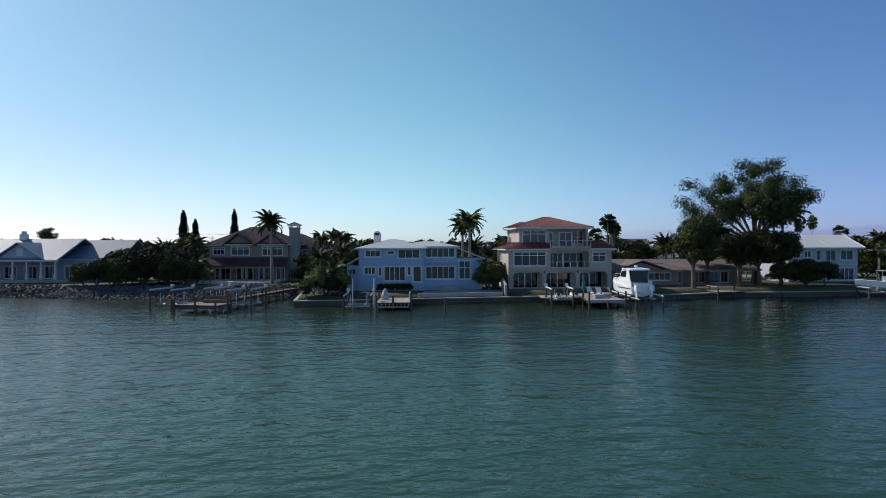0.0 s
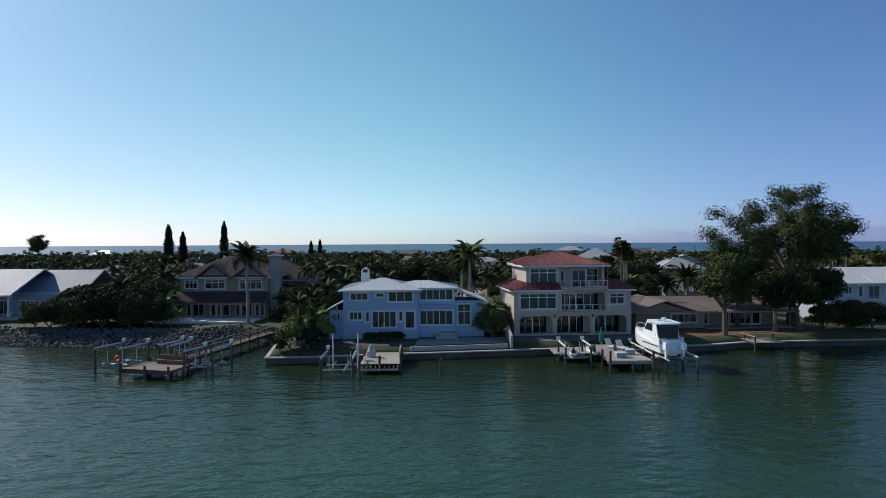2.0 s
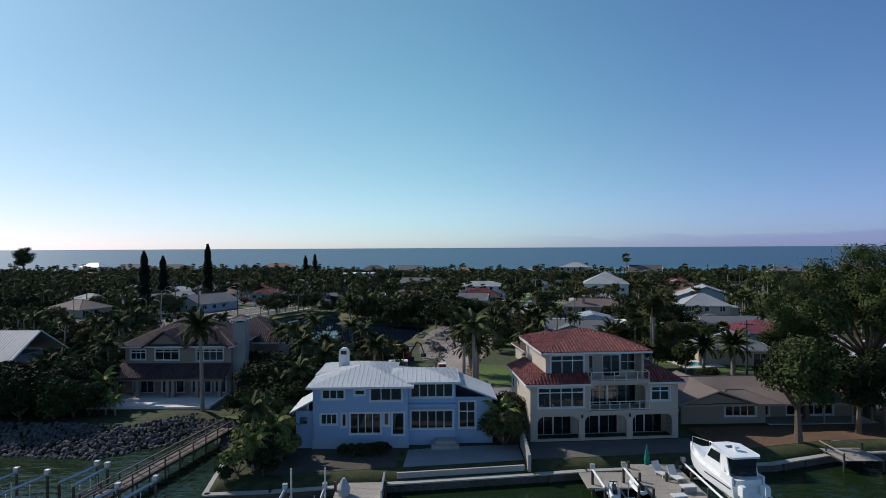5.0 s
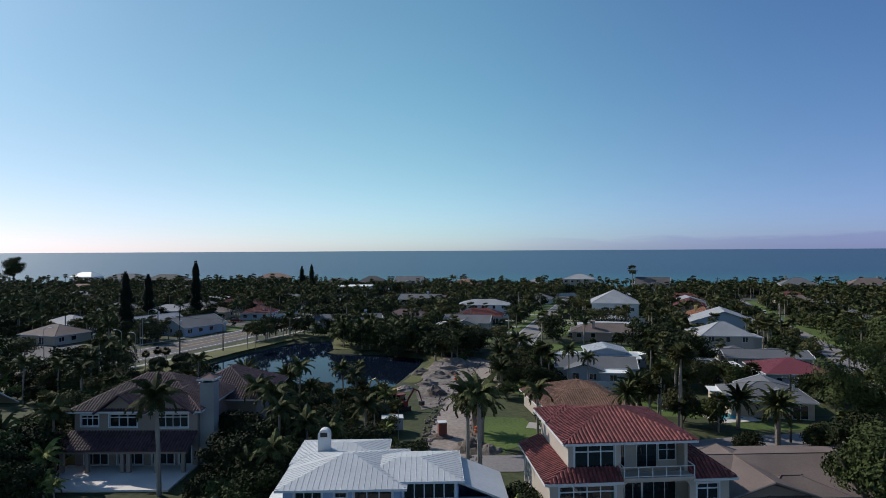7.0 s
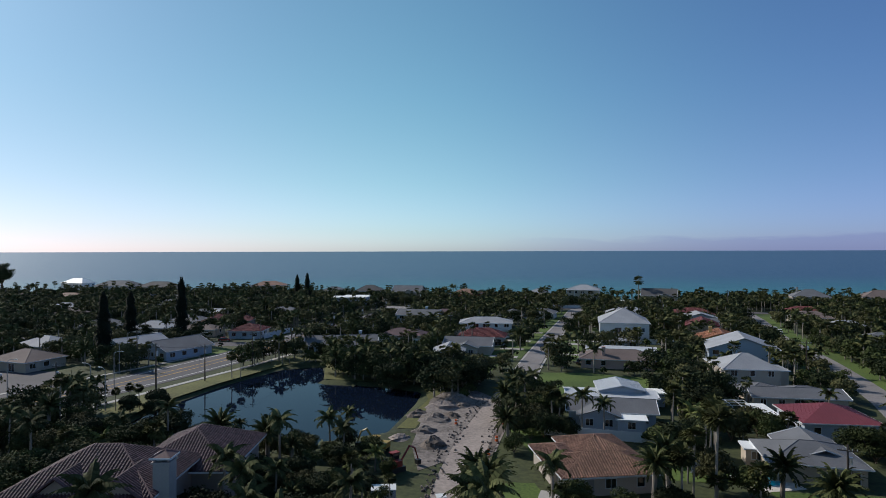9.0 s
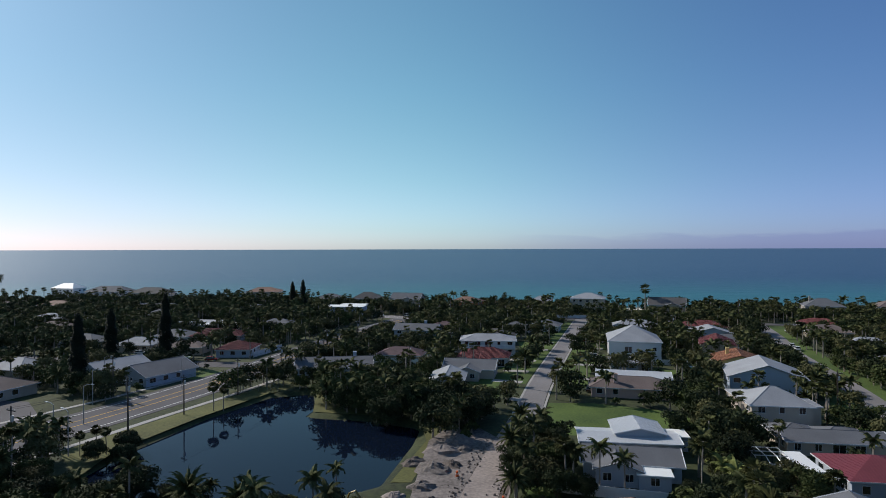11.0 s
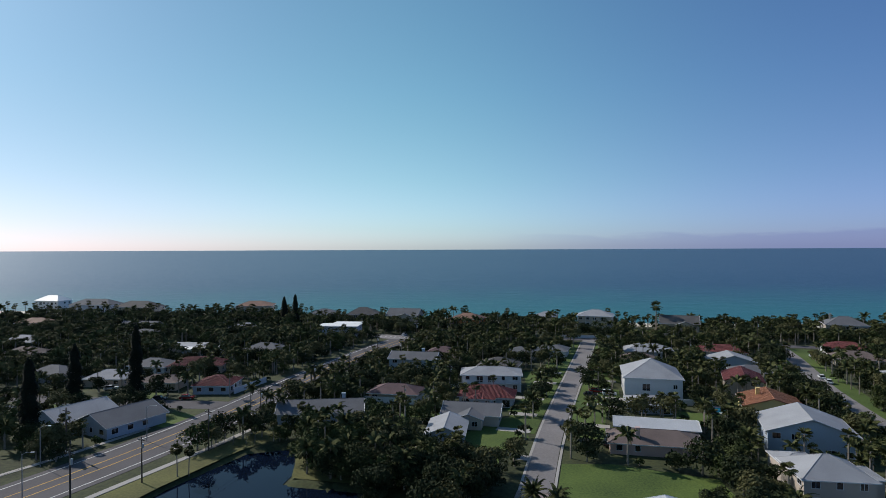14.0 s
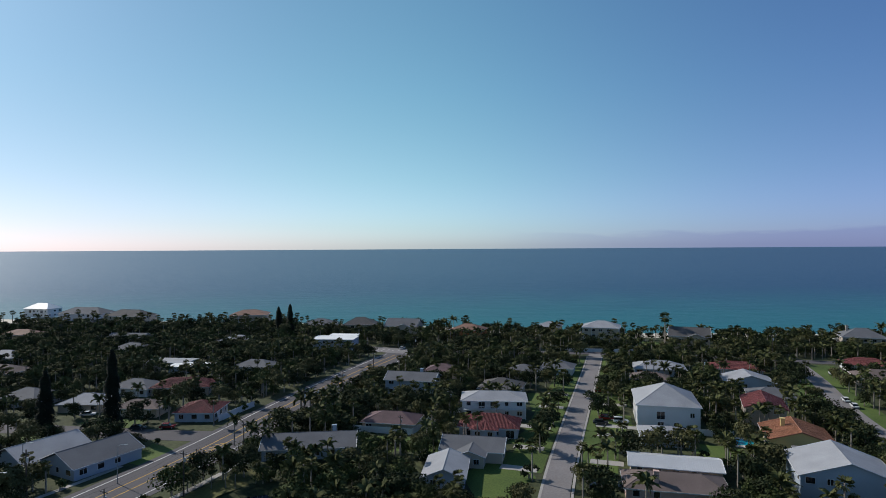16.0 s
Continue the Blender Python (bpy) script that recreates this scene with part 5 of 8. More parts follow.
# ---- the houses on the bay ----
def glazed(parent, h, y, cols, transom=0.0, frame=TRIM):
    """A window or glass door set into an opening."""
    m = pose(0, y + 0.14, 0)
    w = window(parent, (h[0] + h[2]) / 2, h[1] + 0.09, h[2] - h[0] - 0.18, h[3] - h[1] - 0.18, m, cols, 1, frame, 0.1)
    c = 0.13
    part("casing", Geo().box(h[0] - c, y - 0.035, h[1] - c, h[0], y, h[3] + c).box(h[2], y - 0.035, h[1] - c, h[2] + c, y, h[3] + c).box(h[0], y - 0.035, h[3], h[2], y, h[3] + c).box(h[0], y - 0.05, h[1] - c, h[2], y, h[1]), frame, w)
    if transom:
        part("transom_bar", Geo().box(h[0] + 0.05, y + 0.07, h[3] - transom - 0.06, h[2] - 0.05, y + 0.14, h[3] - transom + 0.06), frame, w)
    return w


def arch_corners(parent, h, r, material, thick=0.3):
    """Rounds off the upper corners of an opening."""
    for sx, cx in ((1, h[0]), (-1, h[2])):
        arc = [(cx, 0, h[3])] + [(cx + sx * r * (1 - math.cos(a)), 0, h[3] - r * (1 - math.sin(a))) for a in [math.pi / 2 * k / 6 for k in range(7)]]
        n = len(arc)
        back = [(x, thick, z) for x, _, z in arc]
        part("arch_corner", Geo().add(arc + back, [tuple(range(n)), tuple(range(n, 2 * n))[::-1]] + [(k, (k + 1) % n, (k + 1) % n + n, k + n) for k in range(n)]), material, parent)


def railing(parent, x0, x1, y, z, high, posts, material, name="railing", glass=True):
    r = part(name, Geo().box(x0, y - 0.04, z + high - 0.07, x1, y + 0.04, z + high).box(x0, y - 0.03, z + 0.08, x1, y + 0.03, z + 0.14), material, parent)
    for k in range(posts + 1):
        x = x0 + (x1 - x0) * k / posts
        part("post", Geo().box(x - 0.04, y - 0.04, z, x + 0.04, y + 0.04, z + high), material, r)
    if not glass:
        for k in range(int((x1 - x0) / 0.16)):
            x = x0 + 0.16 * (k + 0.5)
            part("baluster", Geo().box(x - 0.015, y - 0.015, z + 0.1, x + 0.015, y + 0.015, z + high), material, r)
    return r


def red_house():
    h = thing("house", "three-storey cream stucco house with red barrel-tile roofs and balconies", "house", pose(10.5, 96.9, LAND, 0, 0, 4.5), "houses on the bay")
    W, D, F1, F2, F3 = 17.0, 12.5, 3.1, 6.45, 9.9
    arches = [(0.8, 0.25, 5.5, 2.75), (6.2, 0.25, 11.0, 2.75), (11.7, 0.25, 16.3, 2.75)]
    win2, log2, arc2 = (0.9, 3.75, 6.1, 5.95), (6.9, 3.35, 13.2, 6.1), (13.9, 4.3, 16.0, 5.85)
    g = Geo()
    panel(g, 0, W, 0, F1, arches)
    panel(g, 0, W, F1, F2, [win2, log2, arc2])
    part("front_wall", g, CREAM, h)
    part("side_wall", Geo().box(0, 0.3, 0, 0.3, 11.0, F2), CREAM, h)
    part("side_wall", Geo().box(W - 0.3, 0.3, 0, W, D, F2), CREAM, h)
    part("inner_wall", Geo().box(0.3, 2.4, 0, W - 0.3, 11.0, F2 - 0.02), CREAM, h)
    part("floor_slab", Geo().box(0.3, 0.3, F1 - 0.15, W - 0.3, 2.4, F1 + 0.2), CREAM, h)
    part("moulding", Geo().box(-0.08, -0.1, F1 - 0.08, W + 0.08, 0, F1 + 0.14), CREAM, h)
    for a in arches:
        arch_corners(h, a, 0.75, CREAM)
        for k in range(2):
            c = a[0] + (a[2] - a[0]) * (0.27 + 0.46 * k)
            window(h, c, 0.1, (a[2] - a[0]) * 0.42, 2.35, pose(0, 2.38, 0), 2, 1, ALU, 0.06, "glass_door")
    arch_corners(h, log2, 0.55, CREAM)
    glazed(h, win2, 0, 4, 0.55)
    glazed(h, arc2, 0, 2, 0.5)
    arch_corners(h, arc2, 0.5, CREAM)
    for c, w in ((8.3, 2.4), (11.3, 3.2)):
        window(h, c, 3.4, w, 2.3, pose(0, 2.38, 0), 3, 1, ALU, 0.06, "glass_door")
    railing(h, 6.7, 13.6, -0.15, 3.35, 1.0, 6, WHITE)
    part("balcony_floor", Geo().box(6.7, -0.3, 3.1, 13.6, 0.0, 3.34), CREAM, h)
    part("wall_lamp", Geo().box(5.75, -0.15, 2.55, 5.95, 0, 2.9), BLACK, h)
    part("wall_lamp", Geo().box(11.25, -0.15, 2.55, 11.45, 0, 2.9), BLACK, h)
    # third storey
    win3, bal3 = (2.5, 7.0, 6.3, 9.45), (6.9, 6.8, 13.0, 9.6)
    part("front_wall", panel(Geo(), 1.9, 13.3, F2, F3, [win3, bal3], 0.6), CREAM, h)
    part("side_wall", Geo().box(1.9, 0.9, F2, 2.2, D - 1.5, F3), CREAM, h)
    part("side_wall", Geo().box(13.0, 0.9, F2, 13.3, D - 1.5, F3), CREAM, h)
    part("inner_wall", Geo().box(2.2, 2.2, F2, 13.0, D - 1.5, F3 - 0.02), CREAM, h)
    glazed(h, win3, 0.6, 3, 0.6)
    for c, w in ((7.4, 0.8), (10.0, 1.9)):
        window(h, c, 6.75, w, 2.35, pose(0, 2.18, 0), 2 if w > 1 else 1, 1, ALU, 0.06, "glass_door")
    window(h, 12.0, 7.4, 1.6, 1.9, pose(0, 2.18, 0), 2, 2)
    part("balcony_floor", Geo().box(6.7, -0.7, F2 + 0.05, 13.4, 0.6, F2 + 0.32), CREAM, h)
    rail = railing(h, 6.75, 13.35, -0.6, F2 + 0.32, 1.0, 5, WHITE)
    for x in (6.75, 13.35):
        part("side_rail", Geo().box(x - 0.04, -0.6, F2 + 1.25, x + 0.04, 0.6, F2 + 1.32), WHITE, rail)
    add_roof(h, "hip", 11.4, 10.4, 1.85, 0.65, F3, REDTILE, "tile", (7.6, 5.6))
    # a rear block one step higher at the ridge, and the skirts over the second storey
    add_roof(h, "hip", 5.0, 5.0, 1.0, 0.3, F3 + 0.15, REDTILE, "tile", (4.0, 8.9))
    skirts = [
        [(-0.6, 11.2, F2), (-0.6, -0.6, F2), (1.9, 0.62, F2 + 1.0), (1.9, 11.2, F2 + 1.0)],
        [(-0.6, -0.6, F2), (6.7, -0.6, F2), (6.7, 0.62, F2 + 1.0), (1.9, 0.62, F2 + 1.0)],
        [(13.3, -0.5, F2), (W + 0.6, -0.5, F2), (W - 1.2, 1.6, F2 + 1.2), (13.3, 1.6, F2 + 1.2)],
        [(W + 0.6, -0.5, F2), (W + 0.6, 12.9, F2), (W - 1.2, 10.9, F2 + 1.2), (W - 1.2, 1.6, F2 + 1.2)],
        [(13.3, 1.6, F2 + 1.2), (W - 1.2, 1.6, F2 + 1.2), (W - 1.2, 10.9, F2 + 1.2), (13.3, 10.9, F2 + 1.2)],
    ]
    for q in skirts:
        sk = part("skirt_roof", Geo().slab(q, 0.16), REDTILE, h)
        r = Geo()
        ribs(r, q, 0.38, 0.135, 0.5)
        part("roof_tile", r, REDTILE, sk, kind="stuff")
    for x0, y0, x1, y1 in ((-0.62, -0.63, 6.7, -0.6), (-0.63, -0.6, -0.6, 11.2), (13.3, -0.53, W + 0.62, -0.5)):
        part("gutter", Geo().box(x0, y0 - 0.05, F2 - 0.2, x1, y1, F2 + 0.02), WHITE, h)
    window(h, -9.5, 3.9, 1.0, 1.2, pose(0, 0, 0, 0, 0, -90), 1)
    for yy in (5.0, 6.3):
        ac = thing("air_conditioner", "grey outdoor air-conditioning unit on a wall stand", "air conditioner", pose(9.3 - 0.08 * yy, 97 + yy, LAND + 1.6, 0, 0, 4.5), "air conditioners")
        part("casing", Geo().box(-0.45, -0.45, 0, 0.45, 0.45, 0.9), mat("grey_casing", (0.2, 0.2, 0.2), 0.6, 0.2), ac)
        part("stand", Geo().box(-0.5, -0.5, -1.6, 0.5, 0.5, -0.02), WOOD, ac)


def blue_house():
    h = thing("house", "pale blue two-storey house with white windows and a pale metal roof", "house", pose(-13.3, 95.0, LAND, 0, 0, 1.5), "houses on the bay")
    E, D = 6.75, 9.5
    M = 10.3
    holes = [(1.0, 5.35, 3.4, 6.35), (4.5, 5.75, 5.6, 6.3), (6.2, 5.1, 9.6, 6.5), (0.85, 2.6, 2.6, 3.75), (3.1, 2.35, 3.6, 3.75), (4.0, 1.55, 7.3, 3.8), (7.65, 2.4, 8.2, 3.8), (8.55, 1.4, 9.85, 3.8)]
    part("front_wall", panel(Geo(), 0, M, 0, E, holes), BLUE, h)
    part("side_wall", Geo().box(0, 0.3, 0, 0.3, D, E), BLUE, h)
    part("side_wall", Geo().box(M - 0.3, 0.3, 0, M, D, E), BLUE, h)
    part("back_wall", Geo().box(0.3, D - 0.3, 0, M - 0.3, D, E), BLUE, h)
    # slabs coloured near black to stand for unlit rooms
    part("floor_slab", Geo().box(0.3, 0.3, 4.3, M - 0.3, D - 0.3, 4.5), ROOMSHADE, h)
    part("ceiling_slab", Geo().box(0.3, 0.3, E - 0.1, M - 0.3, D - 0.3, E), ROOMSHADE, h)
    for q, c in zip(holes, (3, 1, 3, 3, 1, 4, 1, 1)):
        glazed(h, q, 0, c)
    part("plinth", Geo().box(-0.06, -0.06, -0.1, M + 0.06, 0, 0.95), mat("pale_plinth", (0.36, 0.42, 0.52), 0.8, 0.15, 1, 0.3), h)
    # right wing, set back
    wing = [(0.25, 5.2, 4.9, 6.7), (0.25, 1.75, 4.9, 3.75)]
    part("wing_wall", panel(Geo(), M + 0.0, M + 5.2, 0, E + 0.15, [(M + a, b, M + c, e) for a, b, c, e in wing], 0.9), BLUE, h)
    part("wing_side_wall", Geo().box(M + 4.9, 1.2, 0, M + 5.2, D - 1, E + 0.15), BLUE, h)
    part("wing_back_wall", Geo().box(M, D - 1.3, 0, M + 4.9, D - 1, E + 0.15), BLUE, h)
    part("wing_floor", Geo().box(M, 1.2, 4.3, M + 4.9, D - 1.3, 4.5), ROOMSHADE, h)
    for (a, b, c, e) in wing:
        glazed(h, (M + a, b, M + c, e), 0.9, 5)
    part("ledge", Geo().box(M, 0.2, 4.35, M + 5.25, 0.9, 4.6), BLUE, h)
    part("steps", Geo().box(M + 2.5, -0.9, 0, M + 5.5, 0.9, 0.45).box(M + 2.9, -0.4, 0.45, M + 5.2, 0.9, 0.8), CONCRETE, h)
    # right annex with a tall window, and the left lean-to
    part("annex_wall", panel(Geo(), M + 5.2, M + 9.3, 0, 5.1, [(M + 5.6, 1.7, M + 7.4, 4.6)], 1.3), BLUE, h)
    part("annex_side_wall", Geo().box(M + 9.0, 1.6, 0, M + 9.3, D - 2, 5.1), BLUE, h)
    part("annex_back_wall", Geo().box(M + 5.2, D - 2.3, 0, M + 9.0, D - 2, 5.1), BLUE, h)
    glazed(h, (M + 5.6, 1.7, M + 7.4, 4.6), 1.3, 2, 1.1)
    part("annex_roof", Geo().slab([(M + 5.2, 0.7, E + 0.1), (M + 9.8, 0.7, 5.0), (M + 9.8, D - 1.6, 5.0), (M + 5.2, D - 1.6, E + 0.1)], 0.18), METAL, h)
    part("lean_to_wall", panel(Geo(), -1.9, 0, 0, 4.0, [(-1.5, 2.6, -0.6, 3.4)], 0.3), BLUE, h)
    part("lean_to_side", Geo().box(-1.9, 0.6, 0, -1.6, 6, 4.0), BLUE, h)
    part("lean_to_roof", Geo().slab([(-2.5, -0.2, 3.95), (0, -0.2, 5.3), (0, 6.4, 5.3), (-2.5, 6.4, 3.95)], 0.16), METAL, h)
    add_roof(h, "hip", M, D, 1.45, 0.6, E, METAL, "seam", (M / 2, D / 2), TRIM)
    add_roof(h, "hip", 9.0, 7.0, 0.85, 0.6, E + 0.2, METAL, "seam", (M + 0.6, 4.6), TRIM)
    add_roof(h, "hip", 8.5, 6.5, 0.9, 0.5, E + 0.05, METAL, "seam", (4.0, 9.6), TRIM)
    part("rear_wall", Geo().box(0.0, D, 0, 8.0, 12.6, E + 0.02), BLUE, h)
    ch = Geo().box(1.7, 7.6, E, 2.9, 8.6, 9.0)
    arc = [(1.7, 9.0), *[(2.3 - 0.6 * math.cos(math.pi * k / 8), 9.0 + 0.6 * math.sin(math.pi * k / 8)) for k in range(1, 8)], (2.9, 9.0)]
    n = len(arc)
    ch.add([(x, 7.6, z) for x, z in arc] + [(x, 8.6, z) for x, z in arc], [tuple(range(n)), tuple(range(n, 2 * n))[::-1]] + [(k, k + n, (k + 1) % n + n, (k + 1) % n) for k in range(n)])
    c = part("chimney", ch, WHITE, h, "white chimney with a rounded arched top")
    part("flue_opening", Geo().box(1.95, 7.57, 8.85, 2.65, 7.6, 9.3), BLACK, c)


def left_house():
    h = thing("house", "two-storey taupe house with maroon tile roofs, gables and a deep porch", "house", pose(-46.0, 116.0, LAND, 0, 0, 0), "houses on the bay")
    W, D = 15.6, 15.0
    part("terrace", Geo().box(-1.0, -5.5, -0.3, 15.5, 2.5, 0.55), mat("pale_paving", (0.66, 0.6, 0.57), 0.85, 0.15, 0.7, 0.2), h)
    part("terrace_step", Geo().box(2.0, -6.3, -0.3, 14.5, -5.5, 0.3), mat("brick_edge", (0.2, 0.12, 0.09), 0.9, 0.3), h)
    part("ground_floor_wall", panel(Geo(), 0, W, 0.3, 4.3, [(1.2, 0.6, 4.2, 2.9), (5.4, 0.6, 8.6, 2.9), (9.8, 0.6, 12.6, 2.9), (13.2, 0.6, 14.8, 2.9)], 2.5), TAUPE, h)
    for a, b, n in ((1.2, 4.2, 3), (5.4, 8.6, 3), (9.8, 12.6, 3), (13.2, 14.8, 2)):
        glazed(h, (a, 0.6, b, 2.9), 2.5, n, 0, TRIM)
    u = [(0.8, 5.5, 3.0, 6.9), (4.4, 5.4, 7.9, 7.0), (10.5, 5.3, 14.4, 7.0)]
    part("upper_wall", panel(Geo(), 0, W, 4.3, 7.5, u, 2.5), TAUPE, h)
    for q, c in zip(u, (3, 3, 4)):
        glazed(h, q, 2.5, c, 0.4)
    part("side_wall", Geo().box(0, 2.8, 0, 0.3, D, 7.5), TAUPE, h)
    part("side_wall", Geo().box(W - 0.3, 2.8, 0, W, D, 7.5), TAUPE, h)
    part("back_wall", Geo().box(0.3, D - 0.3, 0, W - 0.3, D, 7.5), TAUPE, h)
    part("floor_slab", Geo().box(0.3, 2.8, 4.2, W - 0.3, D - 0.3, 4.4), ROOMSHADE, h)
    q = [(-0.6, -0.4, 3.3), (15.6, -0.4, 3.3), (15.6, 2.6, 4.9), (-0.6, 2.6, 4.9)]
    pr = part("porch_roof", Geo().slab(q, 0.16), MAROON, h)
    r = Geo()
    ribs(r, q, 0.38, 0.135, 0.5)
    part("roof_tile", r, MAROON, pr, kind="stuff")
    part("porch_beam", Geo().box(-0.2, -0.2, 2.85, 15.3, 0.15, 3.2), TAUPE, h)
    for x in (0.0, 3.1, 7.4, 8.2, 11.6, 14.9):
        part("porch_post", Geo().box(x - 0.22, -0.25, 0.3, x + 0.22, 0.2, 2.86), TAUPE, h)
    add_roof(h, "hip", W, D - 2.5, 3.5, 0.7, 7.5, MAROON, "tile", (W / 2, 8.75))
    for gx, gw, rise in ((6.1, 5.6, 2.4), (12.4, 5.4, 2.2)):
        add_roof(h, "gable_y", gw, 5.5, rise, 0.4, 7.35, MAROON, "tile", (gx, 4.6))
        tri = [(gx - gw / 2, 2.2, 7.3), (gx + gw / 2, 2.2, 7.3), (gx, 2.2, 7.3 + rise - 0.15)]
        part("gable", Geo().add(tri + [(a, 2.5, c) for a, _, c in tri], [(0, 1, 2), (5, 4, 3), (0, 3, 4, 1), (1, 4, 5, 2), (2, 5, 3, 0)]), TAUPE, h)
    add_roof(h, "hip", 12, 14, 3.4, 0.7, 6.4, MAROON, "tile", (14, 20))
    part("rear_wall", Geo().box(8.2, 13.2, 0, 19.8, 26.8, 6.4), TAUPE, h)
    c = part("chimney", Geo().box(15.62, 3.2, 0, 17.4, 5.0, 10.6).box(15.47, 3.05, 10.6, 17.55, 5.15, 10.8), mat("grey_stucco", (0.3, 0.29, 0.28), 0.85, 0.15), h, "tall grey stucco chimney with a tiled cap")
    for x in (15.65, 17.15):
        for y in (3.25, 4.75):
            part("cap_post", Geo().box(x, y, 10.8, x + 0.2, y + 0.2, 11.3), TAUPE, c)
    add_roof(h, "hip", 2.0, 2.0, 0.55, 0.15, 11.3, MAROON, "plain", (16.5, 4.1), None, "chimney_cap")


def porch_house():
    """The long low house on the left, with a columned porch and metal roofs."""
    h = thing("house", "long pale house with grey metal roofs, gables and a columned porch", "house", pose(-109.5, 121, LAND, 0, 0, -2), "houses on the bay")
    W, D, E = 41, 14, 4.6
    violet = mat("grey_metal_roof", (0.2, 0.22, 0.28), 0.62, 0.12, 0.7, 0.05, 3)
    part("plinth", Geo().box(-0.3, -3.2, -0.3, W, D, 0.9), CONCRETE, h)
    holes = [(1.5 + 4.1 * k, 0.95, 4.0 + 4.1 * k, 3.4) for k in range(9)]
    part("front_wall", panel(Geo(), 0, W, 0.9, E, holes), SLATE, h)
    for q in holes:
        glazed(h, q, 0, 3)
    part("back_wall", Geo().box(0, D - 0.3, 0, W, D, E), SLATE, h)
    for x in (0, W - 0.3):
        part("side_wall", Geo().box(x, 0.3, 0, x + 0.3, D - 0.3, E), SLATE, h)
    for k in range(13):
        x = 0.4 + (W - 7) * k / 12
        part("column", Geo().box(x - 0.16, -3.0, 0.9, x + 0.16, -2.68, 4.4).box(x - 0.25, -3.1, 0.9, x + 0.25, -2.6, 1.9), WHITE, h)
    part("porch_beam", Geo().box(0, -3.1, 4.3, W - 6, -2.6, 4.7), WHITE, h)
    add_roof(h, "gable_x", W - 6, 16, 4.2, 0.6, 4.7, violet, "seam", ((W - 6) / 2, 4.6))
    add_roof(h, "gable_x", 16, 12, 3.9, 0.6, 4.7, violet, "seam", (W - 5, 8.5))
    for gx in (14.5, 27.5):
        add_roof(h, "gable_y", 10, 9, 3.4, 0.5, 4.72, violet, "seam", (gx, 1.2))
        tri = [(gx - 5, -3.0, 4.7), (gx + 5, -3.0, 4.7), (gx, -3.0, 8.0)]
        part("gable", Geo().add(tri + [(a, -2.7, c) for a, _, c in tri], [(0, 1, 2), (5, 4, 3), (0, 3, 4, 1), (1, 4, 5, 2), (2, 5, 3, 0)]), GREYBLUE, h)
        part("gable_vent", Geo().box(gx - 0.7, -3.06, 5.5, gx + 0.7, -3.0, 7.0), TRIM, h)
    part("chimney", Geo().box(22, 4.2, 4.7, 23.3, 5.2, 9.9).tube([(22.65, 4.7, 9.9), (22.65, 4.7, 10.5)], [0.55, 0.4], 8), WHITE, h)


DUSKTAN = mat("dusky_tan_stucco", (0.27, 0.215, 0.18), 0.85, 0.16, 0.6, 0.3, 12)
EAVES = mat("taupe_eaves_paint", (0.3, 0.25, 0.22), 0.6, 0.12)


def ranch_house():
    h = thing("house", "low tan ranch house with brown shingle hip and gable roofs", "house", pose(29.8, 103.4, LAND, 0, 0, 2), "houses on the bay")
    part("wing_wall", panel(Geo(), 0, 10.5, 0, 2.65, [(5.5, 0.9, 9.3, 2.2)]), DUSKTAN, h)
    glazed(h, (5.5, 0.9, 9.3, 2.2), 0, 4)
    part("wing_side_wall", Geo().box(0, 0.3, 0, 0.3, 14, 2.65), DUSKTAN, h)
    part("main_wall", panel(Geo(), 10.5, 23, 0, 2.65, [(10.9, 0.3, 12.2, 2.3), (14.5, 0.3, 20.5, 2.2)], 2.2), DUSKTAN, h)
    glazed(h, (10.9, 0.3, 12.2, 2.3), 2.2, 2)
    glazed(h, (14.5, 0.3, 20.5, 2.2), 2.2, 5)
    part("back_wall", Geo().box(0.3, 13.7, 0, 23, 14, 2.65), DUSKTAN, h)
    part("side_wall", Geo().box(22.7, 2.5, 0, 23, 13.7, 2.65), DUSKTAN, h)
    for x in (14, 17.5, 21, 23.5):
        part("porch_post", Geo().box(x - 0.09, -0.6, 0, x + 0.09, -0.42, 2.6), WOOD, h)
    part("patio", Geo().box(10.5, -0.9, -0.2, 24, 2.2, 0.12), CONCRETE, h)
    add_roof(h, "gable_x", 24, 14.5, 1.75, 0.7, 2.65, BROWNSHINGLE, "plain", (11.8, 6.6), EAVES)
    add_roof(h, "gable_y", 8.5, 11, 1.65, 0.6, 2.7, BROWNSHINGLE, "plain", (3.9, 4.4), EAVES)
    add_roof(h, "hip", 7.5, 5.5, 1.0, 0.6, 2.72, BROWNSHINGLE, "plain", (7.6, 1.9), EAVES)
    gable_wall(h, "gable_y", 8.5, 11, 1.45, 2.66, DUSKTAN, (3.9, 4.4))


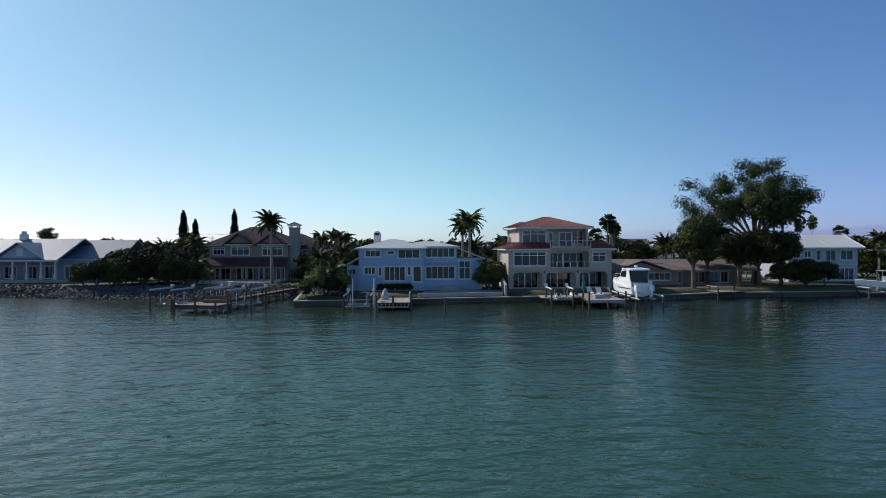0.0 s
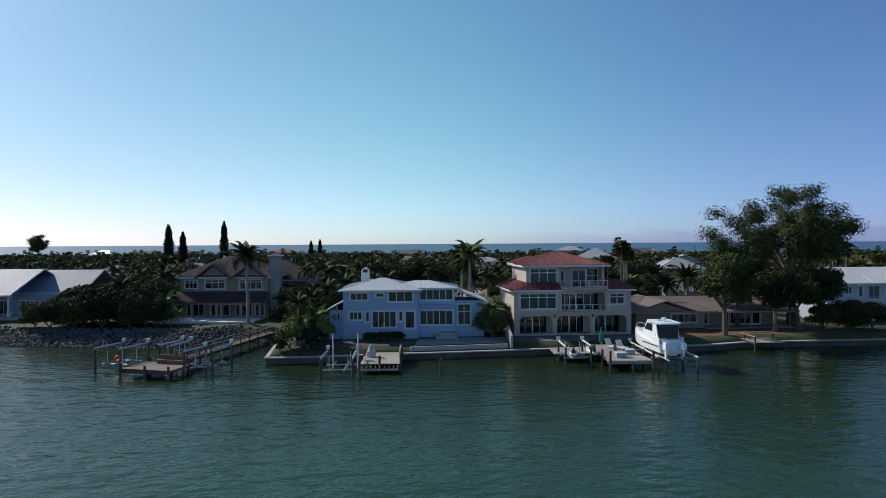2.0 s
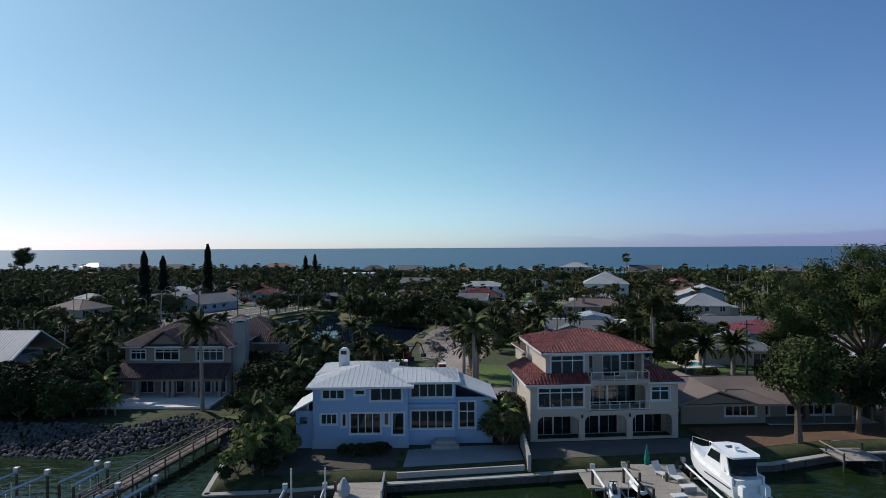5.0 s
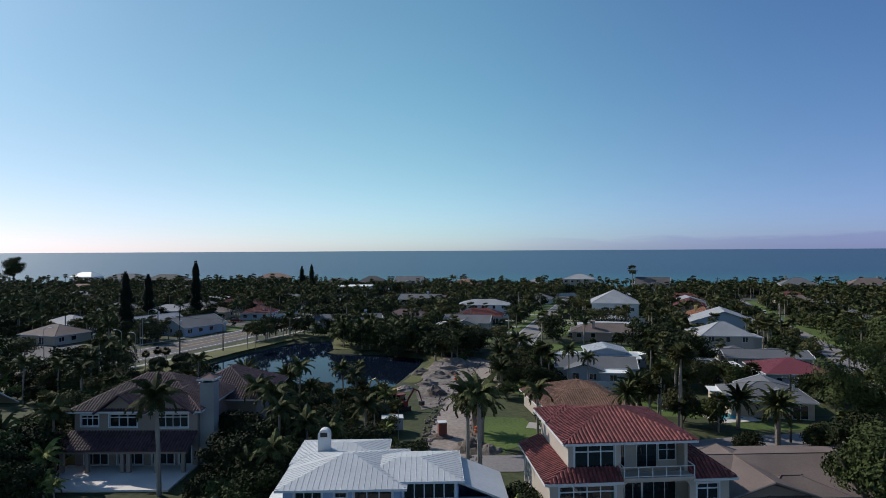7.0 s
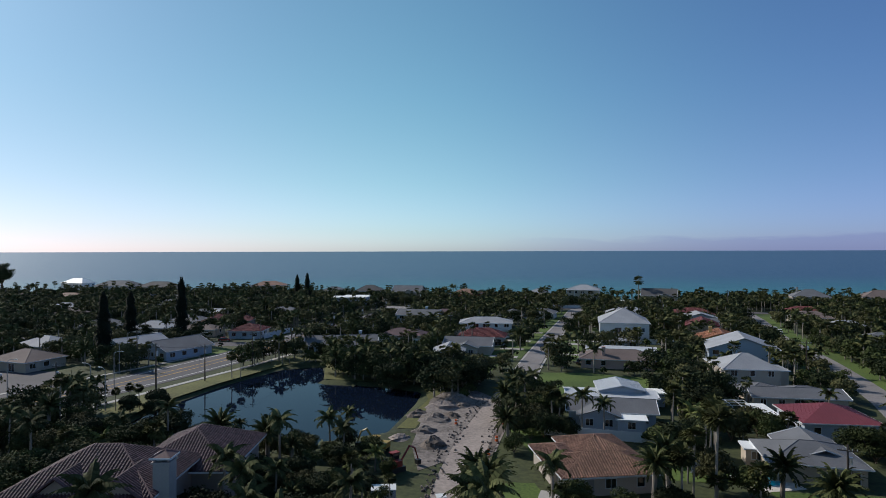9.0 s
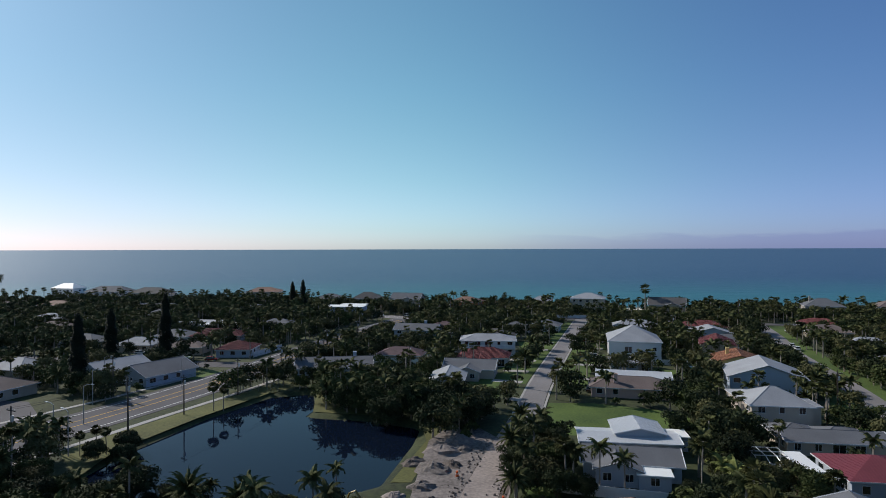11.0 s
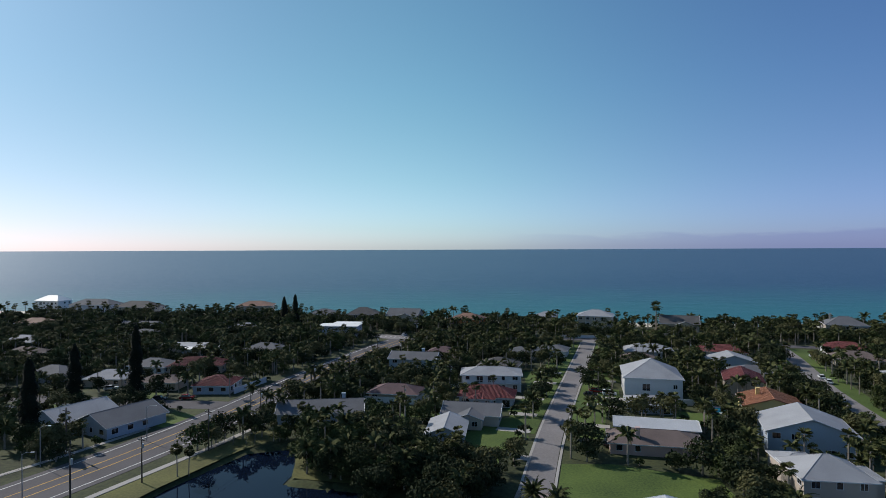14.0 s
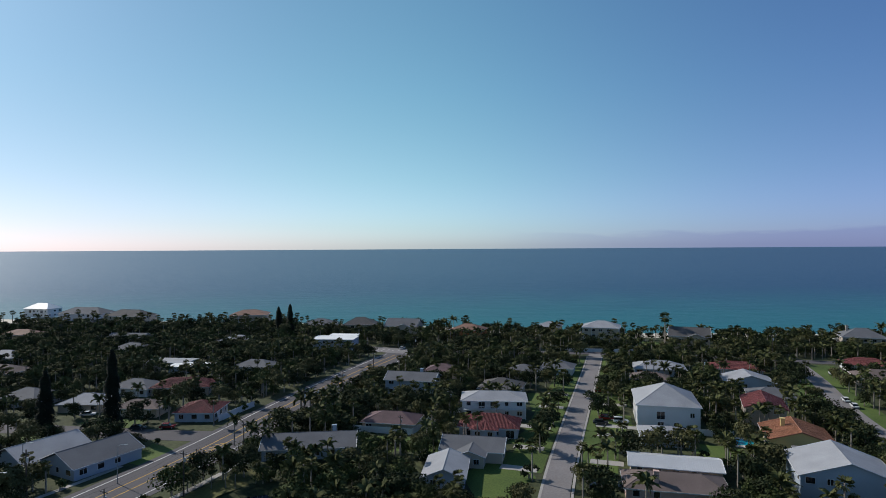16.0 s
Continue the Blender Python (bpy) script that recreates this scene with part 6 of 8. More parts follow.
def right_house():
    h = thing("house", "pale blue-white two-storey house with ribbed metal gable roofs", "house", pose(63.0, 110, LAND, 0, 0, 2), "houses on the bay")
    holes = [(1.0, 4.4, 2.2, 5.8), (3.0, 4.5, 4.2, 5.7), (5.3, 4.0, 6.0, 5.8), (1.2, 0.3, 2.6, 2.5), (3.0, 0.3, 6.2, 2.5)]
    part("front_wall", panel(Geo(), 0, 7, 0, 6.3, holes), PALEGREY, h)
    for q, c in zip(holes, (2, 2, 1, 2, 3)):
        glazed(h, q, 0, c)
    holes = [(7.6, 3.6, 9.4, 5.8), (10.4, 4.0, 12.6, 5.8), (7.6, 0.3, 9.6, 2.5), (10.2, 0.3, 12.8, 2.5)]
    part("front_wall", panel(Geo(), 7, 13.5, 0, 6.3, holes, 0.8), PALEGREY, h)
    for q, c in zip(holes, (2, 2, 2, 3)):
        glazed(h, q, 0.8, c)
    part("moulding", Geo().box(-0.05, -0.08, 2.85, 7, 0, 3.1), WHITE, h)
    for x in (0, 13.2):
        part("side_wall", Geo().box(x, 0.3 if x == 0 else 1.1, 0, x + 0.3, 11, 6.3), PALEGREY, h)
    part("back_wall", Geo().box(0.3, 10.7, 0, 13.2, 11, 6.3), PALEGREY, h)
    railing(h, 7.2, 13.4, 0.6, 3.0, 1.0, 5, WHITE)
    add_roof(h, "gable_x", 13.6, 10.5, 2.4, 0.6, 6.3, METAL, "seam", (6.8, 5.6))
    add_roof(h, "gable_x", 6.5, 5, 1.3, 0.5, 6.32, METAL, "seam", (3.6, 2.2))
    gable_wall(h, "gable_x", 13.6, 10.5, 2.1, 6.28, PALEGREY, (6.8, 5.6))


for build in (red_house, blue_house, left_house, porch_house, ranch_house, right_house):
    build()
tile_house = house("white stucco house with brown barrel-tile hip roofs", (17.4, 136.0), (30.2, 137.6), 8.0, 2.8, "hip", 1.9, CREAM, BROWNTILE, "tile", 0.7, None, None, False, ((2.2, 8.0, 9.0, 9.5, "hip"), (-4.6, 4.5, 5, 10, "hip")), 3)
part("garage_door", Geo().box(-5.9, -4.06, 0.1, -2.4, -4.0, 2.3), mat("grey_door", (0.25, 0.24, 0.23), 0.6, 0.15), tile_house)

# ---- seawall, rock bank, docks ----
def seawall():
    line = [(-22.4, 95.5), (-20.7, 84.15), (-15, 84.75), (-4.6, 86.45), (9.7, 88.65), (15, 89.55), (34.3, 91.25), (42.7, 94.15), (55, 94.85), (75, 96.4), (120, 100.3), (300, 115.9)]
    for (ax, ay), (bx, by) in zip(line, line[1:]):
        a, b = Vector((ax, ay)), Vector((bx, by))
        d = (b - a).normalized()
        m = Matrix.Translation((ax, ay, 0)) @ Matrix.Rotation(math.atan2(d.y, d.x), 4, "Z")
        ln = (b - a).length
        w = tagged(part("seawall", Geo().box(0, -0.12, -1.5, ln, 0.35, 0.72, m), SEAWALL), "dark stained concrete seawall with a pale cap", "seawall", kind="structure")
        part("cap", Geo().box(-0.1, -0.28, 0.72, ln + 0.1, 0.4, 0.84, m), CONCRETE, w)
        for k in range(int(ln / 3)):
            x = 1.5 + 3 * k
            part("buttress", Geo().box(x - 0.14, -0.24, -1.5, x + 0.14, -0.121, 0.64, m), SEAWALL, w)


seawall()


def stone_mesh(seed):
    rng = random.Random(seed)
    bm = bmesh.new()
    bmesh.ops.create_icosphere(bm, subdivisions=1, radius=0.5)
    for v in bm.verts:
        v.co = Vector((v.co.x * rng.uniform(0.7, 1.3), v.co.y * rng.uniform(0.7, 1.2), v.co.z * rng.uniform(0.55, 0.95)))
    me = bpy.data.meshes.new("stone")
    bm.to_mesh(me)
    bm.free()
    me.materials.append(STONE)
    return me


STONES = [stone_mesh(s) for s in range(5)]
bank = thing("rock_bank", "bank of loose grey riprap boulders above the water", "riprap", pose(-40, 100, 0), "", "structure")
rk, rest = random.Random(3), []
for k in range(3200):
    x = rk.uniform(-105, -23.2) if k > 1500 else rk.uniform(-66, -23.2)
    t = rk.random()
    y = float(shore(x)) - 0.8 + t * 7.0
    z = max(-0.1, -0.25 + t * 1.9)
    if x > -31 and t > 0.8:
        continue
    s = rk.uniform(0.3, 0.75)
    m = pose(x + 40, y - 100, z + 0.1, rk.uniform(0, 360), rk.uniform(0, 360), rk.uniform(0, 360)) @ Matrix.Scale(s, 4)
    if k < 290:
        part("stone", STONES[k % 5], STONE, bank, m=m)
    else:
        rest.append((STONES[k % 5], m))
g = Geo()
for me, m in rest:
    g.add([m @ v.co for v in me.vertices], [tuple(p.vertices) for p in me.polygons])
part("stones", g, STONE, bank, kind="stuff")


def pile(parent, x, y, top, r=0.14, bottom=-1.2, material=None, name="piling"):
    return part(name, Geo().tube([(x, y, bottom), (x, y, top * 0.5), (x, y, top)], [r * 1.05, r, r * 0.95], 8), material or PILEWOOD, parent)


def deck(parent, x0, y0, x1, y1, z, m=None, along="x", gap=0.3, wood=None):
    """A plank deck on joists: one plank a piece."""
    n = max(1, int((y1 - y0 if along == "x" else x1 - x0) / gap))
    for k in range(n):
        if along == "x":
            a, b = y0 + (y1 - y0) * k / n, y0 + (y1 - y0) * (k + 0.92) / n
            part("plank", Geo().box(x0, a, z - 0.05, x1, b, z, m), wood or WOOD, parent)
        else:
            a, b = x0 + (x1 - x0) * k / n, x0 + (x1 - x0) * (k + 0.92) / n
            part("plank", Geo().box(a, y0, z - 0.05, b, y1, z, m), wood or WOOD, parent)
    for e in (0.06, 0.5, 0.94):
        if along == "x":
            c = x0 + (x1 - x0) * e
            part("joist", Geo().box(c - 0.08, y0, z - 0.32, c + 0.08, y1, z - 0.052, m), PILEWOOD, parent)
        else:
            c = y0 + (y1 - y0) * e
            part("joist", Geo().box(x0, c - 0.08, z - 0.32, x1, c + 0.08, z - 0.052, m), PILEWOOD, parent)


def lift(label, piles, beam_z, cradle_z, posts=4):
    """A boat lift: piles, two top beams, a low cradle and guide posts."""
    l = thing("boat_lift", label, "boat lift", None, "boat lifts")
    for x, y in piles:
        pile(l, x, y, beam_z, 0.13)
    (ax, ay), (bx, by), (cx, cy), (dx, dy) = piles
    for p, q in (((ax, ay), (bx, by)), ((cx, cy), (dx, dy))):
        bm_ = part("top_beam", Geo().tube([(p[0], p[1], beam_z + 0.12), (q[0], q[1], beam_z + 0.12)], [0.13, 0.13], 4), ALU, l)
        part("motor", Geo().box(q[0] - 0.2, q[1] - 0.2, beam_z + 0.22, q[0] + 0.2, q[1] + 0.2, beam_z + 0.6), ALU, bm_)
    for t in (0.25, 0.75):
        a = Vector((ax, ay, cradle_z)).lerp(Vector((bx, by, cradle_z)), t)
        b = Vector((cx, cy, cradle_z)).lerp(Vector((dx, dy, cradle_z)), t)
        part("cradle_beam", Geo().tube([a, b], [0.11, 0.11], 4), ALU, l)
        for e in (0.2, 0.8):
            p = a.lerp(b, e)
            part("guide_post", Geo().tube([p, p + Vector((0, 0, 1.5))], [0.04, 0.04], 6), WHITE, l)
    for e in (0.28, 0.72):
        a = Vector((ax, ay, cradle_z + 0.13)).lerp(Vector((cx, cy, cradle_z + 0.13)), e)
        b = Vector((bx, by, cradle_z + 0.13)).lerp(Vector((dx, dy, cradle_z + 0.13)), e)
        part("bunk", Geo().tube([a, b], [0.1, 0.1], 4), WOOD, l)
    return l


def deck_along(parent, ln, half, z, m, gap=0.35):
    n = int(ln / gap)
    for k in range(n):
        part("plank", Geo().box(ln * k / n, -half, z - 0.05, ln * (k + 0.9) / n, half, z, m), OLDWOOD, parent)
    for s in (-half * 0.8, half * 0.8):
        part("stringer", Geo().box(0, s - 0.07, z - 0.35, ln, s + 0.07, z - 0.052, m), PILEWOOD, parent)


def left_dock():
    d = thing("dock", "weathered wooden dock with a long railed walkway to the bank", "dock", None, "docks")
    m = pose(-34.6, 77.3, 0, 0, 0, -14)
    deck(d, 0, 0, 6.2, 4.2, 1.0, m, "x", wood=OLDWOOD)
    part("fascia_board", Geo().box(-0.05, -0.08, 0.55, 6.25, -0.01, 1.02, m), PILEWOOD, d)
    for x, y, t in ((-35.7, 79.3, 1.6), (-34.4, 77.0, 1.7), (-31.4, 76.2, 1.5), (-28.6, 75.6, 1.5), (-28.0, 79.4, 1.7), (-33.4, 81.6, 1.6)):
        pile(d, x, y, t)
    a, b = Vector((-29.6, 80.6)), Vector((-25.4, 103.0))
    dr = (b - a).normalized()
    mw = Matrix.Translation((a.x, a.y, 0)) @ Matrix.Rotation(math.atan2(dr.y, dr.x), 4, "Z")
    ln = (b - a).length
    deck_along(d, ln, 0.7, 1.25, mw)
    for s in (-0.68, 0.68):
        part("handrail", Geo().box(0, s - 0.05, 2.15, ln, s + 0.05, 2.22, mw), OLDWOOD, d)
        part("midrail", Geo().box(0, s - 0.03, 1.65, ln, s + 0.03, 1.75, mw), OLDWOOD, d)
        for k in range(10):
            x = ln * (k + 0.2) / 9.6
            q = mw @ Vector((x, s, 0))
            pile(d, q.x, q.y, 2.2, 0.08)
    bench = part("bench", Geo().box(2.0, 3.2, 1.0, 5.6, 3.7, 1.45, m).box(2.0, 3.65, 1.45, 5.6, 3.75, 1.95, m), mat("brown_bench_wood", (0.16, 0.09, 0.06), 0.8, 0.3), d)
    lift("aluminium boat lift with white guide posts on dark piles", ((-39.0, 80.2), (-38.0, 84.6), (-35.9, 79.6), (-34.8, 84.0)), 2.6, 0.75)
    lift("aluminium boat lift beside the wooden dock", ((-32.6, 82.2), (-31.6, 86.2), (-31.0, 81.6), (-30.4, 85.8)), 2.6, 0.75)
    lift("aluminium boat lift with a long bunk over the water", ((-27.7, 77.4), (-26.6, 80.6), (-25.0, 78.4), (-24.2, 82.2)), 2.7, 0.8)
    b = thing("life_ring", "orange life ring hanging on a pile", "life ring", pose(-35.9, 79.15, 1.75, 90))
    bm = bmesh.new()
    ring = [(0.28 + 0.07 * math.cos(t), 0.07 * math.sin(t)) for t in [2 * math.pi * k / 6 for k in range(6)]]
    vs = [[bm.verts.new((r * math.cos(a_), r * math.sin(a_), z)) for r, z in ring] for a_ in [2 * math.pi * k / 16 for k in range(16)]]
    for i in range(16):
        for k in range(6):
            bm.faces.new((vs[i][k], vs[(i + 1) % 16][k], vs[(i + 1) % 16][(k + 1) % 6], vs[i][(k + 1) % 6]))
    me = bpy.data.meshes.new("ring")
    bm.to_mesh(me)
    part("ring", me, mat("orange_plastic", (0.7, 0.12, 0.02), 0.5, 0.1), b)


def blue_dock():
    d = thing("dock", "small pale wooden dock before the seawall", "dock", None, "docks")
    m = pose(-8.8, 79.2, 0, 0, 0, 2)
    deck(d, 0, 0, 4.4, 7.2, 0.95, m, "x", 0.28)
    for x, y, t in ((-8.5, 76.5, 2.1), (-6.6, 79.0, 1.9), (-4.25, 79.3, 2.2), (-4.5, 84.5, 1.9), (-9.0, 84.5, 1.8)):
        pile(d, x, y, t)
    part("low_step", Geo().box(0.1, -1.0, 0.35, 4.3, -0.1, 0.45, m), WOOD, d)
    for k in range(9):
        part("stile", Geo().box(0.2 + 0.5 * k, -0.9, 0.45, 0.28 + 0.5 * k, -0.3, 0.8, m), WOOD, d)
    part("gangway", Geo().box(4.2, 3.2, 0.95, 4.35, 7.4, 1.75, m).box(4.2, 3.0, 1.75, 4.38, 7.5, 1.82, m), ALU, d)
    cover = thing("covered_machine", "pale tarpaulin-wrapped machine standing on the dock", "machine", pose(-8.1, 83.6, 0.95))
    part("cover", Geo().tube([(0, 0, 0), (0.05, 0, 0.6), (0.0, 0.1, 1.1), (0.05, 0, 1.5)], [0.5, 0.55, 0.35, 0.12], 9), mat("grey_tarp", (0.35, 0.37, 0.4), 0.7, 0.2), cover)
    l = lift("boat lift with tall white poles and a low cradle", ((-12.6, 76.3), (-12.9, 82.0), (-9.2, 76.5), (-9.5, 82.2)), 2.0, 0.6)
    for x, y in ((-12.3, 81.8), (-9.4, 81.9)):
        part("tall_pole", Geo().tube([(x, y, -0.5), (x, y, 4.0)], [0.09, 0.07], 7), WHITE, l)
    p = thing("mooring_pile", "lone dark wooden mooring pile in the water", "pile", None)
    pile(p, 0.25, 79.1, 1.5, 0.15)
    for nm, x0, x1 in (("low_wall", -3.2, 9.3),):
        w = thing("low_wall", "low pale concrete wall along the seawall", "wall", pose(0, 0, 0, 0, 0, 8.8))
        part("wall", Geo().box(9.8, 86.95, 0.6, 22.4, 87.2, 1.45), CONCRETE, w)
    st = thing("side_stair_wall", "pale sloping concrete garden wall between two yards", "wall", pose(9.3, 90, LAND, 0, 0, 90))
    part("wall", Geo().slab([(-0.8, -0.15, 1.2), (5.5, -0.15, 2.2), (5.5, 0.15, 2.2), (-0.8, 0.15, 1.2)], 2.2), CONCRETE, st)


def red_dock():
    d = thing("dock", "large grey wooden dock with dark piles and a boat slip", "dock", None, "docks")
    deck(d, 19.0, 79.6, 24.0, 90.5, 1.1, None, "x", 0.3)
    for x in (19.1, 21.6, 23.9):
        for y, t in ((78.9, 2.3 if x != 21.6 else 1.05), (82.3, 1.9), (86.0, 1.9), (89.4, 1.8)):
            pile(d, x, y, t)
    part("fascia_board", Geo().box(18.95, 79.5, 0.7, 24.05, 79.58, 1.1), WOOD, d)
    lift("jet-ski lift with white beams on dark piles", ((14.6, 81.2), (14.6, 85.6), (17.6, 81.6), (17.6, 86.0)), 2.3, 0.9)
    part("side_deck", Geo().box(14.0, 84.8, 0.85, 19.0, 88.6, 1.0), WOOD, d)
    u = thing("parasol", "closed dark green patio parasol on a pole", "parasol", pose(20.6, 88.5, 1.1))
    part("pole", Geo().tube([(0, 0, 0), (0, 0, 2.6)], [0.03, 0.03], 6), ALU, u)
    part("canopy", Geo().tube([(0, 0, 0.7), (0, 0, 1.2), (0, 0, 2.5)], [0.25, 0.3, 0.05], 8), mat("green_canvas", (0.01, 0.16, 0.13), 0.8, 0.2), u)
    for k, (x, y, a) in enumerate(((21.6, 87.3, 20), (22.6, 86.2, 15))):
        c = thing("deck_chair", "white reclining deck chair on the dock", "chair", pose(x, y, 1.1, 0, 0, a), "deck chairs")
        part("seat", Geo().box(-0.4, -0.7, 0.3, 0.4, 0.5, 0.42), WHITE, c)
        part("backrest", Geo().slab([(-0.4, 0.45, 0.42), (0.4, 0.45, 0.42), (0.4, 1.0, 1.15), (-0.4, 1.0, 1.15)], 0.1), WHITE, c)
        for lx in (-0.36, 0.36):
            for ly in (-0.6, 0.42):
                part("leg", Geo().box(lx - 0.03, ly - 0.03, 0, lx + 0.03, ly + 0.03, 0.3), WHITE, c)
    for x, y, nm in ((21.0, 81.5, "cooler"), (22.6, 83.5, "storage_box")):
        b = thing(nm, "grey plastic storage box on the dock", "box", pose(x, y, 1.1, 0, 0, 8))
        part("body", Geo().box(-0.6, -0.35, 0, 0.6, 0.35, 0.5), mat("grey_plastic", (0.3, 0.31, 0.33), 0.5, 0.15), b)
        part("lid", Geo().box(-0.63, -0.38, 0.5, 0.63, 0.38, 0.6), WHITE, b)
    for x, y, a in ((15.9, 83.2, 80), (18.2, 84.0, 95)):
        j = thing("jet_ski", "small grey and white jet ski on a lift", "jet ski", pose(x, y, 1.15, 0, 0, a), "jet skis")
        g = Geo()
        sec = [(-1.4, 0.42, 0.35), (-0.6, 0.5, 0.4), (0.4, 0.5, 0.5), (1.1, 0.3, 0.55), (1.5, 0.03, 0.6)]
        pts = []
        for x_, hw, hz in sec:
            pts += [(x_, -hw, hz * 0.6), (x_, -hw * 0.6, hz), (x_, hw * 0.6, hz), (x_, hw, hz * 0.6), (x_, 0, 0 if x_ < 1.4 else 0.4)]
        f = [tuple(range(5)), tuple(range(20, 25))[::-1]] + [(i * 5 + k, i * 5 + (k + 1) % 5, (i + 1) * 5 + (k + 1) % 5, (i + 1) * 5 + k) for i in range(4) for k in range(5)]
        part("hull", g.add(pts, f), GEL, j)
        part("seat", Geo().box(-1.2, -0.18, 0.38, 0.2, 0.18, 0.75), BLACK, j)
        part("handlebar", Geo().box(0.35, -0.35, 0.85, 0.42, 0.35, 0.92).box(0.3, -0.06, 0.5, 0.5, 0.06, 0.86), BLACK, j)
    # boat slip lift
    lift("heavy boat lift on dark piles beside the dock", ((24.4, 78.7), (24.5, 89.5), (28.6, 78.3), (28.7, 89.2)), 1.5, 1.05)
    for x, y in ((28.2, 81.5), (26.5, 79.2), (25.4, 79.2)):
        pile(d, x, y, 1.0, 0.15)


def hull_mesh(ln, beam, keel, sheer_stern, sheer_bow, n=14):
    """A planing hull from stern (y=0) to bow (y=ln): keel, chine, sheer and a closed deck."""
    g, pts = Geo(), []
    for i in range(n + 1):
        t = i / n
        hw = beam / 2 * (1 - max(0, (t - 0.45) / 0.55) ** 2.2) + 0.02
        sh = sheer_stern + (sheer_bow - sheer_stern) * t ** 1.6
        kz = keel + (sh - keel) * max(0, (t - 0.72) / 0.28) ** 2 * 0.9
        cz = keel + 0.42 + (sh - keel) * 0.35 * t ** 3
        y = ln * t * (1 + 0.0)
        pts += [(-hw, y, sh), (-hw * 0.9, y, cz), (0, y, kz), (hw * 0.9, y, cz), (hw, y, sh), (hw * 0.45, y, sh + 0.06), (-hw * 0.45, y, sh + 0.06)]
    f = [tuple(range(7)), tuple(range(7 * n, 7 * n + 7))[::-1]]
    f += [(i * 7 + k, i * 7 + (k + 1) % 7, (i + 1) * 7 + (k + 1) % 7, (i + 1) * 7 + k) for i in range(n) for k in range(7)]
    return g.add(pts, f)


def cruiser():
    b = thing("motor_cruiser", "large white motor cruiser with hardtop and twin outboards on a lift", "boat", pose(26.6, 80.6, 1.35, 0, 0, 6) @ Matrix.Scale(0.88, 4), "boats")
    part("hull", hull_mesh(11.0, 3.5, 0.0, 1.55, 2.35), GEL, b, smooth=False)
    part("cabin", Geo().slab([(-1.45, 1.6, 2.35), (1.45, 1.6, 2.35), (1.45, 6.2, 2.45), (0.9, 8.6, 2.6), (-0.9, 8.6, 2.6), (-1.45, 6.2, 2.45)], 0.85), GEL, b)
    for s in (-1, 1):
        sd = [(s * 1.42, 1.9, 2.3), (s * 1.42, 5.6, 2.4), (s * 1.25, 4.6, 4.1), (s * 1.3, 2.0, 4.1)]
        part("cabin_side", Geo().add(sd + [(x - s * 0.06, y, z) for x, y, z in sd], [(0, 1, 2, 3), (7, 6, 5, 4), (0, 4, 5, 1), (1, 5, 6, 2), (2, 6, 7, 3), (3, 7, 4, 0)]), GEL, b)
        wd = [(s * 1.44, 2.8, 2.95), (s * 1.44, 5.0, 2.95), (s * 1.3, 4.5, 3.85), (s * 1.33, 2.8, 3.85)]
        part("side_window", Geo().add(wd + [(x - s * 0.03, y, z) for x, y, z in wd], [(0, 1, 2, 3), (7, 6, 5, 4), (0, 4, 5, 1), (1, 5, 6, 2), (2, 6, 7, 3), (3, 7, 4, 0)]), GLASS, b)
        part("hull_stripe", Geo().box(s * 1.76 - 0.01, 0.3, 1.2, s * 1.76 + 0.01, 5.0, 1.32), BLACK, b)
    ws = [(-1.4, 5.6, 2.45), (1.4, 5.6, 2.45), (1.2, 4.5, 4.05), (-1.2, 4.5, 4.05)]
    part("windscreen", Geo().add(ws + [(x, y - 0.05, z) for x, y, z in ws], [(0, 1, 2, 3), (7, 6, 5, 4), (0, 4, 5, 1), (1, 5, 6, 2), (2, 6, 7, 3), (3, 7, 4, 0)]), GLASS, b)
    part("cockpit_enclosure", Geo().box(-1.32, 0.95, 2.2, 1.32, 1.0, 4.02), GLASS, b, "dark clear-vinyl cockpit enclosure")
    for x in (-1.42, 1.42):
        arch = [(x - 0.06, 0.7, 1.6), (x + 0.06, 0.7, 1.6), (x + 0.06, 1.5, 4.15), (x - 0.06, 1.5, 4.15), (x - 0.06, 1.2, 1.6), (x + 0.06, 1.2, 1.6), (x + 0.06, 2.3, 4.15), (x - 0.06, 2.3, 4.15)]
        part("arch", Geo().add(arch, [(0, 1, 2, 3), (7, 6, 5, 4), (0, 3, 7, 4), (1, 5, 6, 2), (3, 2, 6, 7), (0, 4, 5, 1)]), GEL, b)
    part("cockpit_side", Geo().box(-1.7, 0.2, 1.5, -1.5, 2.2, 2.35), GEL, b)
    part("cockpit_side", Geo().box(1.5, 0.2, 1.5, 1.7, 2.2, 2.35), GEL, b)
    top = part("hardtop", Geo().slab([(-1.35, 0.45, 4.2), (1.35, 0.45, 4.2), (1.6, 0.8, 4.24), (1.55, 4.0, 4.34), (0.9, 5.1, 4.22), (-0.9, 5.1, 4.22), (-1.55, 4.0, 4.34), (-1.6, 0.8, 4.24)], 0.18), GEL, b)
    part("hatch", Geo().box(-0.35, 3.0, 4.3, 0.35, 3.6, 4.34), GLASS, top)
    part("radar", Geo().tube([(0, 2.2, 4.25), (0, 2.2, 4.5), (0, 2.2, 4.52), (0, 2.2, 4.75)], [0.12, 0.12, 0.32, 0.3], 12), GEL, top)
    part("transom_seat", Geo().box(-1.3, 0.1, 1.5, 1.3, 1.0, 2.1), GEL, b)
    part("swim_platform", Geo().box(-0.75, -0.9, 0.75, 0.75, 0.0, 0.92), GEL, b)
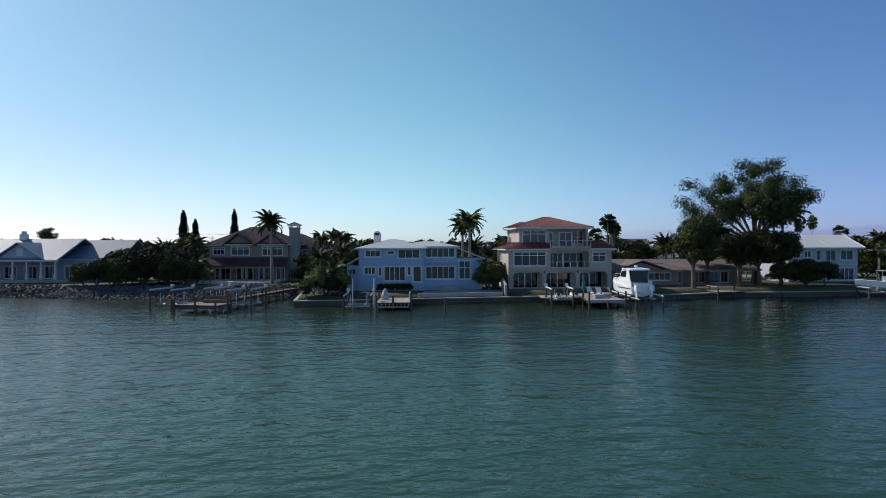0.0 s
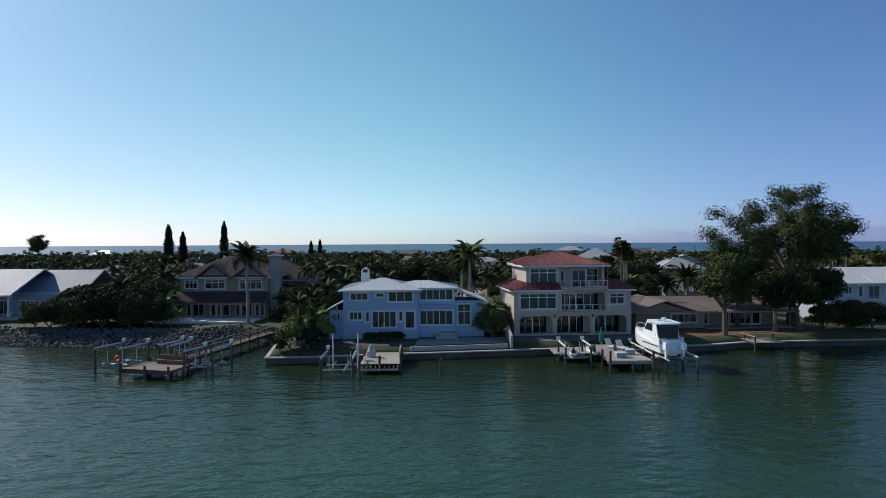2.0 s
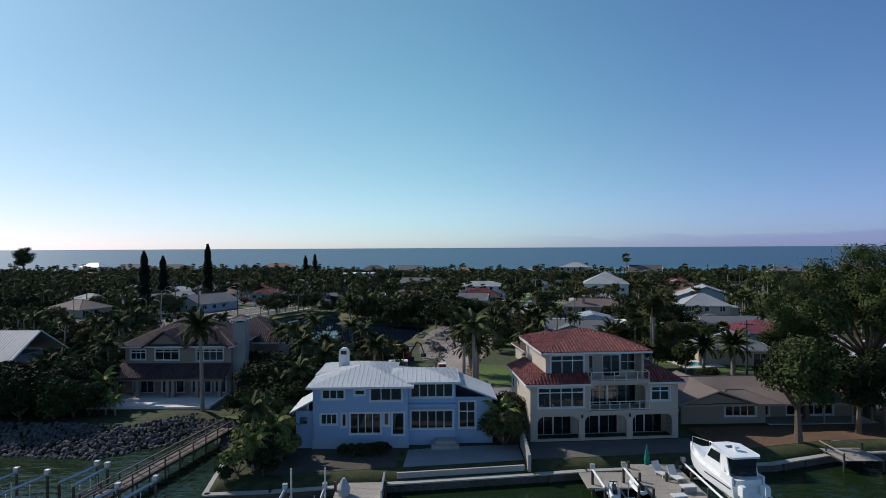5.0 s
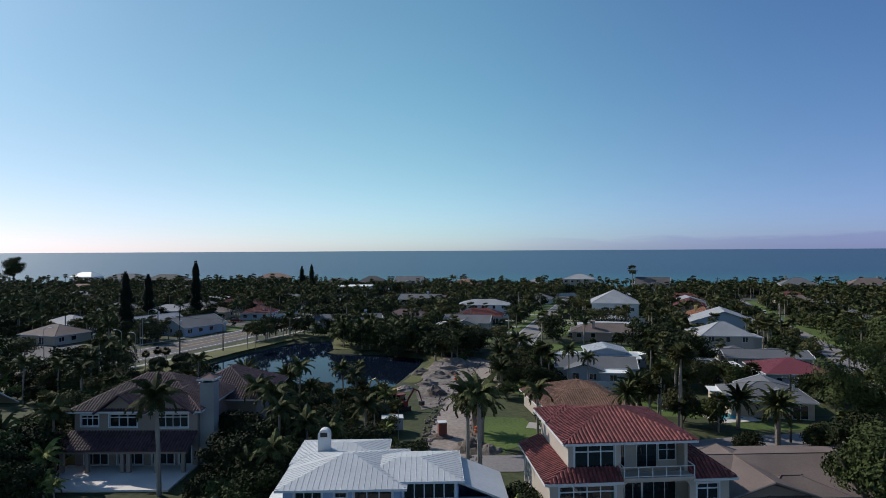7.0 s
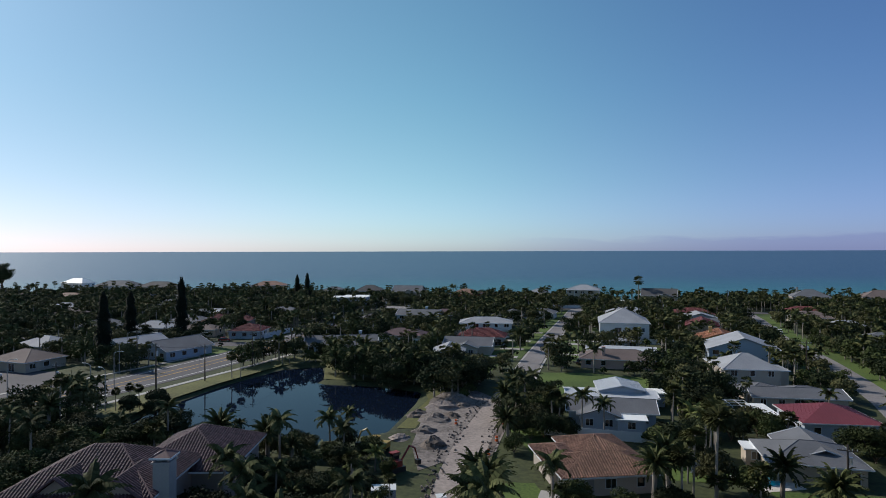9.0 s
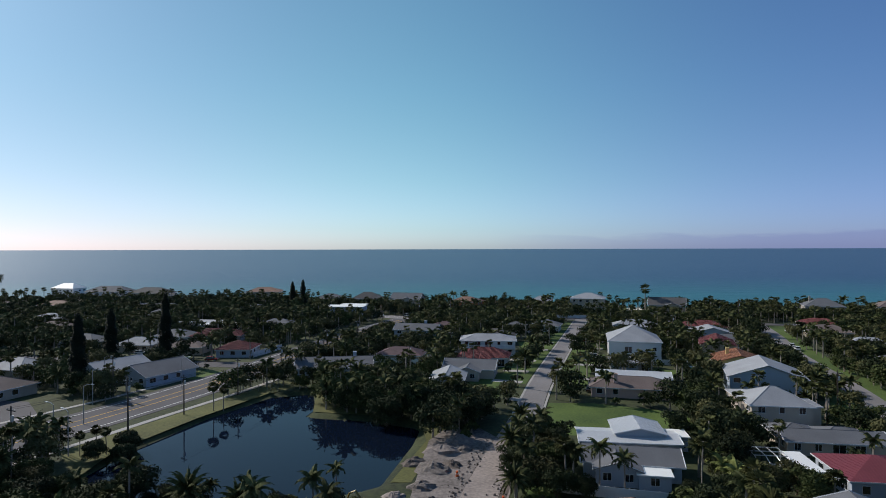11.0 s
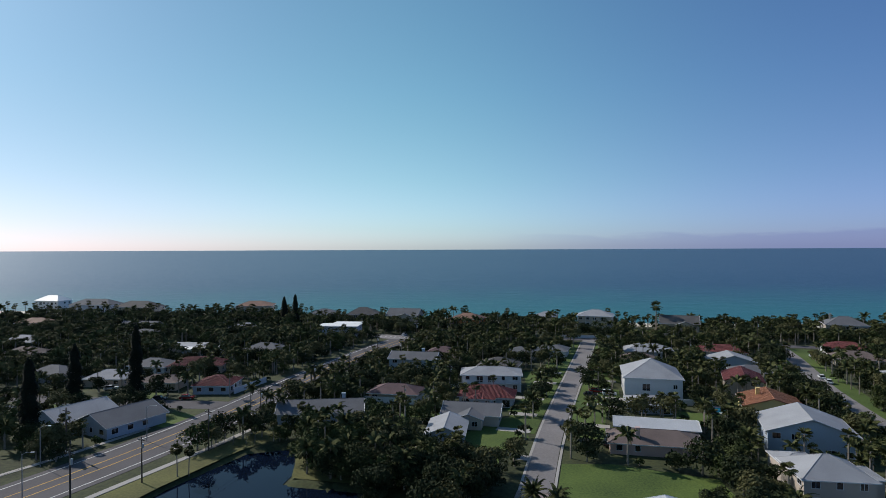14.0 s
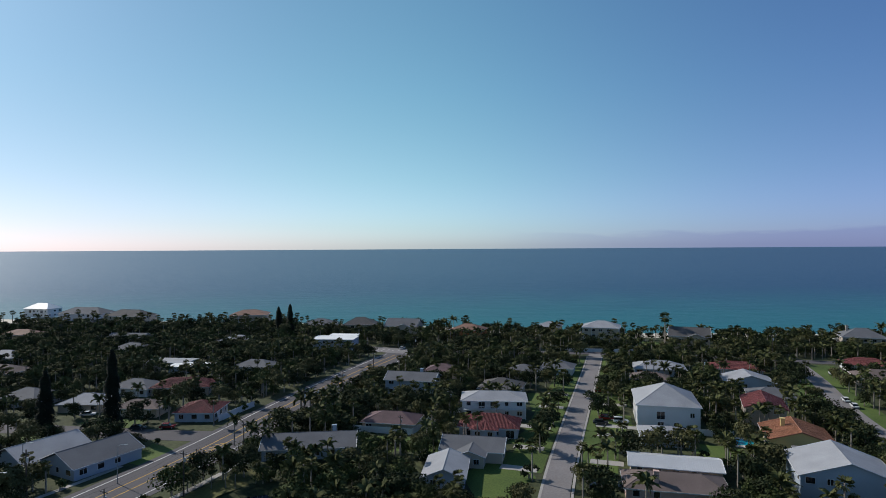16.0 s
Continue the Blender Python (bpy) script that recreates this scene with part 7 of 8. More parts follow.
    for x in (-1.15, 1.15):
        e = part("outboard", Geo().box(x - 0.27, -1.1, 0.95, x + 0.27, -0.3, 1.75).box(x - 0.22, -1.0, 1.75, x + 0.22, -0.4, 1.9).box(x - 0.12, -0.9, -0.2, x + 0.12, -0.5, 0.95), GEL, b)
        part("propeller", Geo().tube([(x, -0.95, -0.1), (x, -1.15, -0.1)], [0.16, 0.06], 8), BLACK, e)
    part("bow_rail", Geo().tube([(-1.4, 6.5, 2.9), (-1.0, 8.8, 3.05), (0, 10.6, 3.1), (1.0, 8.8, 3.05), (1.4, 6.5, 2.9)], [0.025] * 5, 5), ALU, b)
    for x, y in ((-1.4, 6.5), (-1.0, 8.8), (0, 10.6), (1.0, 8.8), (1.4, 6.5)):
        part("stanchion", Geo().tube([(x, y, 2.1), (x, y, 3.0)], [0.02, 0.02], 5), ALU, b)


def small_boats():
    b = thing("motor_boat", "white centre-console motor boat with a canopy on a lift", "boat", pose(72, 91.5, 1.1, 0, 0, 78), "boats")
    part("hull", hull_mesh(8.5, 2.6, 0, 1.2, 1.7), GEL, b)
    part("console", Geo().box(-0.5, 3.6, 1.2, 0.5, 4.6, 2.2), GEL, b)
    part("canopy", Geo().box(-1.0, 2.8, 3.0, 1.0, 5.2, 3.1), WHITE, b)
    for x in (-0.9, 0.9):
        for y in (2.9, 5.1):
            part("canopy_post", Geo().tube([(x, y, 1.2), (x, y, 3.0)], [0.03, 0.03], 5), ALU, b)
    part("outboard", Geo().box(-0.25, -0.8, 0.8, 0.25, 0, 1.6).box(-0.1, -0.6, -0.3, 0.1, -0.3, 0.8), BLACK, b)
    lift("boat lift under a white motor boat", ((64, 90.5), (64.2, 93.6), (72, 90.2), (72.2, 93.4)), 1.5, 0.85)
    d = thing("dock", "small brown wooden fishing dock with rails", "dock", None, "docks")
    deck(d, 41.4, 91.0, 45.6, 95.0, 1.15, None, "x", 0.3)
    for x, y, t in ((41.5, 91.1, 1.9), (45.5, 91.1, 1.2), (41.5, 94.0, 1.9), (45.5, 94.2, 1.9)):
        pile(d, x, y, t, 0.11)
    part("handrail", Geo().box(41.4, 91.0, 1.85, 41.5, 95, 1.95), WOOD, d)
    part("handrail", Geo().box(42.6, 94.9, 1.85, 45.6, 95, 1.95), WOOD, d)


left_dock()
blue_dock()
red_dock()
cruiser()
small_boats()

# ---- yards, roads and small things ----
for pts, mtl, z, name, label in (
    ([(-3.2, 89.3), (9.0, 91.2), (9.0, 96.0), (2.0, 95.6), (-3.0, 94.4)], mat("grey_pavers", (0.25, 0.25, 0.27), 0.9, 0.2, 1.0, 0.3, 5), 0.03, "patio", "grey paved patio behind the seawall"),
    ([(9.8, 91.4), (28.5, 93.4), (28.5, 98.0), (9.8, 96.6)], mat("dark_pavers", (0.12, 0.11, 0.105), 0.9, 0.25, 1.0, 0.3, 5), 0.03, "patio", "dark paved patio before the house"),
    ([(30.0, 93.6), (43, 96.9), (62, 98.1), (62, 104), (30.0, 102)], MULCH, 0.03, "mulch_bed", "brown mulch and leaf litter under the trees"),
    ([(-16.5, 87.3), (-4.0, 89.3), (-3.8, 94.6), (-16.0, 94.6)], mat("garden_soil", (0.07, 0.06, 0.05), 0.95, 0.4, 1.0, 0.6, 3), 0.025, "garden_bed", "dark garden soil with planting"),
    ([(-62, 170), (-75, 185), (-66, 202), (-56, 226), (-46, 246), (-38, 241), (-47, 229), (-56, 207), (-63, 184)], DRYGRASS, 0.035, "verge", "dry grass verge between road and pond"),
    ([(-34, 234), (-30.5, 212), (-16, 208.5), (-12, 216), (-26, 236)], DRYGRASS, 0.02, "verge", "dry grass on the pond's bank"),
    ([(-8, 168), (-2.5, 190), (-4, 201), (2, 203), (0, 190), (-4.5, 168)], DRYGRASS, 0.04, "verge", "grassy bank beside the dug-up street"),
    ([(-4.6, 158), (-3.2, 176), (-2.0, 190), (1, 197), (9, 198), (12, 192), (6, 172), (1, 150), (-3, 146)], mat("dug_ground", (0.13, 0.11, 0.1), 0.95, 0.45, 0.5, 0.8, 1.8, tint=(0.2, 0.17, 0.155)), 0.055, "dug_ground", "torn-up ground of soil and stone beside the street"),
    ([(-150, 205), (-100, 192), (-92, 206), (-106, 222), (-150, 228)], ASPHALT, 0.04, "car_park", "grey asphalt car park beside the road"),
    ([(-78, 249.5), (-78, 264), (-69.5, 259), (-72.5, 247)], LAWN, 0.05, "lawn", "mown green corner lawn"),
    ([(-46, 424), (2, 406), (-4, 394), (-22, 400), (-44, 410)], OLDROAD, 0.09, "car_park", "pale beach car park with worn markings"),
):
    zz = LAND + z
    if name in ("patio", "mulch_bed", "garden_bed"):
        zz = LAND + 0.03
    fix_up(sheet(name, pts, zz, mtl, label, name.replace("_", " ")))

band("pavement", [(-83, 165), (-75, 182), (-67, 203), (-52.5, 236), (-47.5, 252)], 1.6, LAND + 0.09, CONCRETE, "pale concrete pavement along the main road", "pavement")
band("pavement", [(-106, 190), (-86, 226), (-77.5, 247)], 1.4, LAND + 0.09, CONCRETE, "pale concrete pavement along the main road", "pavement")
YELLOWPAINT, WHITEPAINT = mat("yellow_road_paint", (0.5, 0.3, 0.04), 0.8, 0.3, 1, 0.2), mat("white_road_paint", (0.6, 0.6, 0.58), 0.8, 0.3, 1, 0.2)


def offset_line(line, off, k0, k1):
    out = []
    for i in range(k0, min(k1, len(line) - 1)):
        d = (line[i + 1] - line[i]).normalized()
        out.append(line[i] + Vector((d.y, -d.x)) * off)
    return out


n_main = len(main_line)
for off, mtl, wd, label in ((-1.7, YELLOWPAINT, 0.14, "worn yellow lane line on asphalt"), (1.7, YELLOWPAINT, 0.14, "worn yellow lane line on asphalt"), (-6.6, WHITEPAINT, 0.14, "worn white edge line on asphalt"), (6.6, WHITEPAINT, 0.14, "worn white edge line on asphalt")):
    p = offset_line(main_line, off, 2, n_main)
    g = Geo()
    for a, b in zip(p, p[1:]):
        d = (b - a).normalized()
        s = Vector((d.y, -d.x)) * wd
        g.add([(*(a - s), LAND + 0.068), (*(a + s), LAND + 0.068), (*(b + s), LAND + 0.068), (*(b - s), LAND + 0.068)], [(0, 1, 2, 3)])
    tagged(part("lane_line", g, mtl), label, "road marking", kind="structure")
hatch = tagged(new("hatching"), "yellow hatched road marking at the junction", "road marking", kind="structure")
for k in range(9):
    a = Vector((-66.5 + k * 0.75, 243 + k * 2.4))
    part("stripe", Geo().add([(a.x, a.y, LAND + 0.07), (a.x + 2.4, a.y + 1.6, LAND + 0.07), (a.x + 2.5, a.y + 2.1, LAND + 0.07), (a.x + 0.1, a.y + 0.5, LAND + 0.07)], [(0, 1, 2, 3)]), YELLOWPAINT, hatch)
stalls = tagged(new("parking_lines"), "white bay markings in the beach car park", "road marking", kind="structure")
for k in range(14):
    x = -36 + k * 2.7
    y = 409.5 - k * 0.75
    part("stripe", Geo().add([(x, y, LAND + 0.1), (x + 0.25, y, LAND + 0.1), (x + 1.4, y + 4.5, LAND + 0.1), (x + 1.15, y + 4.5, LAND + 0.1)], [(0, 1, 2, 3)]), WHITEPAINT, stalls)

# front lawns, driveways and kerb strips along the street
for sd in (-1, 1):
    p = offset_line(street_line, sd * 8.6, 0, len(street_line))
    band("lawn", [tuple(v) for v in p[6::3]], 9.0, LAND + 0.036, LAWN, "mown green front lawns along the street", "lawn")
for line in ([(105, 190), (121, 236), (136, 290), (153, 333), (164, 365)], [(93, 195), (109, 238), (124, 290), (141, 336), (153, 372)]):
    band("lawn", line, 7.0, LAND + 0.036, LAWN, "mown green front lawns along the street", "lawn")
UP = Vector((0.303, 0.953))
for x, y, sd, ln in ((24, 243, -1, 9), (28, 258, -1, 8), (33, 276, -1, 9), (41, 298, -1, 8), (46, 315, -1, 8), (38, 249, 1, 8), (47, 279, 1, 12), (45, 270, 1, 9), (54, 303, 1, 9), (60, 320, 1, 9), (24, 222, -1, 6), (14, 137, 1, 5)):
    c = Vector((x, y))
    s = Vector((UP.y, -UP.x)) * sd
    q = [c - UP * 1.6, c + UP * 1.6, c + UP * 1.6 + s * ln, c - UP * 1.6 + s * ln]
    fix_up(sheet("driveway", [tuple(v) for v in q], LAND + 0.05, CONCRETE, "pale concrete driveway to a house", "driveway"))
for sd in (-1, 1):
    p = offset_line(street_line, sd * 3.4, 0, len(street_line))
    band("kerb", [tuple(v) for v in p[::3]] + [tuple(p[-1])], 0.6, LAND + 0.13, CONCRETE, "pale concrete kerb and gutter strip", "kerb")
for q in ([(11, 241), (20.8, 251), (23, 238), (17, 232)], [(19, 263), (24.7, 273), (33, 272), (29, 259)], [(61, 318), (67, 315), (64, 299), (55, 297)], [(54, 290), (60, 288), (57, 276), (47, 278)], [(30, 300), (40, 298), (46, 314), (36, 318)], [(-19, 270), (-9, 260), (-15, 251.5), (-20, 258)], [(-2, 268), (4, 262), (3, 246), (-3, 250)], [(-110, 283), (-92, 278), (-90, 286), (-108, 289)], [(-122, 273), (-104, 270), (-106, 264), (-122, 266)], [(60, 134), (46, 133.5), (46, 138), (60, 136)], [(121, 247), (131, 243), (136, 254), (126, 259)], [(137, 318), (146, 314), (150, 328), (141, 333)], [(22, 146), (16, 150), (13, 168), (19, 166)], [(34, 142), (45, 140), (45, 154), (36, 158)]):
    fix_up(sheet("lawn", q, LAND + 0.04, LAWN, "mown green garden lawn", "lawn"))

# ---- cars ----
def car_proto(name, label, paint, van=False):
    c = thing(name, label, "car", None, "parked cars")
    h = 1.0 if van else 0.78
    g = Geo()
    prof = [(-2.2, 0.3), (2.2, 0.3), (2.25, 0.65), (2.1, 0.8), (1.15, h + 0.05), (0.0, h + 0.1), (-2.05, h + 0.08), (-2.25, 0.7)]
    n = len(prof)
    g.add([(x, -0.88, z) for x, z in prof] + [(x, 0.88, z) for x, z in prof], [tuple(range(n))[::-1], tuple(range(n, 2 * n))] + [(k, (k + 1) % n, (k + 1) % n + n, k + n) for k in range(n)])
    body = part("body", g, paint, c)
    top = 1.75 if van else 1.42
    prof = [(1.1, h), (0.35, top), (-1.5 if not van else -2.0, top), (-2.0 if not van else -2.15, h)]
    part("cabin", Geo().add([(x, -0.8, z) for x, z in prof[:1]] + [(x, -0.66, z) for x, z in prof[1:3]] + [(x, -0.8, z) for x, z in prof[3:]] + [(x, 0.8, z) for x, z in prof[:1]] + [(x, 0.66, z) for x, z in prof[1:3]] + [(x, 0.8, z) for x, z in prof[3:]], [(3, 2, 1, 0), (4, 5, 6, 7), (0, 1, 5, 4), (1, 2, 6, 5), (2, 3, 7, 6)]), GLASS, body)
    part("car_roof", Geo().box(-1.55 if not van else -2.05, -0.68, top, 0.38, 0.68, top + 0.05), paint, body)
    for x in (-1.35, 1.4):
        for y in (-0.86, 0.86):
            w = part("wheel", Geo().tube([(x, y - 0.1, 0.32), (x, y + 0.1, 0.32)], [0.33, 0.33], 12), BLACK, c)
            part("rim", Geo().tube([(x, y - 0.115, 0.32), (x, y + 0.115, 0.32)], [0.19, 0.19], 8), ALU, w)
    for y in (-0.6, 0.6):
        part("headlight", Geo().box(2.2, y - 0.18, 0.62, 2.27, y + 0.18, 0.74), GEL, c)
        part("tail_light", Geo().box(-2.28, y - 0.16, 0.68, -2.22, y + 0.16, 0.8), REDMETAL, c)
    return c


CARS = {
    "white": car_proto("car", "white car parked on the asphalt", mat("white_car_paint", (0.75, 0.75, 0.75), 0.25, 0.03, 1, 0)),
    "dark": car_proto("car", "dark grey car parked on the asphalt", mat("dark_car_paint", (0.03, 0.032, 0.037), 0.25, 0.05, 1, 0)),
    "red": car_proto("car", "dark red car parked on a driveway", mat("red_car_paint", (0.2, 0.015, 0.015), 0.25, 0.05, 1, 0)),
    "van": car_proto("van", "white van parked on a driveway", mat("white_van_paint", (0.72, 0.73, 0.74), 0.3, 0.03, 1, 0), True),
}
for kind, x, y, a in (("van", 54.9, 280.8, -10), ("red", 51.5, 284.2, -10), ("dark", 48.5, 279.6, -10), ("red", 58.8, 318.8, -8), ("dark", 63.1, 315.9, -8), ("white", 138, 304.2, 70), ("white", 135.7, 296.5, 70), ("dark", 112.1, 274.5, 10), ("dark", 34.5, 231.5, 75), ("dark", 41.0, 232.0, 75), ("dark", -43.3, 315.9, 68), ("red", -80.2, 277.7, 5), ("dark", -81.3, 245.8, 60), ("white", -111.9, 291.2, 20), ("dark", -88.5, 276.5, 8), ("white", -119, 214, 20), ("dark", -10, 398, 20), ("white", -20, 413, 70), ("white", 160, 346, 65), ("dark", 101, 178, 66), ("white", -130, 372, 10)):
    copy_thing(CARS[kind], pose(x, y, LAND + 0.1, 0, 0, a))
for c in CARS.values():
    drop(c)


# ---- poles, lamps, wires ----
def pole_proto():
    p = thing("utility_pole", "brown wooden utility pole with a cross-arm", "utility pole", None, "utility poles")
    part("shaft", Geo().tube([(0, 0, -0.3), (0, 0, 10)], [0.17, 0.11], 8), PILEWOOD, p)
    arm = part("cross_arm", Geo().box(-1.1, -0.06, 9.2, 1.1, 0.06, 9.34), PILEWOOD, p)
    for x in (-1.0, -0.5, 0.5, 1.0):
        part("insulator", Geo().tube([(x, 0, 9.34), (x, 0, 9.55)], [0.05, 0.04], 6), ALU, arm)
    part("transformer", Geo().tube([(0.32, 0, 7.6), (0.32, 0, 8.5)], [0.22, 0.22], 8), ALU, p)
    return p


def lamp_proto():
    p = thing("street_lamp", "grey street lamp with a curved arm", "street lamp", None, "street lamps")
    part("shaft", Geo().tube([(0, 0, -0.3), (0, 0, 8.6)], [0.11, 0.07], 8), CONCRETE, p)
    arm = part("arm", Geo().tube([(0, 0, 8.5), (0.8, 0, 8.95), (2.0, 0, 9.0)], [0.05, 0.045, 0.04], 6), ALU, p)
    part("lamp_head", Geo().box(1.7, -0.13, 8.9, 2.4, 0.13, 9.04), ALU, arm)
    return p


up_, lp_ = pole_proto(), lamp_proto()
POLES = [(-76, 174, 1.15), (-66.2, 195, 1.2), (-60.6, 209.7, 0.95), (-54.3, 228.8, 1.0), (-48.4, 250, 1.0), (-40.6, 281.6, 1.05), (-34, 312, 1.0), (-27.1, 345.2, 1.05), (-12, 384, 1.1)]
for x, y, s in POLES + [(50.0, 127.6, 0.98), (58.6, 131.0, 0.9), (94.9, 210.6, 1.0), (152.9, 377.3, 1.2), (-86.8, 226.8, 1.1), (3.6, 286, 0.9), (-10, 262, 0.8), (101, 330, 1.0)]:
    copy_thing(up_, pose(x, y, LAND, 0, 0, -25)).scale = (s, s, s)
for x, y, a in ((-70.2, 181, 150), (-79.8, 202, 0), (-98.4, 191.5, 0), (-87.8, 219.2, 0), (-72.5, 236, 0), (-95.1, 237.6, 0), (-110, 172, 20), (-76.2, 186, 160)):
    copy_thing(lp_, pose(x, y, LAND, 0, 0, a))
drop(up_)
drop(lp_)
wires = thing("power_lines", "thin dark power lines between the poles", "power line")
for (ax, ay, s1), (bx, by, s2) in zip(POLES, POLES[1:]):
    for off in (-1.0, 0.5):
        a, b = Vector((ax + off * 0.9, ay - off * 0.4, LAND + 9.5 * s1)), Vector((bx + off * 0.9, by - off * 0.4, LAND + 9.5 * s2))
        pts = [a.lerp(b, k / 6) - Vector((0, 0, 0.5 * (1 - (2 * k / 6 - 1) ** 2))) for k in range(7)]
        part("wire", Geo().tube(pts, [0.018] * 7, 4), BLACK, wires)


# ---- fences and pools ----
def fence(pts, high, material, label):
    f = thing("fence", label, "fence", None, "garden fences")
    for (ax, ay), (bx, by) in zip(pts, pts[1:]):
        ln, a = math.hypot(bx - ax, by - ay), math.atan2(by - ay, bx - ax)
        m = Matrix.Translation((ax, ay, LAND)) @ Matrix.Rotation(a, 4, "Z")
        n = max(1, round(ln / 2.4))
        for k in range(n):
            part("panel", Geo().box(ln * k / n + 0.06, -0.03, 0.05, ln * (k + 1) / n - 0.06, 0.03, high, m), material, f)
            part("post", Geo().box(ln * k / n - 0.06, -0.07, 0, ln * k / n + 0.06, 0.07, high + 0.12, m), material, f)


WF = mat("white_fence", (0.62, 0.63, 0.64), 0.6, 0.1, 1, 0.1)
fence([(-24.8, 273.8), (-7.3, 270.0), (1.3, 293.5), (9, 292)], 1.9, WF, "white vinyl garden fence between yards")
fence([(69.8, 268.7), (82, 266.5)], 1.9, WF, "white vinyl fence beside the white house")
fence([(-67.5, 284), (-62.0, 301.7)], 2.0, WF, "pale garden wall along the road")
fence([(19.2, 163.8), (34.2, 159.4), (45, 155.5)], 1.8, WF, "white garden fence behind the tiled house")
fence([(100, 408), (108, 432)], 1.6, WF, "white fence along the beach path")
bx0 = [(58, 404), (98, 398)]
fence(bx0, 1.7, WF, "white wall along the beach road")


def pool(cx, cy, w, d, a, label):
    p = thing("swimming_pool", label, "pool", pose(cx, cy, LAND, 0, 0, a), "pools")
    part("surround", Geo().box(-w / 2 - 1.8, -d / 2 - 1.8, -0.1, w / 2 + 1.8, d / 2 + 1.8, 0.06), mat("pale_pool_deck", (0.55, 0.5, 0.45), 0.85, 0.12), p)
    part("coping", Geo().box(-w / 2 - 0.2, -d / 2 - 0.2, 0.06, w / 2 + 0.2, d / 2 + 0.2, 0.1), WHITE, p)
    part("water", Geo().box(-w / 2, -d / 2, 0.05, w / 2, d / 2, 0.108), POOL, p)


pool(83.7, 262.0, 6.5, 5, -12, "turquoise garden swimming pool with a pale deck")
pool(47.4, 141.2, 4, 3, 10, "small blue garden pool beside the grey house")
pool(-4.5, 281, 5, 3.5, -10, "turquoise pool behind a white fence")
pad = fix_up(sheet("pool_deck", [(38, 145), (41.5, 145.5), (42.5, 150), (40.5, 153), (38.6, 151), (39.6, 148.5)], LAND + 0.06, mat("pale_pool_deck", (0.55, 0.5, 0.45)), "curved pale concrete garden deck", "deck"))


def pool_cage():
    """A screened pool enclosure: a dark frame of posts and roof bars, beside a flat white porch roof."""
    c = thing("pool_cage", "dark aluminium pool cage with a flat framed roof", "pool cage", pose(57.5, 172.5, LAND, 0, 0, -8))
    w, d, hgt = 5.4, 9.0, 2.9
    for k in range(4):
        x = -w / 2 + w * k / 3
        for y in (-d / 2, d / 2):
            part("post", Geo().box(x - 0.06, y - 0.06, 0, x + 0.06, y + 0.06, hgt), BLACK, c)
        part("roof_bar", Geo().tube([(x, -d / 2, hgt), (x, -d / 4, hgt + 0.7), (x, d / 4, hgt + 0.7), (x, d / 2, hgt)], [0.07] * 4, 4), ALU, c)
    for y, z in ((-d / 2, hgt), (-d / 4, hgt + 0.7), (0, hgt + 0.7), (d / 4, hgt + 0.7), (d / 2, hgt)):
        part("cross_bar", Geo().box(-w / 2, y - 0.06, z - 0.06, w / 2, y + 0.06, z + 0.06), ALU, c)
    part("pool_floor", Geo().box(-w / 2, -d / 2, -0.1, w / 2, d / 2, 0.09), mat("dark_pool_floor", (0.05, 0.06, 0.065), 0.5, 0.3), c)
    p = thing("porch_roof", "flat white porch roof on white posts", "porch", pose(62.0, 169.5, LAND, 0, 0, -8))
    part("slab", Geo().box(-1.7, -5, 2.75, 1.7, 5, 2.95), WHITEROOF, p)
    for x in (-1.55, 1.55):
        for y in (-4.8, 0, 4.8):
            part("post", Geo().box(x - 0.08, y - 0.08, 0, x + 0.08, y + 0.08, 2.75), WHITE, p)


pool_cage()


# ---- the dug-up street ----
def heap(x, y, r, h, material, label, seed):
    rng = random.Random(seed)
    g, n, m = Geo(), 14, 5
    pts = [(0, 0, h)]
    for i in range(1, m + 1):
        for k in range(n):
            a = 2 * math.pi * k / n
            rr = r * i / m * (1 + 0.22 * rng.uniform(-1, 1))
            pts.append((rr * math.cos(a), rr * math.sin(a) * 0.8, max(-0.05, h * (1 - (i / m) ** 1.3) + 0.15 * h * rng.uniform(-1, 1) * (i < m)) if i < m else -0.05))
    f = [(0, 1 + k, 1 + (k + 1) % n) for k in range(n)] + [(1 + (i - 1) * n + k, 1 + i * n + k, 1 + i * n + (k + 1) % n, 1 + (i - 1) * n + (k + 1) % n) for i in range(1, m) for k in range(n)]
    t = thing("spoil_heap", label, "heap", pose(x, y, LAND + 0.05, 0, 0, rng.uniform(0, 360)), "spoil heaps")
    part("mound", g.add(pts, f), material, t)


DARKSOIL = mat("dug_soil", (0.13, 0.105, 0.09), 0.95, 0.45, 0.8, 0.8, 3)
for k, (x, y, r, h, m_) in enumerate(((-0.9, 158, 2.8, 1.7, DARKSOIL), (4.5, 126, 3.0, 1.3, DARKSOIL), (7.0, 125, 2.0, 0.9, RUBBLE), (-1.0, 174, 3.6, 1.4, RUBBLE), (1.0, 183, 3.8, 1.5, DIRT), (4.2, 190, 3.4, 1.3, DIRT), (-4.3, 177, 2.6, 1.2, DARKSOIL), (-2.5, 166, 2.4, 1.1, RUBBLE), (0.3, 131, 2.0, 0.5, DARKSOIL), (-7.0, 162, 2.2, 0.8, DIRT), (2.5, 176, 2.2, 1.0, DARKSOIL), (5.0, 184, 2.0, 0.9, RUBBLE))):
    heap(x, y, r, h, m_, "heap of dug soil and broken road stone", 100 + k)
g = Geo()
rk = random.Random(17)
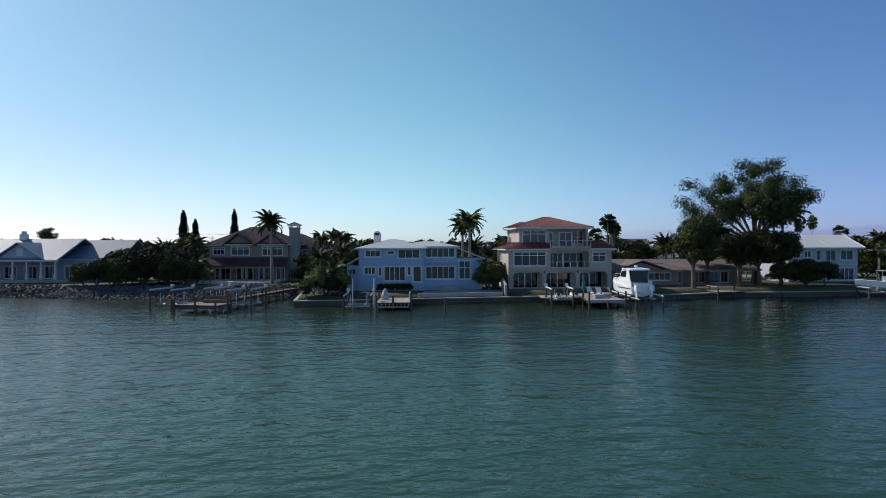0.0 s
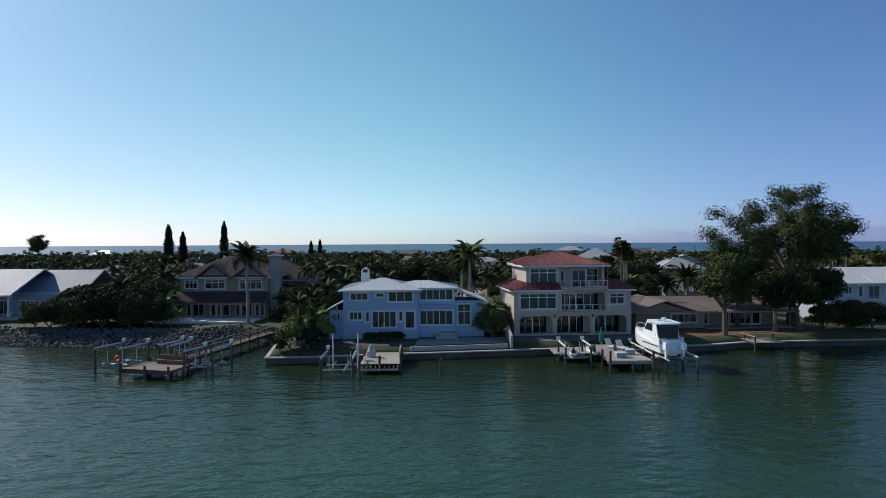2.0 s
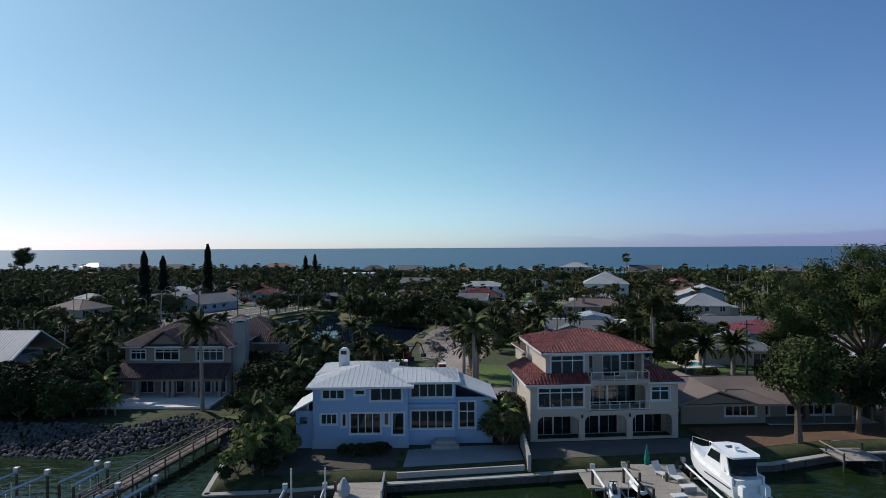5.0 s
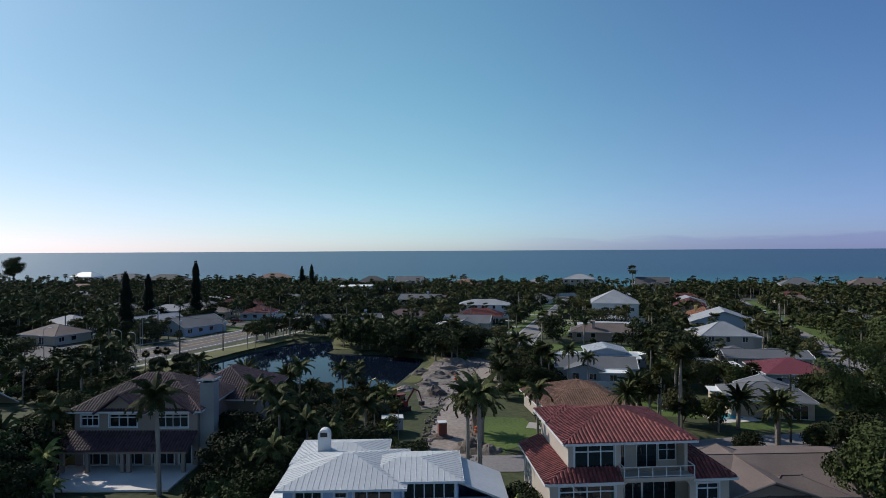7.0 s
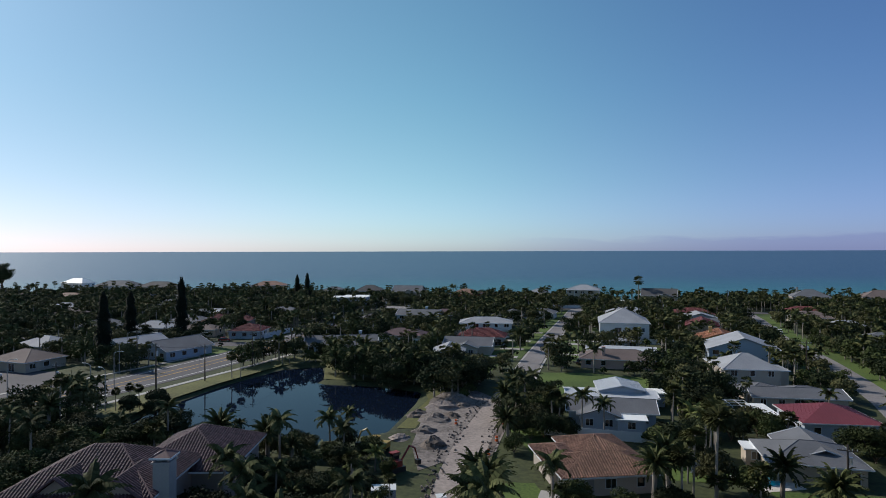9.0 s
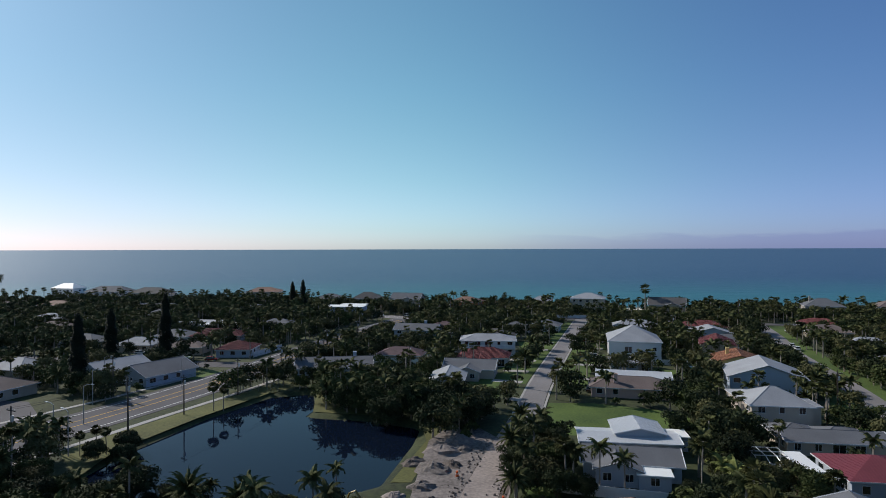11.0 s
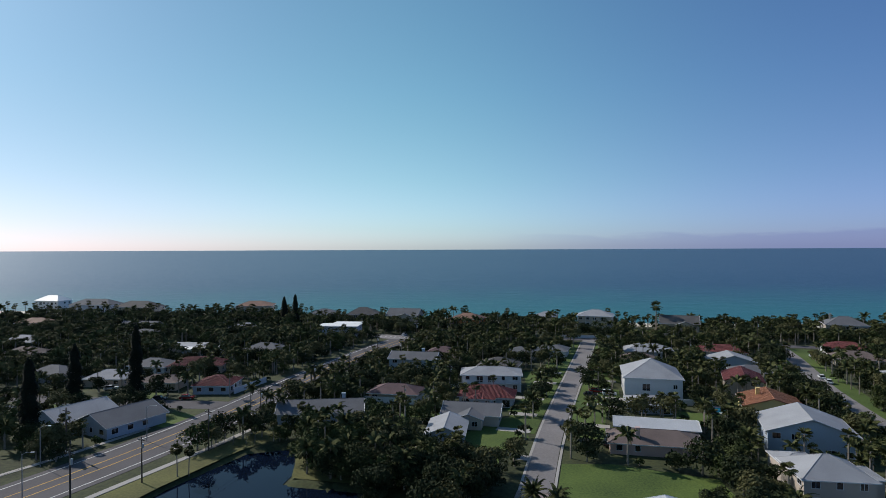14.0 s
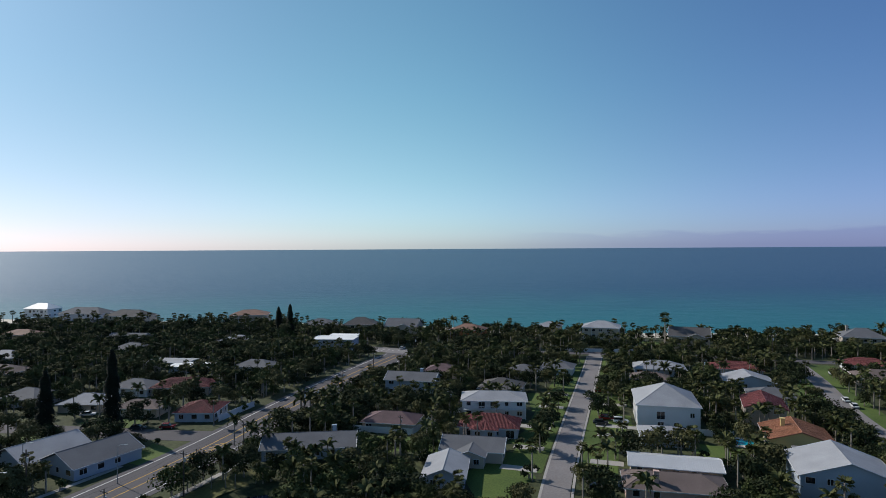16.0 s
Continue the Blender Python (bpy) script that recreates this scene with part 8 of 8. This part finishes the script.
for k in range(420):
    t = rk.random()
    y = 120 + 74 * t
    x = float(np.interp(y, [118, 139, 168, 204], [1.5, 2.2, 8.5, 19.5])) + rk.choice((-1, 1)) * rk.uniform(2.6, 4.6) - (2.5 * rk.random() if y > 150 else 0)
    s = rk.uniform(0.2, 0.7)
    m = pose(x, y, LAND + 0.1, rk.uniform(0, 360), rk.uniform(0, 360), rk.uniform(0, 360)) @ Matrix.Scale(s, 4)
    me = STONES[k % 5]
    g.add([m @ v.co for v in me.vertices], [tuple(p.vertices) for p in me.polygons])
tagged(part("broken_stone", g, RUBBLE), "broken stone and kerb rubble along the trench", "rubble", kind="stuff")
trench = [(4.6, 128), (4.8, 139), (8.0, 153), (11.5, 168), (16, 184), (20, 197)]
band("trench_edge", trench, 1.3, LAND + 0.085, DARKSOIL, "dark open trench along the street", "trench")


def excavator(x, y, a, paint, label):
    e = thing("excavator", label, "excavator", pose(x, y, LAND, 0, 0, a), "building machines")
    for s in (-0.85, 0.85):
        part("track", Geo().slab([(-1.4, s - 0.25, 0.75), (1.4, s - 0.25, 0.75), (1.4, s + 0.25, 0.75), (-1.4, s + 0.25, 0.75)], 0.73), BLACK, e)
    part("body", Geo().box(-1.6, -0.95, 0.8, 0.9, 0.95, 1.7), paint, e)
    cab = part("cab", Geo().box(-0.2, 0.05, 1.7, 1.0, 0.95, 2.6), GLASS, e)
    part("cab_roof", Geo().box(-0.3, 0.0, 2.6, 1.1, 1.0, 2.72), paint, cab)
    part("boom", Geo().tube([(0.9, -0.4, 1.3), (2.6, -0.4, 3.4), (3.6, -0.4, 2.9)], [0.2, 0.22, 0.14], 4), paint, e)
    part("dipper", Geo().tube([(3.6, -0.4, 2.95), (4.3, -0.4, 1.0)], [0.15, 0.1], 4), paint, e)
    part("bucket", Geo().box(3.9, -0.8, 0.3, 4.6, 0.0, 1.0), BLACK, e)


REDP, YELP = mat("red_machine_paint", (0.22, 0.03, 0.025), 0.5, 0.25), mat("yellow_machine_paint", (0.3, 0.2, 0.04), 0.5, 0.25)
excavator(-6.6, 146, 40, REDP, "red tracked excavator on the torn-up street")
excavator(-9.8, 155, 160, YELP, "yellow tracked excavator beside the pond")
b = thing("site_toilet", "brown-red portable site toilet", "site toilet", pose(0.6, 131.2, LAND, 0, 0, 10))
part("cabin", Geo().box(-0.6, -0.6, 0, 0.6, 0.6, 2.2), mat("brown_red_plastic", (0.22, 0.07, 0.05), 0.6, 0.2), b)
part("lid", Geo().slab([(-0.65, -0.65, 2.3), (0.65, -0.65, 2.3), (0.65, 0.65, 2.3), (-0.65, 0.65, 2.3)], 0.12), WHITE, b)
part("door", Geo().box(-0.4, -0.64, 0.1, 0.4, -0.6, 2.0), mat("brown_door", (0.15, 0.05, 0.04), 0.6, 0.2), b)
for k, (x, y) in enumerate(((5.7, 133), (6.4, 146), (8.3, 153), (10.2, 160), (5.9, 139), (12.5, 170), (3.3, 170.5))):
    c = thing("traffic_barrel", "orange and white traffic barrel", "traffic barrel", pose(x, y, LAND + 0.1), "traffic barrels")
    part("barrel", Geo().tube([(0, 0, 0), (0, 0, 0.9)], [0.28, 0.2], 10), mat("orange_plastic", (0.7, 0.12, 0.02)), c)
    part("band", Geo().tube([(0, 0, 0.4), (0, 0, 0.55)], [0.262, 0.246], 10), WHITE, c)
tr = thing("trailer", "small grey site trailer with a white roof", "trailer", pose(-7.0, 134, LAND, 0, 0, 5))
part("body", Geo().box(-1.6, -1.0, 0.5, 1.6, 1.0, 2.2), PALEGREY, tr)
part("trailer_roof", Geo().box(-1.65, -1.05, 2.2, 1.65, 1.05, 2.3), WHITE, tr)
for y in (-0.95, 0.95):
    part("wheel", Geo().tube([(0, y - 0.1, 0.35), (0, y + 0.1, 0.35)], [0.35, 0.35], 12), BLACK, tr)
